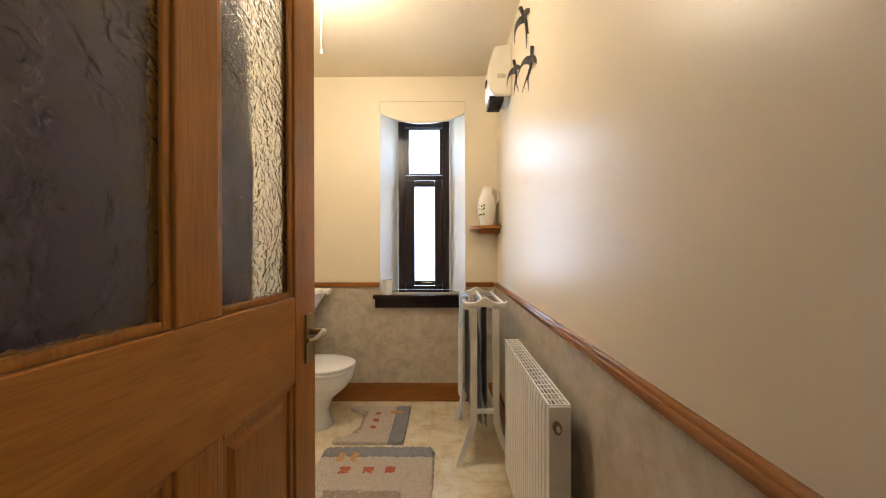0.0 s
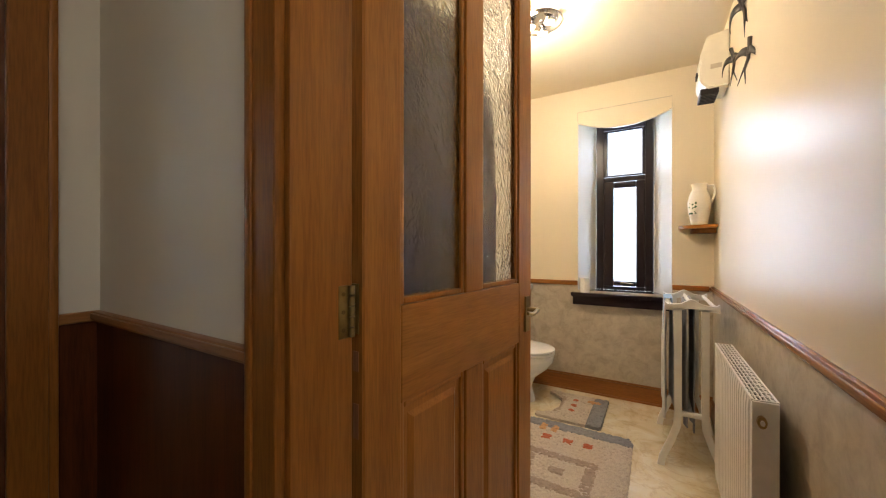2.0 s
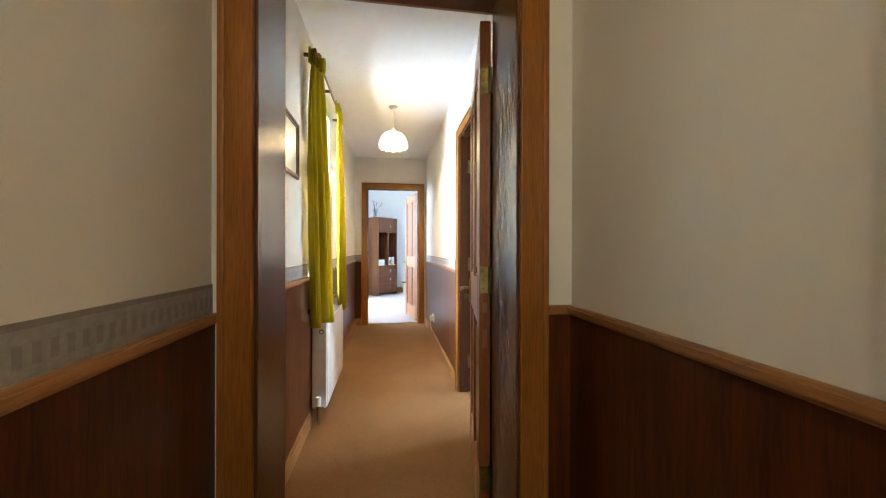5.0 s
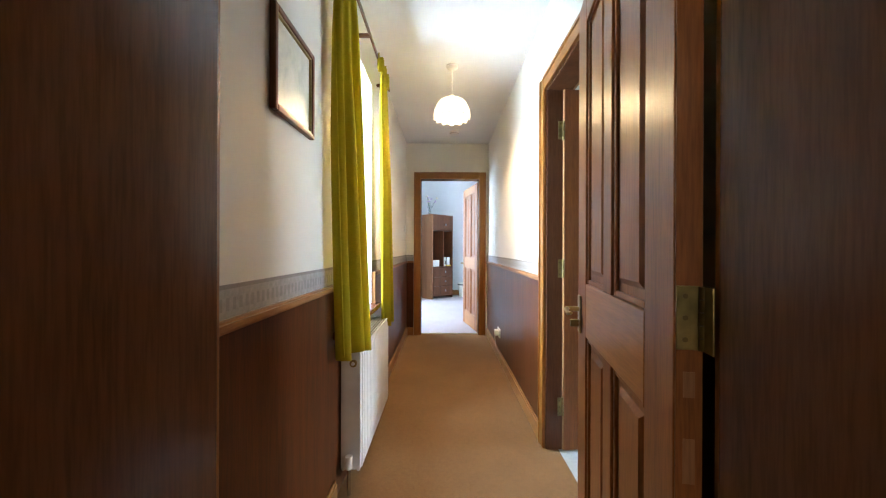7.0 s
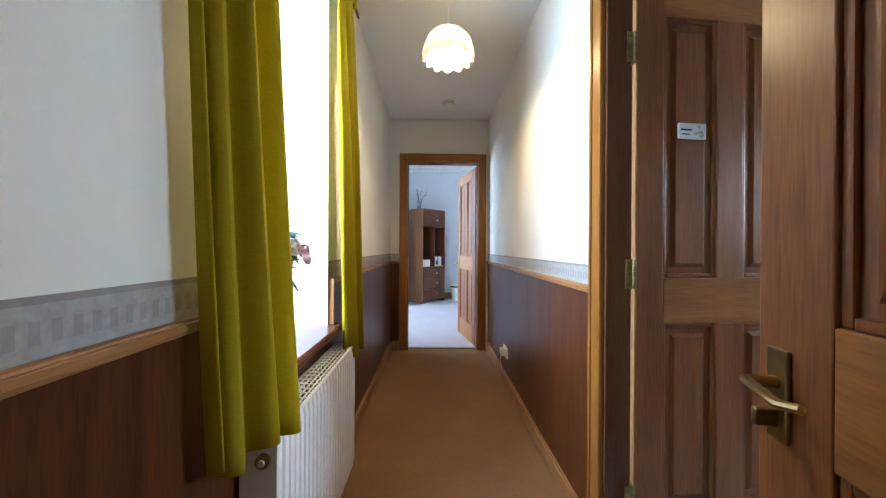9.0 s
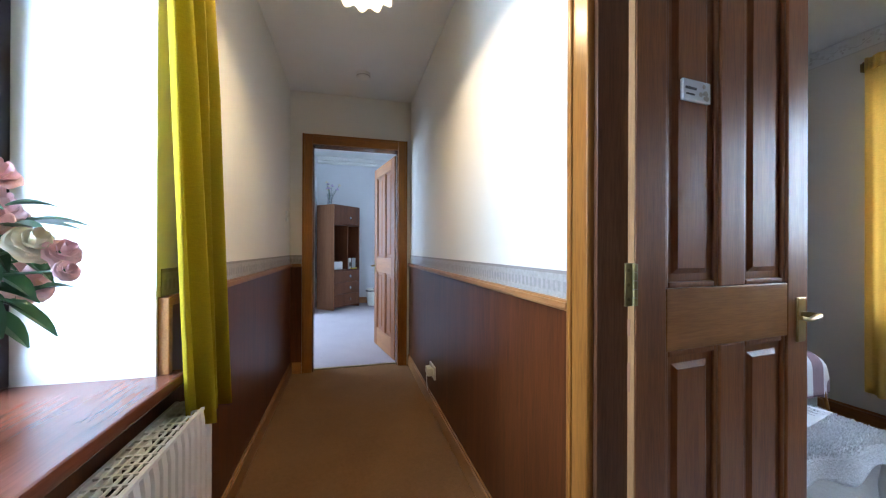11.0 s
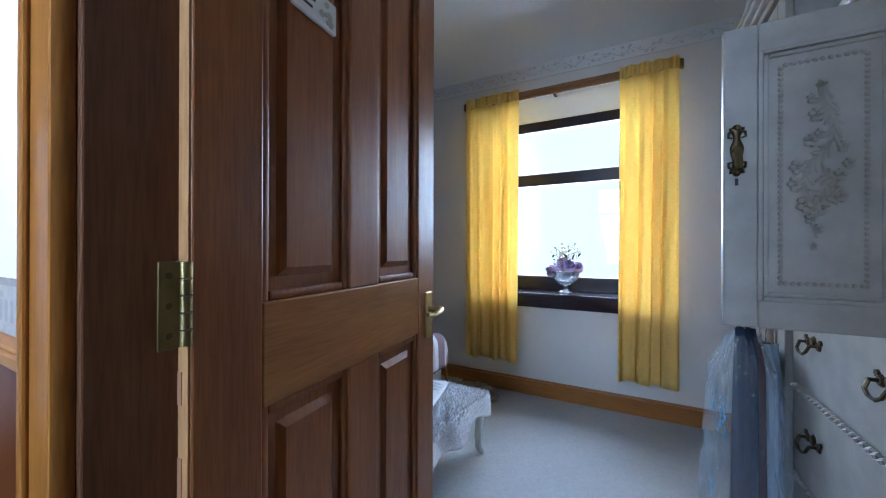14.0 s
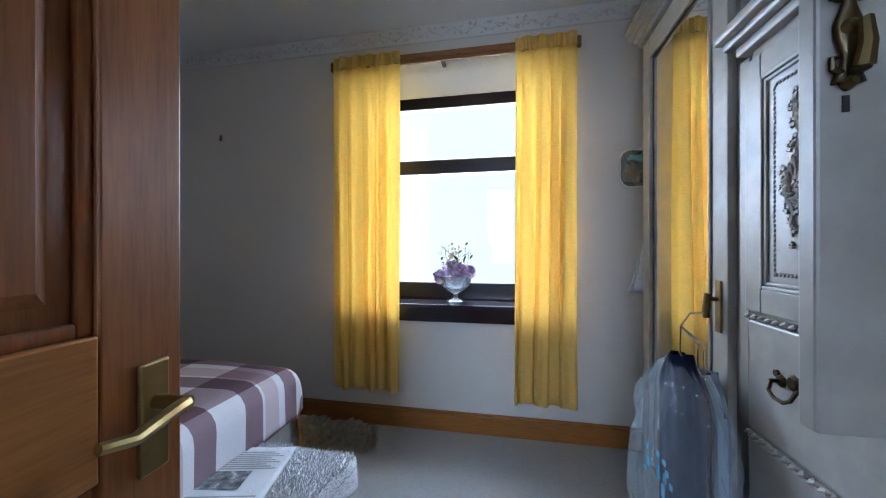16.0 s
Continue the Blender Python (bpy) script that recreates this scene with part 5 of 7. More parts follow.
for k in range(9):
    x, z = random.uniform(0.218, 0.25), random.uniform(1.482, 1.516)
    tube(b2, [(x, -0.004, z), (x, -0.0053, z)], random.uniform(0.004, 0.007), 7)
part("flower_motif", b2, M_GILT, sg, "small painted flowers")


# ---- flowers ----
def petal_rose(bm, c, r, seed, layers=4, up=Vector((0, 0, 1))):
    """A rose of cupped petals round c."""
    random.seed(seed)
    q = up.to_track_quat("Z", "Y").to_matrix()
    for L in range(layers):
        n = 4 + L
        rr = r * (0.32 + 0.68 * L / (layers - 1))
        for k in range(n):
            a0 = 2 * math.pi * (k + 0.37 * L) / n + random.uniform(-0.15, 0.15)
            wide = math.pi / n * 1.45
            t = L / (layers - 1)
            tilt, curl = random.uniform(-0.10, 0.10), random.uniform(0.7, 1.3)

            def f(u, v):
                a = a0 + (u - 0.5) * 2 * wide * math.sin(math.pi * (0.18 + 0.62 * v))
                rad = rr * (0.22 + 0.78 * math.sin(v * math.pi * 0.5))
                rise = r * (1.05 - 0.72 * t + tilt)
                z = rise * v ** 1.3 - r * 0.45 - 0.30 * r * t * curl * max(0.0, v - 0.6) / 0.4 - 0.12 * r * (2 * u - 1) ** 2 * v + 0.03 * r * math.sin(9 * u + 3 * L)
                return Vector(c) + q @ Vector((rad * math.cos(a), rad * math.sin(a), z))
            grid_sheet(bm, 6, 6, f)


def leaf(bm, base, tip, width, droop=0.0):
    base, tip = Vector(base), Vector(tip)
    d = tip - base
    side = d.cross(Vector((0.2, 0.1, 1))).normalized()
    nrm = side.cross(d).normalized()

    def f(u, v):
        w = width * math.sin(math.pi * min(1, v * 0.93 + 0.05)) ** 0.8
        return base + d * v + side * (w * (u - 0.5)) + nrm * (abs(u - 0.5) * w * 0.5) + Vector((0, 0, -droop * v * v))
    grid_sheet(bm, 4, 6, f)


vb = Vector((-3.065, -1.20, 0.751))
vs_ = thing("china_vase", pose(*vb), "cream painted china vase of artificial roses on the sill", "vase")
part("body", lathe(bmesh.new(), [(0.001, 0.0), (0.046, 0.0), (0.048, 0.008), (0.026, 0.03), (0.034, 0.06), (0.058, 0.11), (0.060, 0.145), (0.045, 0.18), (0.026, 0.20), (0.030, 0.225), (0.038, 0.232), (0.032, 0.232), (0.020, 0.20), (0.001, 0.19)], n=28), M_SHADEGLASS, vs_)
b2 = bmesh.new()
random.seed(12)
for k in range(34):
    a, z = random.uniform(0, 6.28), random.uniform(0.085, 0.165)
    r = 0.0605 - 9.0 * (z - 0.13) ** 2
    tube(b2, [((r - 0.008) * math.cos(a), (r - 0.008) * math.sin(a), z), ((r + 0.0008) * math.cos(a), (r + 0.0008) * math.sin(a), z)], random.uniform(0.003, 0.007), 6)
tagged(part("painted_sprigs", b2, M_GILT, vs_, "faded painted sprigs"), kind="stuff")
bunch = thing("artificial_roses", pose(*(vb + Vector((0, 0, 0.225)))), "pink and cream artificial roses with green leaves", "flowers")
random.seed(21)
side_, back_ = Vector((0.167, 0.986, 0)), Vector((-0.986, 0.167, 0))
spots = [(-0.01, 0.285, 0.040, 0.00, M_PINK), (0.065, 0.245, 0.028, 0.02, M_PINK), (0.085, 0.185, 0.030, -0.02, M_PINK), (0.028, 0.145, 0.058, -0.06, M_PINK), (0.128, 0.150, 0.028, 0.0, M_CREAMPETAL), (0.150, 0.138, 0.022, 0.02, M_PINK), (0.168, 0.112, 0.015, 0.0, M_PINK),
         (0.030, 0.050, 0.052, -0.075, M_CREAMPETAL), (-0.08, 0.17, 0.05, -0.03, M_PINK), (-0.07, 0.09, 0.045, -0.06, M_CREAMPETAL), (-0.10, 0.24, 0.035, 0.02, M_PINK), (-0.13, 0.13, 0.04, 0.03, M_PINK), (0.02, 0.20, 0.045, 0.07, M_PINK), (-0.04, 0.10, 0.045, 0.09, M_CREAMPETAL), (0.06, 0.10, 0.04, 0.08, M_PINK)]
heads = [(tuple(side_ * q[0] * 1.25 + back_ * q[3] + Vector((0, 0, q[1] * 1.25 - 0.06))), q[2] * 1.22, q[4]) for q in spots]
for i, (c, r, mt) in enumerate(heads):
    b2 = bmesh.new()
    petal_rose(b2, c, r, 30 + i, up=(Vector(c).normalized() * 0.6 + Vector((0.55, 0.45, 0.35))).normalized())
    o = part("rose_bloom", b2, mt, bunch)
    b2 = bmesh.new()
    cc = Vector(c)
    tube(b2, [(0, 0, -0.03), cc * 0.5 + Vector((0, 0, 0.03)), cc - cc.normalized() * r * 0.3], 0.0025, 6)
    part("stem", b2, M_LEAF, bunch)
for i in range(60):
    a = random.uniform(0, 6.28) if i % 3 else random.uniform(0.9, 2.2)
    rr, z = random.uniform(0.02, 0.11), random.uniform(-0.01, 0.20)
    b0 = Vector((rr * math.cos(a), rr * math.sin(a), z))
    ln = random.uniform(0.05, 0.085)
    t0 = b0 + Vector((ln * math.cos(a + random.uniform(-0.6, 0.6)), ln * math.sin(a + random.uniform(-0.6, 0.6)), random.uniform(-0.07, 0.03)))
    b2 = bmesh.new()
    leaf(b2, b0, t0, random.uniform(0.028, 0.042), 0.02)
    part("leaf", b2, M_LEAF, bunch)

# ---- bedroom ----
bed_border = structure("wallpaper_border_bedroom_north", slab(-5.60, -1.55, 2.517, 2.52, 2.335, BED_CEIL), M_BEDBORDER, "faded floral border paper under the ceiling", "wallpaper border")
b2 = bmesh.new()
random.seed(90)
for k in range(27):
    x = -5.50 + 0.145 * k
    tube(b2, [(x + 0.0725 * q / 4, 2.5172, 2.382 + 0.016 * math.sin(q * math.pi / 4)) for q in range(9)], 0.0022, 5)
    for q in range(7):
        xx, zz = x + random.uniform(0.0, 0.14), 2.387 + random.uniform(-0.032, 0.034)
        rr = random.uniform(0.006, 0.013)
        tube(b2, [(xx, 2.5172, zz), (xx, 2.5162, zz)], rr, 7, rr * 0.5)
    for q in range(5):
        xx, zz = x + random.uniform(0.0, 0.14), 2.387 + random.uniform(-0.03, 0.03)
        tube(b2, [(xx, 2.5165, zz), (xx + random.uniform(-0.03, 0.03), 2.516, zz + random.uniform(-0.016, 0.016))], 0.0035, 5, 0.001)
sc = part("printed_sprays", b2, plain("faded_spray_print", (0.575, 0.55, 0.545), 0.6, 0, 0.3, 0.1), bed_border, "faded grey floral sprays")
tagged(sc, "faded grey floral sprays", kind="stuff")
b2 = slab(-5.60, -1.55, 2.514, 2.5172, 2.331, 2.337)
part("border_edge", b2, plain("border_edge_print", (0.55, 0.52, 0.50), 0.6), bed_border)
structure("baseboard_bedroom_north", boxes((-5.60, -1.55, 2.502, 2.52, 0, 0.105), (-5.60, -1.55, 2.510, 2.52, 0.105, 0.12), bevel=0.004), M_BATHBASE, "red-brown timber skirting board", "baseboard")
structure("baseboard_bedroom_west", slab(-5.60, -5.582, 0.16, 2.50, 0, 0.115, 0.004), M_BASE_Y, "red-brown timber skirting board", "baseboard")
w3 = thing("window_3", pose(0, 0, 0), "wide dark timber bedroom window, white daylight beyond", "window", "", "structure")
part("window_frame", boxes((-3.62, -3.55, 2.70, 2.77, 0.76, 2.08), (-2.45, -2.38, 2.70, 2.77, 0.76, 2.08), (-3.55, -2.45, 2.70, 2.77, 0.76, 0.868), (-3.55, -2.45, 2.70, 2.77, 2.005, 2.08), (-3.55, -2.45, 2.70, 2.77, 1.577, 1.668), bevel=0.005), M_BLACKWOOD, w3)
part("top_sash", boxes((-3.552, -3.53, 2.692, 2.74, 1.665, 2.01), (-2.47, -2.448, 2.692, 2.74, 1.665, 2.01), bevel=0.003), M_BLACKWOOD, w3)
for za, zb in ((0.86, 1.585), (1.66, 2.015)):
    p = part("pane", slab(-3.56, -2.44, 2.735, 2.739, za, zb), M_PANE, w3, "clear glass pane", False)
    p.visible_shadow = False
structure("window_reveal_bedroom", boxes((-3.624, -3.616, 2.521, 2.70, 0.76, 2.236), (-2.384, -2.376, 2.521, 2.70, 0.76, 2.236)), M_REVEAL, "white painted window reveal", "window reveal")
bm = bmesh.new()
a = [bm.verts.new(q) for q in ((-3.616, 2.521, 2.242), (-3.616, 2.72, 2.07), (-3.616, 2.72, 2.25), (-3.616, 2.521, 2.25))]
c = [bm.verts.new(q) for q in ((-2.384, 2.521, 2.242), (-2.384, 2.72, 2.07), (-2.384, 2.72, 2.25), (-2.384, 2.521, 2.25))]
bridge(bm, a, c)
bm.faces.new(a)
bm.faces.new(c)
structure("window_soffit_bedroom", bm, M_REVEAL, "white sloping soffit over the bedroom window", "window reveal")
bm = slab(-3.64, -2.36, 2.465, 2.72, 0.730, 0.760, 0.004)
box(bm, -3.63, -2.37, 2.475, 2.52, 0.655, 0.731, 0.003)
structure("window_sill_bedroom", bm, M_BLACKSILL, "glossy near-black timber sill and apron", "window sill")
curtain("curtain", pose(-3.70, 2.385, 0), 0.415, 2.225, 0.265, 5, 0.030, M_YELLOW, "bright yellow pleated curtain glowing with daylight", "bedroom curtains", 0.075, 11)
curtain("curtain", pose(-2.632, 2.385, 0), 0.312, 2.225, 0.255, 4, 0.034, M_YELLOW, "bright yellow pleated curtain glowing with daylight", "bedroom curtains", 0.075, 17, 0.05, -0.015)
rl = thing("curtain_rail", pose(0, 0, 0), "slim brown curtain rail over the bedroom window", "curtain rail")
part("track", boxes((-3.72, -2.30, 2.402, 2.417, 2.182, 2.212, ), (-3.72, -2.30, 2.408, 2.417, 2.172, 2.182), (-3.72, -2.30, 2.402, 2.417, 2.156, 2.172), bevel=0.002), M_BASE_X, rl)
for x in (-3.718, -2.302):
    part("end_stop", slab(x - 0.008, x + 0.008, 2.395, 2.425, 2.155, 2.205, 0.003), M_OLDBRASS, rl)
for x in (-3.6, -3.05, -2.4):
    part("bracket", slab(x - 0.01, x + 0.01, 2.417, 2.52, 2.172, 2.192, 0.002), M_OLDBRASS, rl)
nl = thing("wall_nail", pose(-4.61, 2.52, 1.845), "small bare picture hook on the wall", "picture hook")
part("hook", boxes((-0.006, 0.006, -0.006, 0.0, -0.018, 0.018), (-0.005, 0.005, -0.014, -0.006, -0.018, -0.010)), M_OLDBRASS, nl)

# wall plate, partly behind the wardrobe
pt = thing("decorative_plate", pose(-1.985, 2.505, 1.515), "scenic painted plate hung on the wall", "plate")
bm = bmesh.new()
prev = None
for r, y in ((0.001, -0.006), (0.07, -0.006), (0.085, -0.012), (0.11, -0.018), (0.112, -0.014), (0.08, -0.002)):
    q = [bm.verts.new((r * math.cos(2 * math.pi * k / 32) * (1 - 0.10 * math.cos(8 * math.pi * k / 32)), y, r * math.sin(2 * math.pi * k / 32) * (1 - 0.10 * math.cos(8 * math.pi * k / 32)))) for k in range(32)]
    if prev:
        bridge(bm, prev, q)
    prev = q
mp_, nt, b = material("scenic_glaze", 0.2)
nt.links.new(ramp(nt, noise_node(nt, coords(nt), 16, 4, 0.6, 1.0), [(0.32, (0.05, 0.06, 0.05)), (0.48, (0.24, 0.25, 0.20)), (0.56, (0.32, 0.22, 0.14)), (0.68, (0.35, 0.46, 0.44))]), b.inputs["Base Color"])
part("plate", bm, mp_, pt)
bm = bmesh.new()
prev = None
for r, y in ((0.104, -0.0175), (0.109, -0.0195), (0.1135, -0.017), (0.113, -0.013)):
    q = [bm.verts.new((r * math.cos(2 * math.pi * k / 32) * (1 - 0.10 * math.cos(8 * math.pi * k / 32)), y, r * math.sin(2 * math.pi * k / 32) * (1 - 0.10 * math.cos(8 * math.pi * k / 32)))) for k in range(32)]
    if prev:
        bridge(bm, prev, q)
    prev = q
part("rim", bm, M_SHADEGLASS, pt, "narrow cream rim")
b2 = bmesh.new()
grid_sheet(b2, 16, 3, lambda u, v: (-0.062 + 0.11 * u, -0.0075 - 0.006 * max(0.0, v - 0.4), 0.040 + (0.014 + 0.030 * math.sin(math.pi * u)) * v + 0.008 * math.sin(7 * u)))
thicken(part("painted_sky", b2, plain("turquoise_glaze", (0.25, 0.52, 0.48), 0.2), pt, "turquoise painted sky"), 0.001)

# glass bowl of roses on the sill
M_CUT = material("cut_glass", 0.05)[0]
M_CUT.node_tree.nodes["Principled BSDF"].inputs["Transmission Weight"].default_value = 0.9
M_CUT.node_tree.nodes["Principled BSDF"].inputs["Base Color"].default_value = (0.92, 0.94, 0.96, 1)
bw = thing("cut_glass_bowl", pose(-2.995, 2.585, 0.761), "footed cut-glass bowl on the dark sill", "glass bowl")
part("bowl", lathe(bmesh.new(), [(0.001, 0.0), (0.052, 0.0), (0.052, 0.006), (0.020, 0.018), (0.012, 0.03), (0.014, 0.05), (0.045, 0.068), (0.082, 0.10), (0.096, 0.14), (0.098, 0.158), (0.090, 0.150), (0.074, 0.105), (0.036, 0.078), (0.001, 0.07)], n=36, wobble=0.025, waves=12), M_CUT, bw)
bq = thing("lilac_roses", pose(-2.995, 2.585, 0.905), "lilac artificial roses with sprigs of greenery", "flowers")
random.seed(44)
for i, (c, r) in enumerate([((-0.100, -0.04, 0.02), 0.050), ((0.030, -0.055, 0.060), 0.058), ((0.095, -0.03, 0.055), 0.046), ((-0.025, -0.03, 0.085), 0.044), ((0.01, 0.04, 0.07), 0.044), ((-0.05, 0.04, 0.05), 0.040)]):
    b2 = bmesh.new()
    petal_rose(b2, c, r, 60 + i, up=(Vector(c) + Vector((0, -0.10, 0.04))).normalized())
    part("rose_bloom", b2, M_LILAC, bq)
for i in range(64):
    a = random.uniform(0, 6.28)
    rr, z = random.uniform(0.0, 0.09), random.uniform(-0.01, 0.12)
    b0 = Vector((rr * math.cos(a), rr * math.sin(a) * 0.7, z))
    t0 = b0 + Vector((random.uniform(-0.035, 0.035), random.uniform(-0.03, 0.03), random.uniform(-0.01, 0.06)))
    b2 = bmesh.new()
    leaf(b2, b0, t0, random.uniform(0.014, 0.024), 0.005)
    part("leaf", b2, M_LEAF if i % 4 else M_CREAMPETAL, bq)
for i in range(9):
    x = -0.09 + 0.022 * i
    b2 = tube(bmesh.new(), [(x * 0.3, 0, -0.02), (x * 0.8, 0.01, 0.06), (x, 0.0, random.uniform(0.15, 0.21))], 0.0015, 5)
    part("sprig", b2, M_LEAF, bq)
    top = 0.11 + 0.010 * (i % 4)
    for j in range(3):
        b2 = bmesh.new()
        z = top + 0.03 * j
        leaf(b2, (x, 0, z), (x + random.uniform(-0.035, 0.035), random.uniform(-0.03, 0.03), z + 0.025), 0.018, 0.004)
        part("leaf", b2, M_LEAF if (i + j) % 3 == 0 else M_CREAMPETAL, bq)

# ---- wardrobe with mirror ----
WX = -2.10
wd = thing("mirror_wardrobe", pose(WX, 1.45, 0), "tall aged-white wardrobe with a long mirrored door", "wardrobe")
W, HW, DP = 0.66, 1.96, 0.53
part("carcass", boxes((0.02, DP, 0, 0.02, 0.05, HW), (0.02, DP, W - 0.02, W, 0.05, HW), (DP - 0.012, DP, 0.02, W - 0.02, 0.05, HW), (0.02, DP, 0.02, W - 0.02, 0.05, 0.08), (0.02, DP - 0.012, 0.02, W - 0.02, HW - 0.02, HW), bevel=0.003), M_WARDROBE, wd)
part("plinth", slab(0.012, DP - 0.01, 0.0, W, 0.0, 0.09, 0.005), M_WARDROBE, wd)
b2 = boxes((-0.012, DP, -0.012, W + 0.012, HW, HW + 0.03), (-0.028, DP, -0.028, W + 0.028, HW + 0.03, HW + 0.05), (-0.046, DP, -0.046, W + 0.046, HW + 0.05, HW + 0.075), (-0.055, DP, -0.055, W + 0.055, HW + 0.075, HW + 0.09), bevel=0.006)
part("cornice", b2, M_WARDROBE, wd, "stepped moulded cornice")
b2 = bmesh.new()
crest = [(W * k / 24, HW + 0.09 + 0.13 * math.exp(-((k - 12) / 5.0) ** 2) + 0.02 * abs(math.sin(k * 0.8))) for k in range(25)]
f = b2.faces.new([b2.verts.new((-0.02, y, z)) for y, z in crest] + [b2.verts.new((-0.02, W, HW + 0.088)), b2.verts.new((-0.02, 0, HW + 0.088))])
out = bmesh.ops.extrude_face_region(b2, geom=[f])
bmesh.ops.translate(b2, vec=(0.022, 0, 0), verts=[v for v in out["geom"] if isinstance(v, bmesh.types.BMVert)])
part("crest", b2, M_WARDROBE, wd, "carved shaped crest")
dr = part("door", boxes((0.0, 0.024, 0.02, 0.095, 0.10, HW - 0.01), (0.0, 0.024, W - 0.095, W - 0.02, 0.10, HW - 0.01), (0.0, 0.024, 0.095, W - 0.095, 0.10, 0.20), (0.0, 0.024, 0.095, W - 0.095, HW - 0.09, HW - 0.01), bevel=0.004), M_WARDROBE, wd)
part("mirror", slab(0.010, 0.016, 0.09, W - 0.09, 0.195, HW - 0.085), M_MIRROR, dr, "tall silvered mirror", False)
b2 = bmesh.new()
for rows in (((-0.006, 0.006, 0.095, 0.107, 0.20, HW - 0.09)), ((-0.006, 0.006, W - 0.107, W - 0.095, 0.20, HW - 0.09)), ((-0.006, 0.006, 0.107, W - 0.107, 0.20, 0.212)), ((-0.006, 0.006, 0.107, W - 0.107, HW - 0.102, HW - 0.09))):
    box(b2, *rows, 0.003)
part("mirror_bead", b2, M_WARDROBE, dr)
b2 = boxes((-0.006, 0.0, 0.042, 0.070, 0.86, 1.0), bevel=0.003)
tube(b2, [(-0.004, 0.056, 0.95), (-0.030, 0.056, 0.95)], 0.006, 8)
tube(b2, [(-0.028, 0.056, 0.965), (-0.034, 0.056, 0.92), (-0.032, 0.056, 0.90)], 0.009, 10)
part("door_handle", b2, M_OLDBRASS, dr, "tarnished brass drop handle")

# cupboard over drawers, its near door standing open
cu = thing("linen_cupboard", pose(WX, 0.77, 0), "aged-white cupboard over drawers, one carved door open", "cupboard")
CW, CH = 0.64, 1.55
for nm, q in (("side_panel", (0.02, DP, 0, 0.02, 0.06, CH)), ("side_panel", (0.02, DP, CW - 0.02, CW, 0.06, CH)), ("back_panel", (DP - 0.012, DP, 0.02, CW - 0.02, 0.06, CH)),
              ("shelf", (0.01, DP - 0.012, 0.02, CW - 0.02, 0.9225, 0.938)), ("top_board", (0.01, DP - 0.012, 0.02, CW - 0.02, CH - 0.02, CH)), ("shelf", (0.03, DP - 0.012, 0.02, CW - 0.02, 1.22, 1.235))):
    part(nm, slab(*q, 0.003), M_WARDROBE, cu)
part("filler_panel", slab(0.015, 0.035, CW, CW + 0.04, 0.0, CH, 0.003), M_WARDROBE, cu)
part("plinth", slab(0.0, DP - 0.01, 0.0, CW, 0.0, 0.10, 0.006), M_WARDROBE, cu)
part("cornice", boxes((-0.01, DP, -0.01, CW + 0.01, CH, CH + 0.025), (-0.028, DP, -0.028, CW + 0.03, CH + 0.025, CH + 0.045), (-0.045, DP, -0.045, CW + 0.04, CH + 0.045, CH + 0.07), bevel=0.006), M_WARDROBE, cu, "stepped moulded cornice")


def scroll_relief(bm, x, yc, zc, s, axis):
    """Carved flower-and-scroll spray; axis 0: in the yz plane, 1: in the xz plane."""
    def at(u, w, d):
        return (x - d, yc + u * s * 0.68, zc + w * s) if axis == 0 else (yc + u * s * 0.68, x - d, zc + w * s)
    stem = [(0.00, 0.34), (-0.02, 0.24), (-0.06, 0.16), (-0.05, 0.08), (0.02, 0.02), (0.08, -0.05), (0.09, -0.13), (0.03, -0.19), (-0.04, -0.17), (-0.06, -0.10), (0.0, -0.07)]
    tube(bm, [at(u, w, 0.0) for u, w in stem], 0.020 * s, 6, 0.012 * s)
    for i, ((u0, w0), (u1, w1)) in enumerate(zip(stem, stem[1:])):
        for h in (0.2, 0.7):
            u, w = u0 + (u1 - u0) * h, w0 + (w1 - w0) * h
            a = math.atan2(w1 - w0, u1 - u0)
            for sg in (-1, 1):
                pts = [at(u + q * math.cos(a + sg * (0.5 + 5 * q)), w + q * math.sin(a + sg * (0.5 + 5 * q)), 0.003 * (1 - q * 9)) for q in (0.0, 0.02, 0.04, 0.06)]
                tube(bm, pts, 0.017 * s, 6, 0.006 * s)
    tube(bm, [at(u, w, 0.002) for u, w in ((0.04, -0.17), (0.02, -0.24), (0.05, -0.30), (0.03, -0.36))], 0.014 * s, 6, 0.006 * s)
    random.seed(77)
    for u, w, r in ((0.0, 0.36, 0.030), (-0.05, 0.24, 0.035), (0.03, 0.22, 0.04), (0.05, 0.30, 0.03), (0.06, 0.10, 0.035), (0.01, 0.13, 0.03), (-0.10, 0.06, 0.03), (-0.13, -0.02, 0.03), (-0.09, -0.07, 0.035), (0.13, -0.02, 0.04), (0.14, -0.10, 0.04), (0.09, -0.20, 0.045),
                    (0.0, -0.22, 0.04), (-0.09, -0.17, 0.035), (0.06, -0.27, 0.03), (0.02, -0.32, 0.028), (0.04, -0.40, 0.022)):
        for k in range(5):
            a = 2 * math.pi * k / 5 + u * 9
            uu, ww = u + r * 0.6 * math.cos(a), w + r * 0.6 * math.sin(a)
            tube(bm, [at(uu, ww, -0.001), at(uu, ww, 0.005), at(uu, ww, 0.005)], r * s * 0.40, 6, r * s * 0.16)
        tube(bm, [at(u, w, 0), at(u, w, 0.007)], r * s * 0.25, 6, r * s * 0.12)


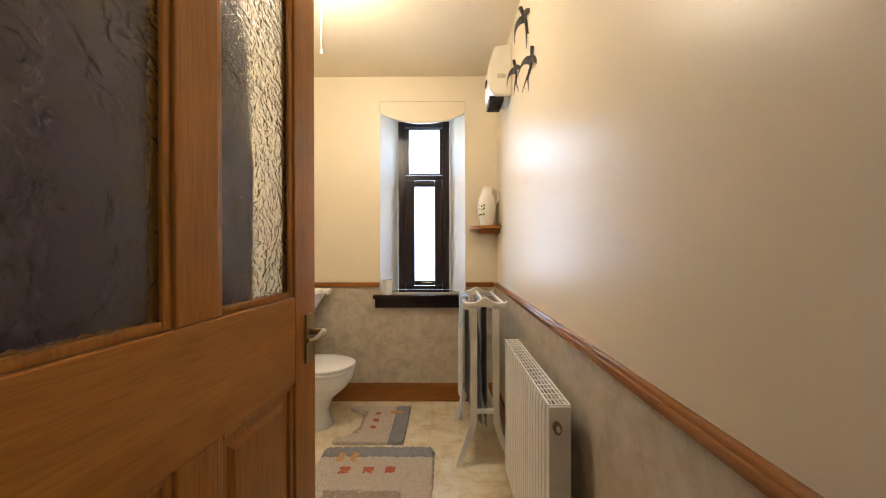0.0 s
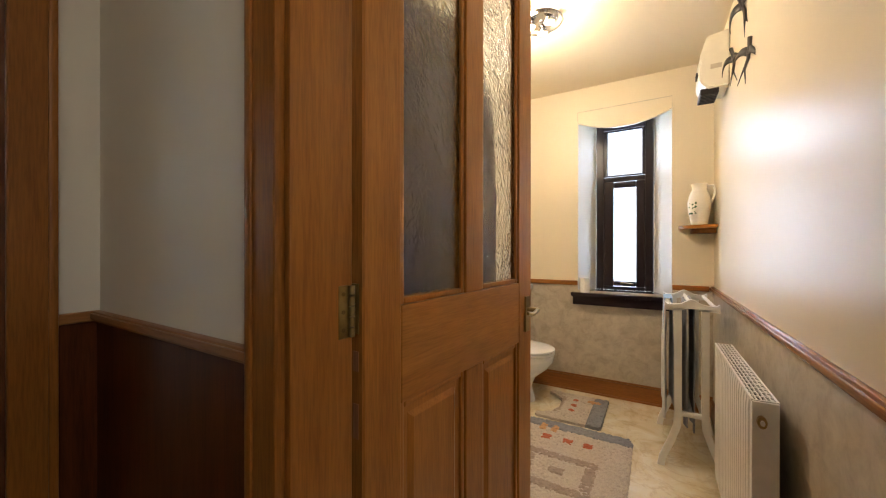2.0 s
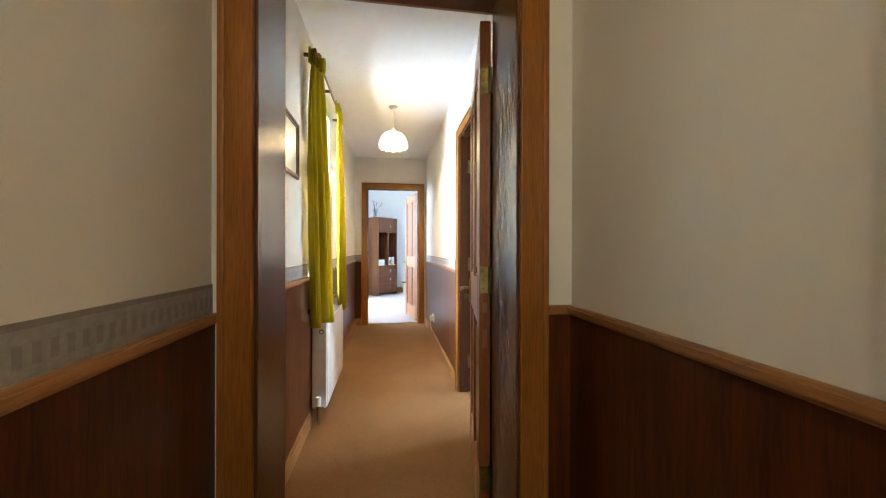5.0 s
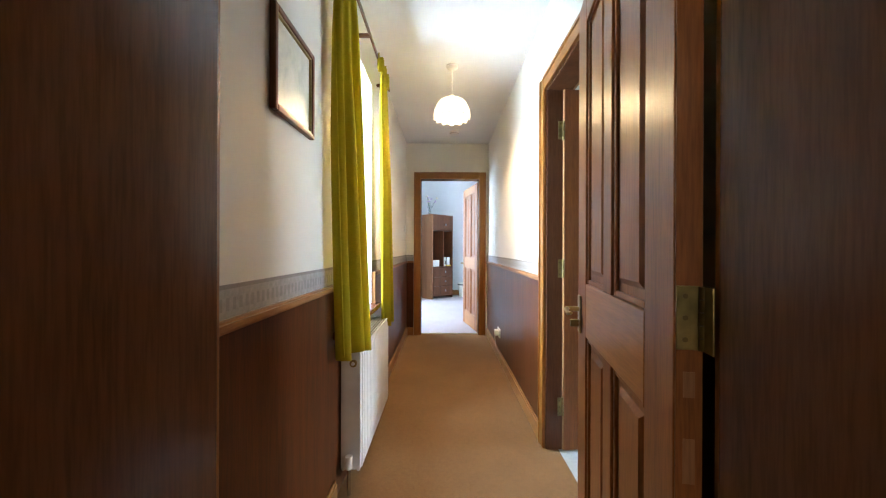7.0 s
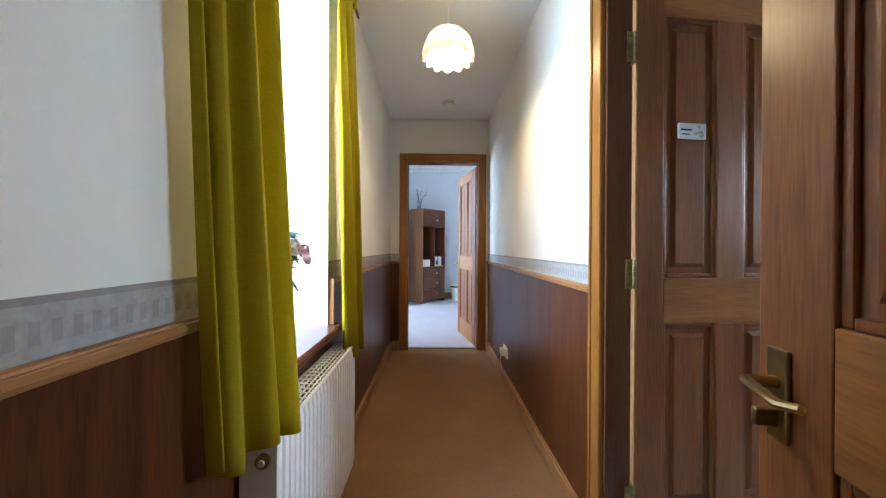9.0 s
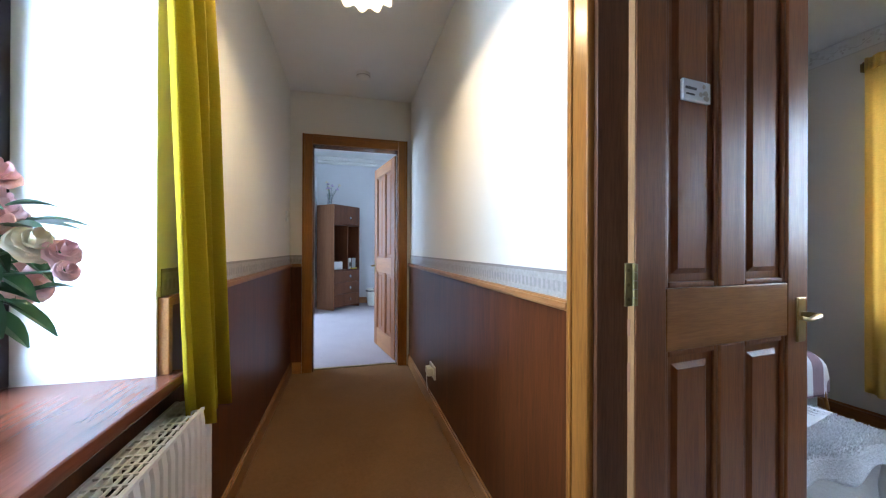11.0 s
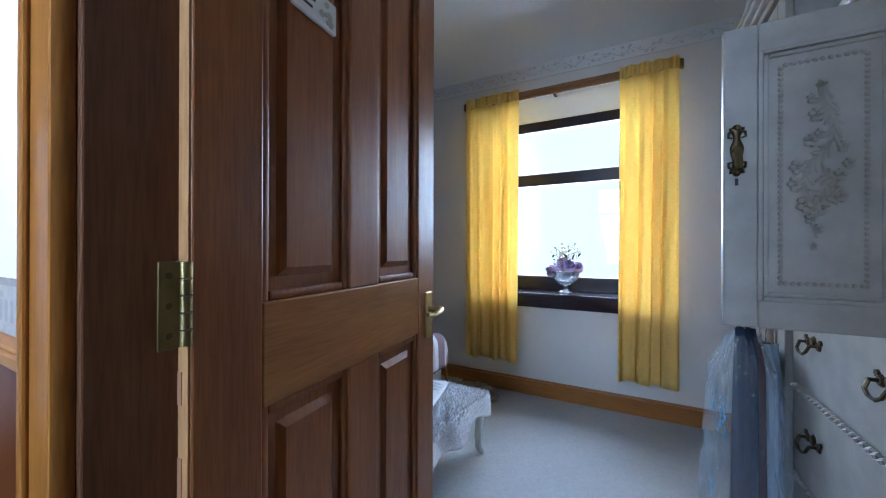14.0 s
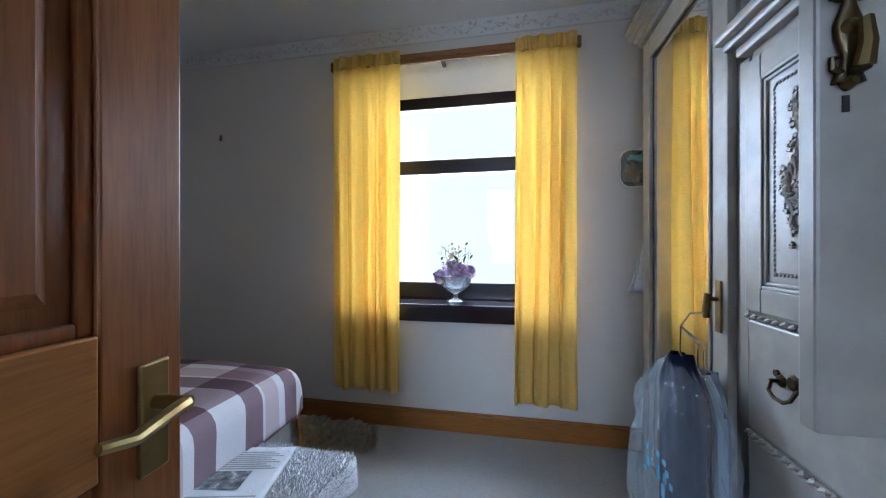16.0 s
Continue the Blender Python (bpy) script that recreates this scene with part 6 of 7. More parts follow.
def carved_door(parent, m, w, z0, z1):
    """Leaf in the yz plane of m: x = 0 is its front, facing -x."""
    d = part("door", slab(0.006, 0.018, 0.05, w - 0.05, z0 + 0.05, z1 - 0.05, 0.003), M_WARDROBE, parent)
    d.matrix_basis = m
    for nm, y0, y1, za, zb in (("stile", 0.0, 0.055, z0, z1), ("stile", w - 0.055, w, z0, z1), ("rail", 0.0555, w - 0.0555, z0, z0 + 0.055), ("rail", 0.0555, w - 0.0555, z1 - 0.055, z1)):
        part(nm, slab(0.0, 0.022, y0, y1, za, zb, 0.003), M_WARDROBE, d)
    b2 = bmesh.new()
    for k, (ins, h) in enumerate(((0.055, -0.003), (0.064, 0.001))):
        t = 0.008
        for r4 in ((ins, ins + t, z0 + ins, z1 - ins), (w - ins - t, w - ins, z0 + ins, z1 - ins), (ins + t, w - ins - t, z0 + ins, z0 + ins + t), (ins + t, w - ins - t, z1 - ins - t, z1 - ins)):
            box(b2, h, 0.012, *r4, 0.002)
    part("panel_moulding", b2, M_WARDROBE, d)
    b2 = bmesh.new()
    ins = 0.090
    for k in range(int((z1 - z0 - 2 * ins) / 0.0105) + 1):
        z = z0 + ins + 0.0105 * k
        for y in (ins, w - ins):
            tube(b2, [(0.006, y, z), (0.0035, y, z)], 0.0048, 6, 0.003)
    for k in range(int((w - 2 * ins) / 0.0105)):
        for z in (z0 + ins, z1 - ins):
            tube(b2, [(0.006, ins + 0.0105 * (k + 0.5), z), (0.0035, ins + 0.0105 * (k + 0.5), z)], 0.0048, 6, 0.003)
    tagged(part("carved_border", b2, M_RELIEF, d, "low carved border in slightly darker paint"), kind="stuff")
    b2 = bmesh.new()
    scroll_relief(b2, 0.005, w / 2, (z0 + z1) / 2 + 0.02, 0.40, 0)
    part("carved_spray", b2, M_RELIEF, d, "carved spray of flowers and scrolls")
    return d


# closed far door, and the near one swung out square to the front
carved_door(cu, pose(0.0, CW / 2 + 0.002, 0), CW / 2 - 0.012, 0.940, 1.525)
od = carved_door(cu, pose(0.020, 0.027, 0, 0, 0, 90), 0.298, 0.920, 1.525)
b2 = bmesh.new()
grid_sheet(b2, 6, 32, lambda u, v: (-0.003 - 0.003 * math.sin(math.pi * u), 0.277 + (u - 0.5) * 0.024 * (0.55 + 0.28 * math.cos(4 * math.pi * v) + 0.17 * abs(math.cos(9 * v))), 1.322 - 0.092 * v))
hp = thicken(part("handle_plate", b2, M_DARKBRASS, od, "ornate tarnished brass plate"), 0.004)
for dz, rr in ((0.0, 0.0075), (-0.045, 0.0095), (-0.092, 0.0065)):
    part("boss", tube(bmesh.new(), [(-0.003, 0.277, 1.322 + dz), (-0.009, 0.277, 1.322 + dz), (-0.011, 0.277, 1.322 + dz)], rr, 10, rr * 0.45), M_OLDBRASS, hp)
for sg in (-1, 1):
    for z0, up in ((1.316, -1), (1.238, 1)):
        part("scroll", tube(bmesh.new(), [(-0.004, 0.277 + sg * 0.004, z0), (-0.006, 0.277 + sg * 0.013, z0 + up * 0.004), (-0.006, 0.277 + sg * 0.014, z0 + up * 0.013), (-0.005, 0.277 + sg * 0.007, z0 + up * 0.015)], 0.0032, 7, 0.0018), M_DARKBRASS, hp)
part("drop_handle", tube(bmesh.new(), [(-0.010, 0.277, 1.277), (-0.020, 0.277, 1.275), (-0.022, 0.277, 1.255), (-0.018, 0.277, 1.238)], 0.0038, 8, 0.0075), M_OLDBRASS, hp, "small brass drop handle")
part("keyhole", slab(-0.0015, 0.0005, 0.274, 0.279, 1.206, 1.220), M_BLACK, od)


def bail_pull(parent, y, z):
    b2 = bmesh.new()
    for sgn in (-1, 1):
        tube(b2, [(0.0, y + sgn * 0.034, z), (-0.006, y + sgn * 0.034, z)], 0.014, 8, 0.010)
        tube(b2, [(-0.005, y + sgn * 0.034, z), (-0.022, y + sgn * 0.034, z)], 0.0045, 6)
        tube(b2, [(0.0, y + sgn * 0.046, z + 0.012), (-0.005, y + sgn * 0.046, z + 0.012)], 0.008, 6)
    tube(b2, [(-0.0, y, z + 0.006), (-0.007, y, z + 0.006)], 0.018, 8, 0.012)
    part("bail_handle", b2, M_DARKBRASS, parent, "tarnished ornate brass pull")
    b2 = tube(bmesh.new(), [(-0.020, y - 0.034, z), (-0.027, y - 0.030, z - 0.018), (-0.028, y - 0.012, z - 0.028), (-0.028, y + 0.012, z - 0.028), (-0.027, y + 0.030, z - 0.018), (-0.020, y + 0.034, z)], 0.0042, 6)
    part("bail", b2, M_DARKBRASS, parent)


for k in range(3):
    z0, z1 = 0.115 + 0.275 * k, 0.115 + 0.275 * k + 0.255
    d = part("drawer", slab(0.0, 0.022, 0.022, CW - 0.022, z0, z1, 0.005), M_WARDROBE, cu)
    bail_pull(d, 0.125, (z0 + z1) / 2 + 0.02)
    bail_pull(d, CW - 0.165, (z0 + z1) / 2 + 0.02)
    b2 = bmesh.new()
    n = 26
    for j in range(n):
        y = 0.03 + (CW - 0.06) * j / (n - 1)
        tube(b2, [(0.004, y - 0.009, z1 + 0.010), (-0.004, y - 0.004, z1 + 0.012), (-0.005, y + 0.004, z1 + 0.008), (0.004, y + 0.009, z1 + 0.010)], 0.0062, 6)
    tagged(part("rope_bead", b2, M_WARDROBE, cu, "twisted rope bead between drawers"), kind="stuff")
    part("drawer_rail", slab(0.006, 0.03, 0.02, CW - 0.02, z1 + 0.0005, z1 + 0.0195), M_WARDROBE, cu)

# garments in a dry-cleaner's bag, hung from the wardrobe handle
M_FILM, nt, b = material("clear_polythene", 0.07, 0, 1.0)
b.inputs["Base Color"].default_value = (0.80, 0.88, 0.95, 1)
tr = nt.nodes.new("ShaderNodeBsdfTransparent")
mx = nt.nodes.new("ShaderNodeMixShader")
mx.inputs[0].default_value = 0.15
nt.links.new(tr.outputs[0], mx.inputs[1])
nt.links.new(b.outputs[0], mx.inputs[2])
nt.links.new(mx.outputs[0], nt.nodes["Material Output"].inputs[0])
bump(nt, b, noise_node(nt, coords(nt, (1, 1, 0.35)), 26, 5, 0.6, 2.0), 0.9, 0.02)
M_NAVY = cloth("navy_wool", (0.012, 0.018, 0.05), (0.01, 0.01, 0.03), 0.02)
M_MAROON = cloth("maroon_wool", (0.06, 0.012, 0.025), (0.03, 0.01, 0.01), 0.02)
M_PALEBLUE = cloth("pale_blue_cotton", (0.40, 0.50, 0.62), (0.3, 0.35, 0.4), 0.05)
M_CYAN = plain("cyan_print", (0.10, 0.40, 0.62), 0.4)
HX, HY, HZ = WX - 0.085, 1.500, 0.775


def garment(nm, dx, mat, length, wy, label, seed, z_top=0.0):
    random.seed(seed)
    p = [random.uniform(0, 6) for _ in range(3)]
    o = thing(nm, pose(HX + dx, HY, HZ), label, "garment", "garments on the wardrobe")
    b2 = bmesh.new()

    def f(u, v):
        a = 2 * math.pi * u
        s = v * length
        wide = wy * (0.25 + 0.75 * min(1, s / 0.10) ** 0.6) * (1 + 0.12 * s)
        thick = 0.022 + 0.014 * math.sin(3 * a + p[0] + s * 3) * 0.5
        return (thick * math.cos(a) + 0.006 * math.sin(7 * a + p[1]), wide * math.sin(a) + 0.004 * math.sin(9 * a + p[2]), z_top - s - 0.02)
    grid_sheet(b2, 36, 20, f)
    part("cloth", b2, mat, o)
    b3 = tube(bmesh.new(), [(0, -wy * 0.9, -0.10 + z_top), (0, 0, -0.015 + z_top), (0, wy * 0.9, -0.10 + z_top)], 0.004, 6)
    tube(b3, [(0, 0, -0.015 + z_top), (0, 0, 0.05), (-0.012 - dx, 0.0, 0.10), (0.010 - dx, 0.0, 0.135), (0.050 - dx, 0.004, 0.138)], 0.0025, 6)
    part("wire_hanger", b3, M_CHROME, o, "bent wire coat hanger")
    return o


garment("navy_jacket", -0.014, M_NAVY, 0.72, 0.112, "navy wool garment on a wire hanger", 5, 0.045)
garment("maroon_garment", 0.03, M_MAROON, 0.68, 0.09, "maroon garment on a wire hanger", 6)
garment("pale_blue_shirt", 0.045, M_PALEBLUE, 0.66, 0.115, "pale blue shirt on a wire hanger", 7)


def bag(u, v):
    a = 2 * math.pi * u
    s = v * 0.82
    wide = 0.045 + 0.110 * min(1, s / 0.12) ** 0.6 + 0.09 * s
    thick = 0.035 + 0.040 * min(1, s / 0.12) + 0.08 * s
    w = 0.010 * math.sin(5 * a + 4 * s) + 0.007 * math.sin(11 * a + 9 * s) + 0.004 * math.sin(23 * a - 14 * s)
    k = noise.noise(Vector((9 * math.cos(a), 9 * math.sin(a), 5 * s))) * 0.022 + abs(noise.noise(Vector((4 * math.cos(a) + 7, 4 * math.sin(a), 9 * s)))) * 0.03 - 0.008
    w += k * min(1, s / 0.08)
    return ((thick + w) * math.cos(a) - 0.012, (wide + w) * math.sin(a), 0.005 - s)


pb = thing("polythene_garment_bag", pose(HX, HY, HZ), "crumpled clear polythene bag over hung garments", "garment bag")
b2 = bmesh.new()
grid_sheet(b2, 110, 80, bag)
part("film", b2, M_FILM, pb)
b2 = bmesh.new()
for z, h in ((-0.20, 0.012), (-0.235, 0.022), (-0.26, 0.008), (-0.52, 0.05)):
    for k in range(5 if h < 0.03 else 1):
        u = 0.545 + 0.022 * k
        x, y, zz = bag(u, -z / 0.82)
        box(b2, x - 0.006, x - 0.003, y - 0.008, y + (0.006 if h < 0.03 else 0.03), z - h - 0.012 * k, z - 0.012 * k)
tagged(part("printed_marks", b2, M_CYAN, pb, "cyan printed marks"), "cyan printed marks", kind="stuff")

# white cloth hanging beside the wardrobe
b2 = bmesh.new()
grid_sheet(b2, 14, 20, lambda u, v: (-2.00 - (0.02 + 0.12 * v ** 1.3) * u + 0.01 * math.sin(8 * u), 2.20 + 0.015 * math.sin(7 * u + 3 * v), 1.36 - 0.47 * v - 0.01 * u))
hc = thing("hanging_cloth", pose(0, 0, 0), "white cloth hanging at the side of the wardrobe", "cloth")
thicken(part("cloth", b2, M_TOWEL, hc), 0.004)
part("hook", tube(bmesh.new(), [(-1.95, 2.112, 1.37), (-1.99, 2.20, 1.375), (-2.0, 2.205, 1.345)], 0.003, 6), M_CHROME, hc)


# ---- bed and bench ----
def plaid_material():
    m, nt, b = material("plaid_bedspread", 0.8, 0, 0.2)
    sx = nt.nodes.new("ShaderNodeSeparateXYZ")
    c = nt.nodes.new("ShaderNodeTexCoord")
    nt.links.new(c.outputs["UV"], sx.inputs[0])

    def stripe(sock, scale, off, width):
        a = nt.nodes.new("ShaderNodeMath")
        a.operation = "MULTIPLY_ADD"
        a.inputs[1].default_value, a.inputs[2].default_value = scale, off
        nt.links.new(sock, a.inputs[0])
        f = nt.nodes.new("ShaderNodeMath")
        f.operation = "FRACT"
        nt.links.new(a.outputs[0], f.inputs[0])
        g = nt.nodes.new("ShaderNodeMath")
        g.operation = "LESS_THAN"
        g.inputs[1].default_value = width
        nt.links.new(f.outputs[0], g.inputs[0])
        return g.outputs[0]
    n = noise_node(nt, coords(nt), 300, 3)
    base = ramp(nt, n, [(0.3, (0.62, 0.60, 0.63)), (0.7, (0.74, 0.72, 0.75))])
    col = mix(nt, stripe(sx.outputs[0], 2.6, 0.55, 0.36), base, (0.46, 0.36, 0.38), "MULTIPLY")
    col = mix(nt, stripe(sx.outputs[1], 4.6, 0.3, 0.40), mix(nt, stripe(sx.outputs[1], 2.3, 0.42, 0.18), col, (0.80, 0.68, 0.70), "MULTIPLY"), (0.36, 0.26, 0.29), "MULTIPLY")
    nt.links.new(col, b.inputs["Base Color"])
    bump(nt, b, n, 0.3, 0.002)
    return m


M_PLAID = plaid_material()
bed = thing("single_bed", pose(-3.62, 0.98, 0), "made-up divan bed with a brown and white plaid bedspread", "bed")
BWID, BLEN = 0.92, 1.94
part("divan_base", slab(-BLEN, -0.035, 0.03, BWID - 0.03, 0.08, 0.335, 0.02), M_VALANCE, bed)
part("mattress", slab(-BLEN, -0.025, 0.02, BWID - 0.02, 0.335, 0.50, 0.05), M_VALANCE, bed)
b2 = bmesh.new()


def spread(u, v):
    # across the foot (u) and from the head over the foot and down (v)
    y = BWID * u
    s = v * (BLEN + 0.20)
    side = min(1, min(u, 1 - u) * 9)
    top = 0.555 - 0.03 * (1 - side) ** 2 + 0.008 * math.sin(5 * u + 3 * v) + 0.005 * math.sin(17 * v + 9 * u)
    edge = BLEN - 0.07
    if s < edge:
        return (-BLEN + s, y, top)
    q = s - edge
    a = min(q / 0.11, 1) * math.pi / 2
    x = -0.07 + 0.075 * math.sin(a)
    z = top - 0.07 * (1 - math.cos(a)) - max(0, q - 0.11)
    return (x + 0.008 * math.sin(9 * u) * min(1, q * 4), y, z)


vs2 = grid_sheet(b2, 28, 70, spread)
# side drops
for u, sg_ in ((0, -1), (1, 1)):
    grid_sheet(b2, 8, 70, lambda p, v, u=u, sg_=sg_: (spread(u, v)[0], BWID * u + sg_ * 0.02 * math.sin(min(1, p * 3) * math.pi / 2), max(0.34, spread(u, v)[2] - 0.20 * p)))
bmesh.ops.remove_doubles(b2, verts=b2.verts, dist=0.0005)
uvl = b2.loops.layers.uv.new("UVMap")
for f in b2.faces:
    for lp in f.loops:
        co = lp.vert.co
        lp[uvl].uv = (co.x - (0.0 if co.x < -0.07 else (co.z - 0.5)), co.y + (0.0 if 0.001 < co.y < BWID - 0.001 else (0.5 - co.z) * (-1 if co.y < 0.1 else 1)))
thicken(part("bedspread", b2, M_PLAID, bed, "brown and white plaid bedspread"), 0.012)
b2 = bmesh.new()
grid_sheet(b2, 150, 3, lambda u, v: (-0.012 + 0.007 * math.sin(u * 2 * math.pi * 46), 0.03 + (BWID - 0.06) * u, 0.335 - 0.32 * v))
thicken(part("valance", b2, M_VALANCE, bed, "finely pleated cream valance"), 0.002)
part("piping", slab(-0.03, 0.006, 0.02, BWID - 0.02, 0.325, 0.345, 0.006), M_FRAME_Y, bed, "orange-brown wooden edge rail")
part("corner_post", tube(bmesh.new(), [(0.004, BWID - 0.02, 0.36), (0.018, BWID - 0.01, 0.26), (0.022, BWID - 0.008, 0.19)], 0.010, 8), M_FRAME_V, bed, "orange strap at the corner")
part("pillow", loft([(-1.62 + 1.62 - 1.6, 0.20, 0.30, 0.56), (-1.6, 0.24, 0.34, 0.60), (-1.6, 0.22, 0.32, 0.66), (-1.6, 0.10, 0.15, 0.69)]), M_PLAID, bed).location = (0, BWID / 2, 0)

# bench with fleece throw
be = thing("bedroom_bench", pose(-3.60, 0.92, 0), "low white painted bench with curved legs", "bench")
BL, BWD = 0.72, 0.36
part("seat_frame", slab(0.01, BWD - 0.01, 0.01, BL - 0.01, 0.245, 0.305, 0.008), M_STAND, be)
for x in (0.03, BWD - 0.03):
    for y in (0.03, BL - 0.03):
        sx_, sy_ = (-1 if x < 0.1 else 1), (-1 if y < 0.1 else 1)
        b2 = tube(bmesh.new(), [(x, y, 0.27), (x + sx_ * 0.012, y + sy_ * 0.012, 0.215), (x + sx_ * 0.002, y + sy_ * 0.002, 0.11), (x + sx_ * 0.004, y + sy_ * 0.004, 0.04), (x + sx_ * 0.016, y + sy_ * 0.016, 0.012), (x + sx_ * 0.018, y + sy_ * 0.018, 0.0)], 0.024, 10, 0.013)
        part("leg", b2, M_STAND, be)
th = thing("fleece_throw", pose(-3.60, 0.92, 0), "white tufted fleece throw draped over the bench", "throw")
random.seed(31)


def throw_at(u, v):
    x, y = -0.10 + (BWD + 0.20) * u, -0.10 + (BL + 0.20) * v
    dx = max(0, -x, x - BWD)
    dy = max(0, -y, y - BL)
    q = math.hypot(dx, dy)
    cx, cy = min(max(x, -0.012), BWD + 0.012), min(max(y, -0.012), BL + 0.012)
    z = 0.322 + 0.004 * math.sin(30 * x) * math.sin(26 * y)
    if q > 0:
        z -= min(q, 0.015) * 0.3 + max(0, q - 0.008) * (1.0 + 0.25 * math.sin(17 * (x + y)))
        cx += 0.12 * (x - cx) + 0.008 * math.sin(21 * y)
        cy += 0.12 * (y - cy) + 0.008 * math.sin(19 * x)
    return (cx, cy, z)


b2 = bmesh.new()
grid_sheet(b2, 60, 90, throw_at)
thicken(part("fleece", b2, M_FLEECE, th), 0.008)
b2 = bmesh.new()
for _ in range(15000):
    u, v = random.random(), random.random()
    p = Vector(throw_at(u, v))
    out = (p - Vector((BWD / 2, BL / 2, 0.10))).normalized() * 0.35 + Vector((0, 0, 0.5 if p.z > 0.315 else 0.0))
    tip = p + out * random.uniform(0.012, 0.020) + Vector((random.uniform(-0.006, 0.006), random.uniform(-0.006, 0.006), 0.003))
    a0, w = random.uniform(0, 6.28), random.uniform(0.0035, 0.006)
    ring3 = [b2.verts.new(p + Vector((w * math.cos(a0 + 2.094 * k), w * math.sin(a0 + 2.094 * k), 0.002))) for k in range(3)]
    t3 = b2.verts.new(tip)
    for k in range(3):
        b2.faces.new((ring3[k], ring3[(k + 1) % 3], t3))
me = bpy.data.meshes.new("fleece_pile")
b2.to_mesh(me)
b2.free()
me.materials.append(M_FLEECE)
pile_ob = new("fleece_pile", me)
pile_ob.parent = th
tagged(pile_ob, "short tufted white pile", kind="stuff")

# open newspaper on the throw
M_NEWS = paint("newsprint", (0.62, 0.63, 0.66), 0.7, 200, 0.05)
M_PHOTO, nt, b = material("grey_news_photo", 0.7)
nt.links.new(ramp(nt, noise_node(nt, coords(nt), 40, 4), [(0.35, (0.05, 0.05, 0.055)), (0.6, (0.20, 0.21, 0.22)), (0.72, (0.5, 0.5, 0.5))]), b.inputs["Base Color"])
M_INK = plain("grey_ink", (0.30, 0.30, 0.32), 0.7)
nw = thing("newspaper", pose(-3.630, 1.225, 0.331, 0, 0, 13), "folded newspaper with a grey photograph on the throw", "newspaper")
b2 = bmesh.new()
grid_sheet(b2, 14, 14, lambda u, v: (0.27 * u, 0.36 * v, 0.006 + 0.004 * math.sin(4 * u + 2 * v)))
thicken(part("page", b2, M_NEWS, nw), 0.006)
part("photograph", slab(0.03, 0.18, 0.115, 0.205, 0.0135, 0.0142), M_PHOTO, nw, "dark grey printed photograph")
b2 = bmesh.new()
for k in range(9):
    box(b2, 0.02, 0.25 - 0.02 * (k % 3), 0.215 + 0.012 * k, 0.220 + 0.012 * k, 0.0140, 0.0146)
for k in range(5):
    box(b2, 0.02, 0.25 - 0.03 * (k % 2), 0.03 + 0.012 * k, 0.035 + 0.012 * k, 0.0136, 0.0142)
tagged(part("print_lines", b2, M_INK, nw, "lines of grey print"), kind="stuff")

# sheepskin rug beside the bed
M_SHEEP = carpet("cream_sheepskin", (0.58, 0.51, 0.39), (0.70, 0.63, 0.50), 120)
rg = thing("sheepskin_rug", pose(-3.78, 2.22, 0.002), "shaggy cream sheepskin rug beside the bed", "rug")
random.seed(8)
b2 = bmesh.new()
for _ in range(5200):
    a, r = random.uniform(0, 6.283), math.sqrt(random.random())
    lim = 1 + 0.08 * math.sin(3 * a) + 0.05 * math.sin(7 * a + 1)
    x, y = 0.34 * r * lim * math.cos(a), 0.26 * r * lim * math.sin(a)
    w, h = 0.006, random.uniform(0.02, 0.045)
    t = random.uniform(0, 6.28)
    dx, dy = 0.03 * math.cos(t) + 0.02 * math.cos(a), 0.03 * math.sin(t) + 0.02 * math.sin(a)
    p = [b2.verts.new((x + w * math.cos(t + 1.57), y + w * math.sin(t + 1.57), 0.0)), b2.verts.new((x - w * math.cos(t + 1.57), y - w * math.sin(t + 1.57), 0.0))]
    q = b2.verts.new((x + dx * 0.5, y + dy * 0.5, h * 0.8))
    e = b2.verts.new((x + dx, y + dy, h * 0.7))
    b2.faces.new((p[0], p[1], q))
    b2.faces.new((p[0], q, e))
tagged(part("long_pile", b2, M_SHEEP, rg, smooth=False), kind="stuff")
b2 = capped_lathe([(0.27, 0.0), (0.25, 0.012), (0.10, 0.016)], n=32)
part("hide", b2, M_SHEEP, rg)

# ---- far room ----
structure("wall_lounge_pier", slab(-9.70, -8.55, -3.2, -1.14, 0, 2.49), M_LOUNGEPAPER, "pale papered projecting wall pier", "wall")
structure("picture_rail_lounge_pier", slab(-8.56, -8.52, -3.2, -1.12, 2.45, 2.49, 0.005), M_REVEAL, "narrow white rail along the pier's top", "trim")
structure("baseboard_lounge_pier", slab(-8.55, -8.532, -3.2, -1.14, 0, 0.12, 0.004), M_BASE_Y, "orange-brown skirting board", "baseboard")
structure("baseboard_lounge_west", slab(-9.70, -9.682, -1.14, 1.4, 0, 0.12, 0.004), M_BASE_Y, "orange-brown skirting board", "baseboard")
structure("cornice_lounge", boxes((-9.70, -9.64, -1.14, 1.4, 2.82, 2.90), (-9.70, -9.66, -1.14, 1.4, 2.76, 2.82), bevel=0.01), M_CEIL, "white plaster cornice", "trim")
# assumed window, out of view, made for the far room's daylight
wl = thing("added_lounge_window", pose(0, 0, 0), "wide dark-framed window, unseen, added to light the far room", "window", "", "structure")
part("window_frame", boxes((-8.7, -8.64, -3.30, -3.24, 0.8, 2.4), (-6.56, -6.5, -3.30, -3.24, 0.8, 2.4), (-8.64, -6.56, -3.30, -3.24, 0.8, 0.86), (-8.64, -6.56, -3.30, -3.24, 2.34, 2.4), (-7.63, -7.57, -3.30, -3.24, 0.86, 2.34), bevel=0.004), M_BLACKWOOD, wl)
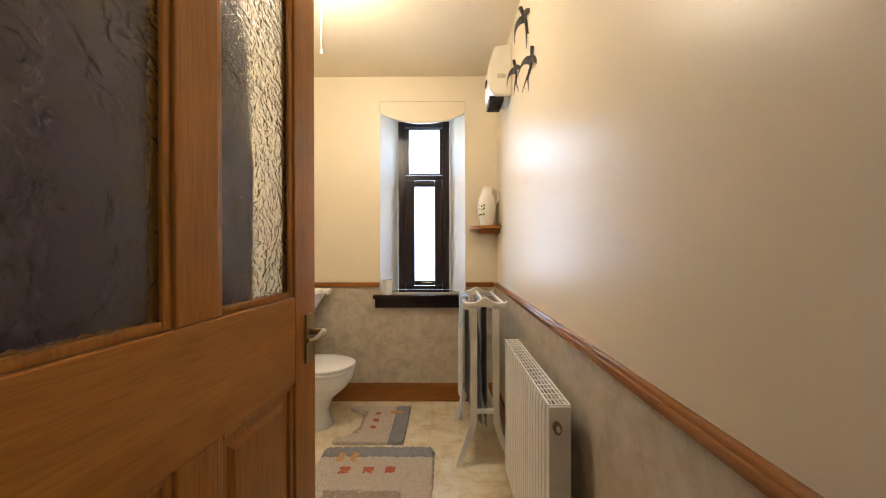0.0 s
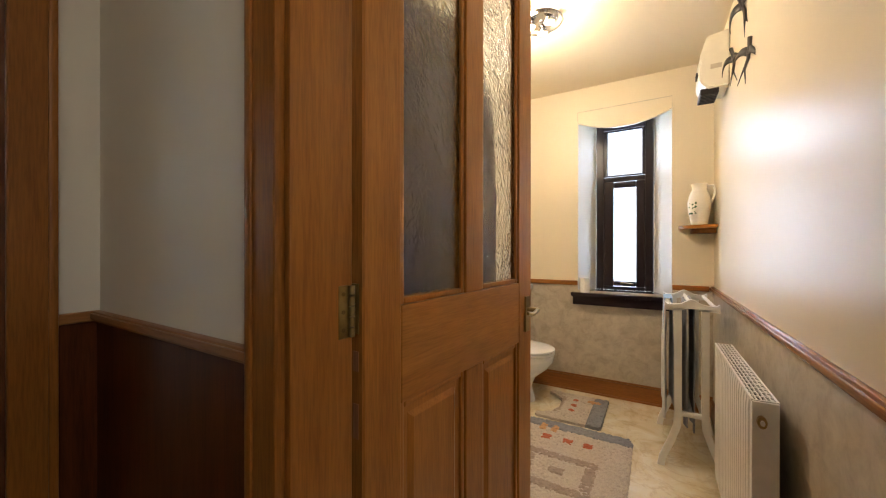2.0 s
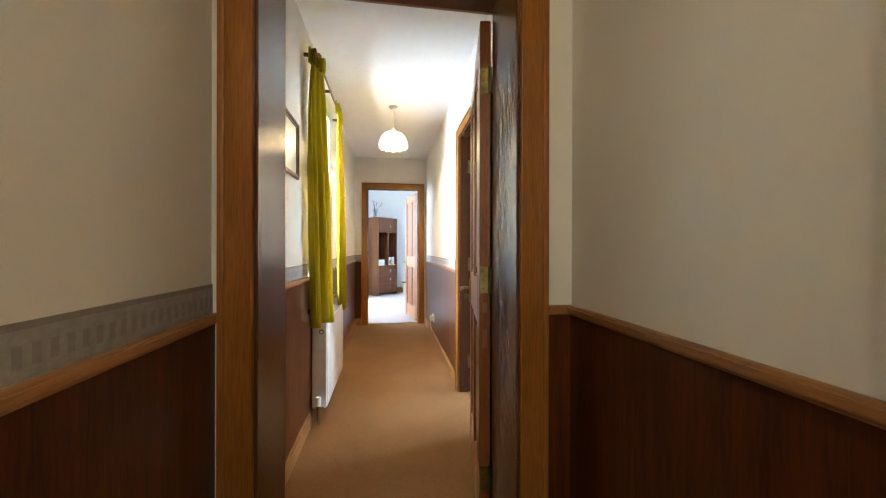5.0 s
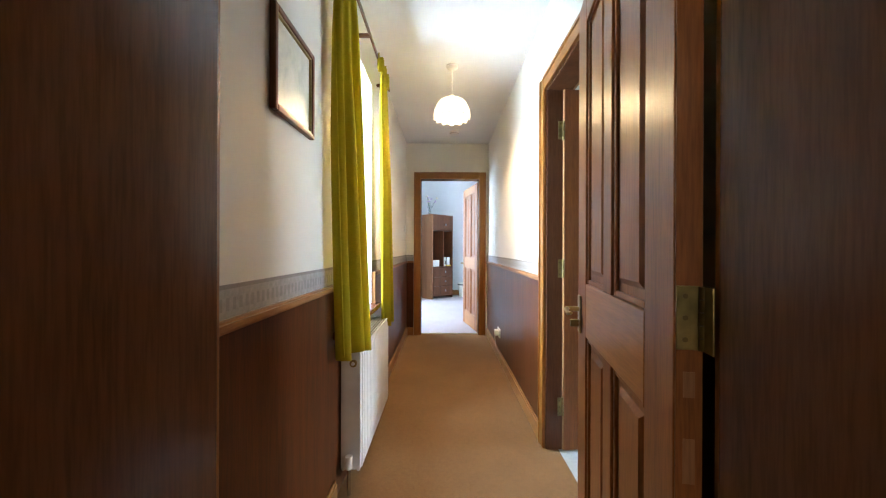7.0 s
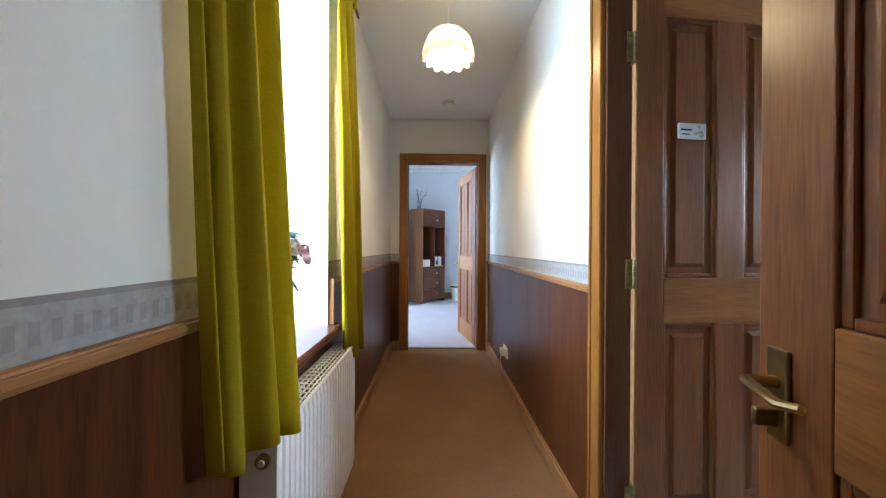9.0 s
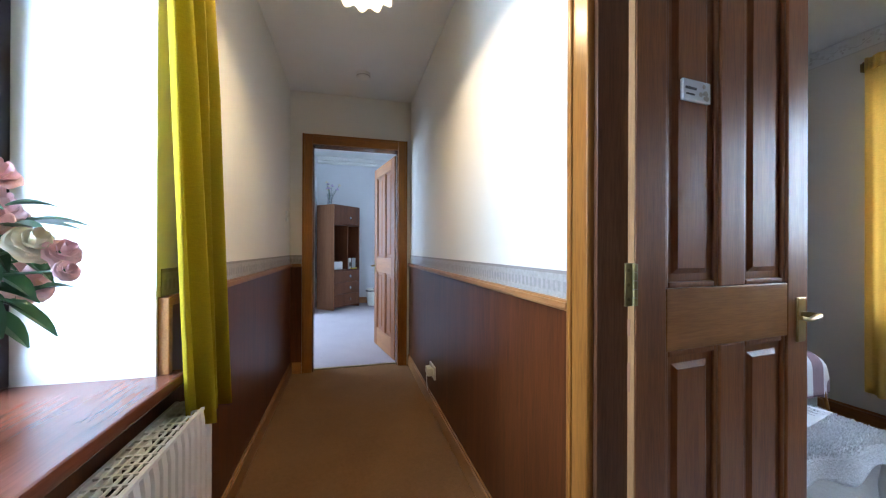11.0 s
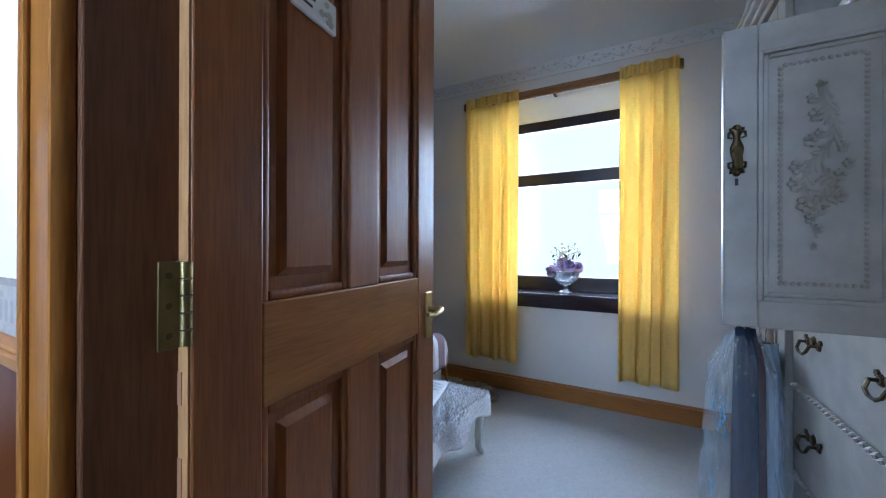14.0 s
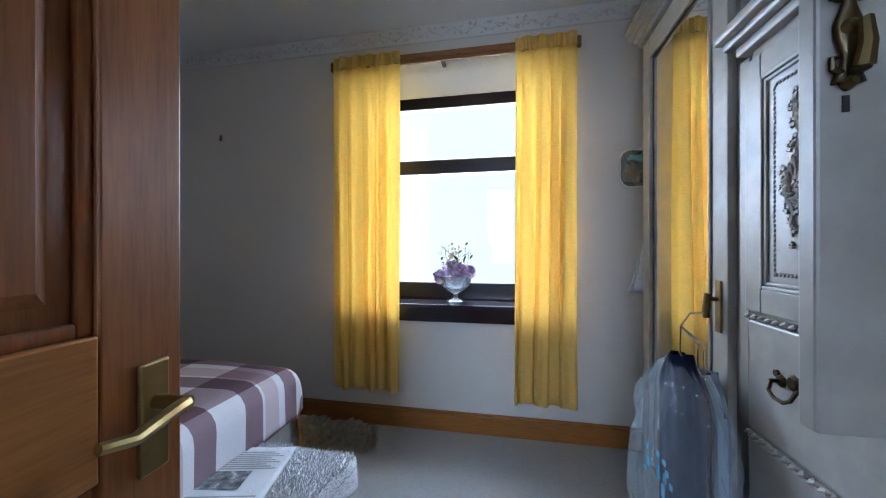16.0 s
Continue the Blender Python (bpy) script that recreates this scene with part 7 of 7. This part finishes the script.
cb = thing("corner_cabinet", pose(-8.85, -0.80, 0, 0, 0, 136.2), "tall teak wall unit with drawers, open shelves and flap", "cabinet")
CL, CD, CZ = 0.66, 0.42, 1.88
part("side_panel", slab(0.0, 0.02, 0.0, CD, 0, CZ, 0.003), M_CAB_SIDE, cb, "paler teak side panel")
part("side_panel", slab(CL - 0.02, CL, 0.0, CD, 0, CZ, 0.003), M_CABINET, cb)
part("back_panel", slab(0.02, CL - 0.02, CD - 0.01, CD, 0, CZ), M_CABINET, cb)
for z in (0.05, 0.70, 1.52, CZ - 0.02):
    part("shelf", slab(0.02, CL - 0.02, 0.002, CD - 0.01, z, z + 0.02), M_CABINET, cb)
part("divider", slab(0.36, 0.378, 0.02, CD - 0.01, 0.72, 1.52), M_CABINET, cb)
for k in range(3):
    d = part("drawer", slab(0.022, CL - 0.022, -0.016, 0.0, 0.075 + 0.208 * k, 0.275 + 0.208 * k, 0.004), M_CABINET, cb)
    part("knob", tube(bmesh.new(), [(CL / 2 + 0.05, -0.016, 0.175 + 0.208 * k), (CL / 2 + 0.05, -0.04, 0.175 + 0.208 * k)], 0.018, 12, 0.022), M_CHROME, d, "round brushed metal knob")
d = part("flap", slab(0.022, CL - 0.022, -0.016, 0.0, 1.545, CZ - 0.02, 0.004), M_CABINET, cb)
part("knob", tube(bmesh.new(), [(CL / 2 + 0.05, -0.016, 1.66), (CL / 2 + 0.05, -0.04, 1.66)], 0.018, 12, 0.022), M_CHROME, d, "round brushed metal knob")
mcb = pose(-8.85, -0.80, 0, 0, 0, 136.2)
for nm, x, w, h, mt, lab in (("white_box", 0.08, 0.20, 0.14, M_WHITE, "small white box on the cabinet shelf"), ("cordless_phone", 0.44, 0.06, 0.20, M_WHITE, "white cordless phone on the cabinet shelf"), ("greeting_card", 0.52, 0.10, 0.20, M_NEWS, "pale greeting card standing on the shelf")):
    t = thing(nm, mcb, lab, nm.split("_")[-1])
    part("body", slab(x, x + w, 0.06, 0.06 + (0.05 if nm != "greeting_card" else 0.012), 0.72, 0.72 + h, 0.005), mt, t)
    if nm == "cordless_phone":
        part("keypad", slab(x + 0.012, x + w - 0.012, 0.057, 0.0605, 0.76, 0.84), M_DARKMETAL_AND_SHADE, t)
t = thing("yellow_booklet", mcb, "bright yellow booklet lying on the shelf", "booklet")
part("cover", slab(0.46, 0.60, 0.004, 0.05, 0.72, 0.74, 0.002), plain("bright_yellow_paper", (0.8, 0.62, 0.05), 0.5), t)
gv = thing("glass_vase", mcb, "clear glass vase on the cabinet top", "vase")
part("glass", lathe(bmesh.new(), [(0.001, 0), (0.04, 0), (0.045, 0.01), (0.035, 0.10), (0.055, 0.20), (0.050, 0.20), (0.030, 0.10), (0.03, 0.02), (0.001, 0.015)], (0.10, 0.2, CZ + 0.001), 24), M_CUT, gv)
gf = thing("lilac_blooms", mcb, "lilac and white artificial stems in the vase", "flowers")
random.seed(51)
for i in range(10):
    e = Vector((0.10 + random.uniform(-0.16, 0.30), 0.2 + random.uniform(-0.12, 0.12), CZ + random.uniform(0.26, 0.42)))
    part("stem", tube(bmesh.new(), [(0.10, 0.2, CZ + 0.02), (0.5 * (0.10 + e.x), 0.5 * (0.2 + e.y), CZ + 0.24), e], 0.003, 5), M_LEAF, gf)
    b2 = bmesh.new()
    petal_rose(b2, e, 0.035, 80 + i, 3)
    part("bloom", b2, M_LILAC if i % 3 else M_CREAMPETAL, gf)
bn = thing("pedal_bin", pose(-9.36, -0.10, 0.002), "white plastic bin with a dark rim beside the cabinet", "bin")
part("bucket", lathe(bmesh.new(), [(0.001, 0), (0.085, 0), (0.115, 0.27), (0.11, 0.27), (0.08, 0.01), (0.001, 0.01)], n=24), M_PLASTIC, bn)
part("rim", lathe(bmesh.new(), [(0.112, 0.268), (0.122, 0.275), (0.122, 0.30), (0.112, 0.30), (0.112, 0.268)], n=24), M_DARKMETAL_AND_SHADE, bn, "dark rim")
part("lid", capped_lathe([(0.118, 0.30), (0.118, 0.318), (0.06, 0.335)], n=24), M_PLASTIC, bn)

# unseen glazed door added for light; it closes the lobby behind the walk's start
fd5 = thing("added_porch_door", pose(0, 0, 0), "closed timber porch door with a tall glass light, unseen, added to let light in", "door", "", "structure")
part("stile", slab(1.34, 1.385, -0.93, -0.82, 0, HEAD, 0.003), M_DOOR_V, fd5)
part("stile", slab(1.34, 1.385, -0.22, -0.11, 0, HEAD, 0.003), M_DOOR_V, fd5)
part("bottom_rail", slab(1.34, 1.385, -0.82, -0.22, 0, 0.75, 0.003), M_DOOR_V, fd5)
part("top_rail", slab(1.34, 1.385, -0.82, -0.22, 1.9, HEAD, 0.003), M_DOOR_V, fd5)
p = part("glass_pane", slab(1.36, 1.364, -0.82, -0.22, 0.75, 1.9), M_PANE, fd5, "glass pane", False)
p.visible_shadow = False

# unseen plain pendant, added so that the lobby walls get light
lp = thing("added_lobby_pendant", pose(0.72, -0.62, 0), "plain white pendant, unseen, added to light the lobby", "pendant lamp")
part("flex", bar((0, 0, CEIL), (0, 0, 2.30), 0.003, 8), M_PLASTIC, lp)
part("lampholder", capped_lathe([(0.03, 2.31), (0.03, 2.29), (0.016, 2.27)], n=16), M_PLASTIC, lp)
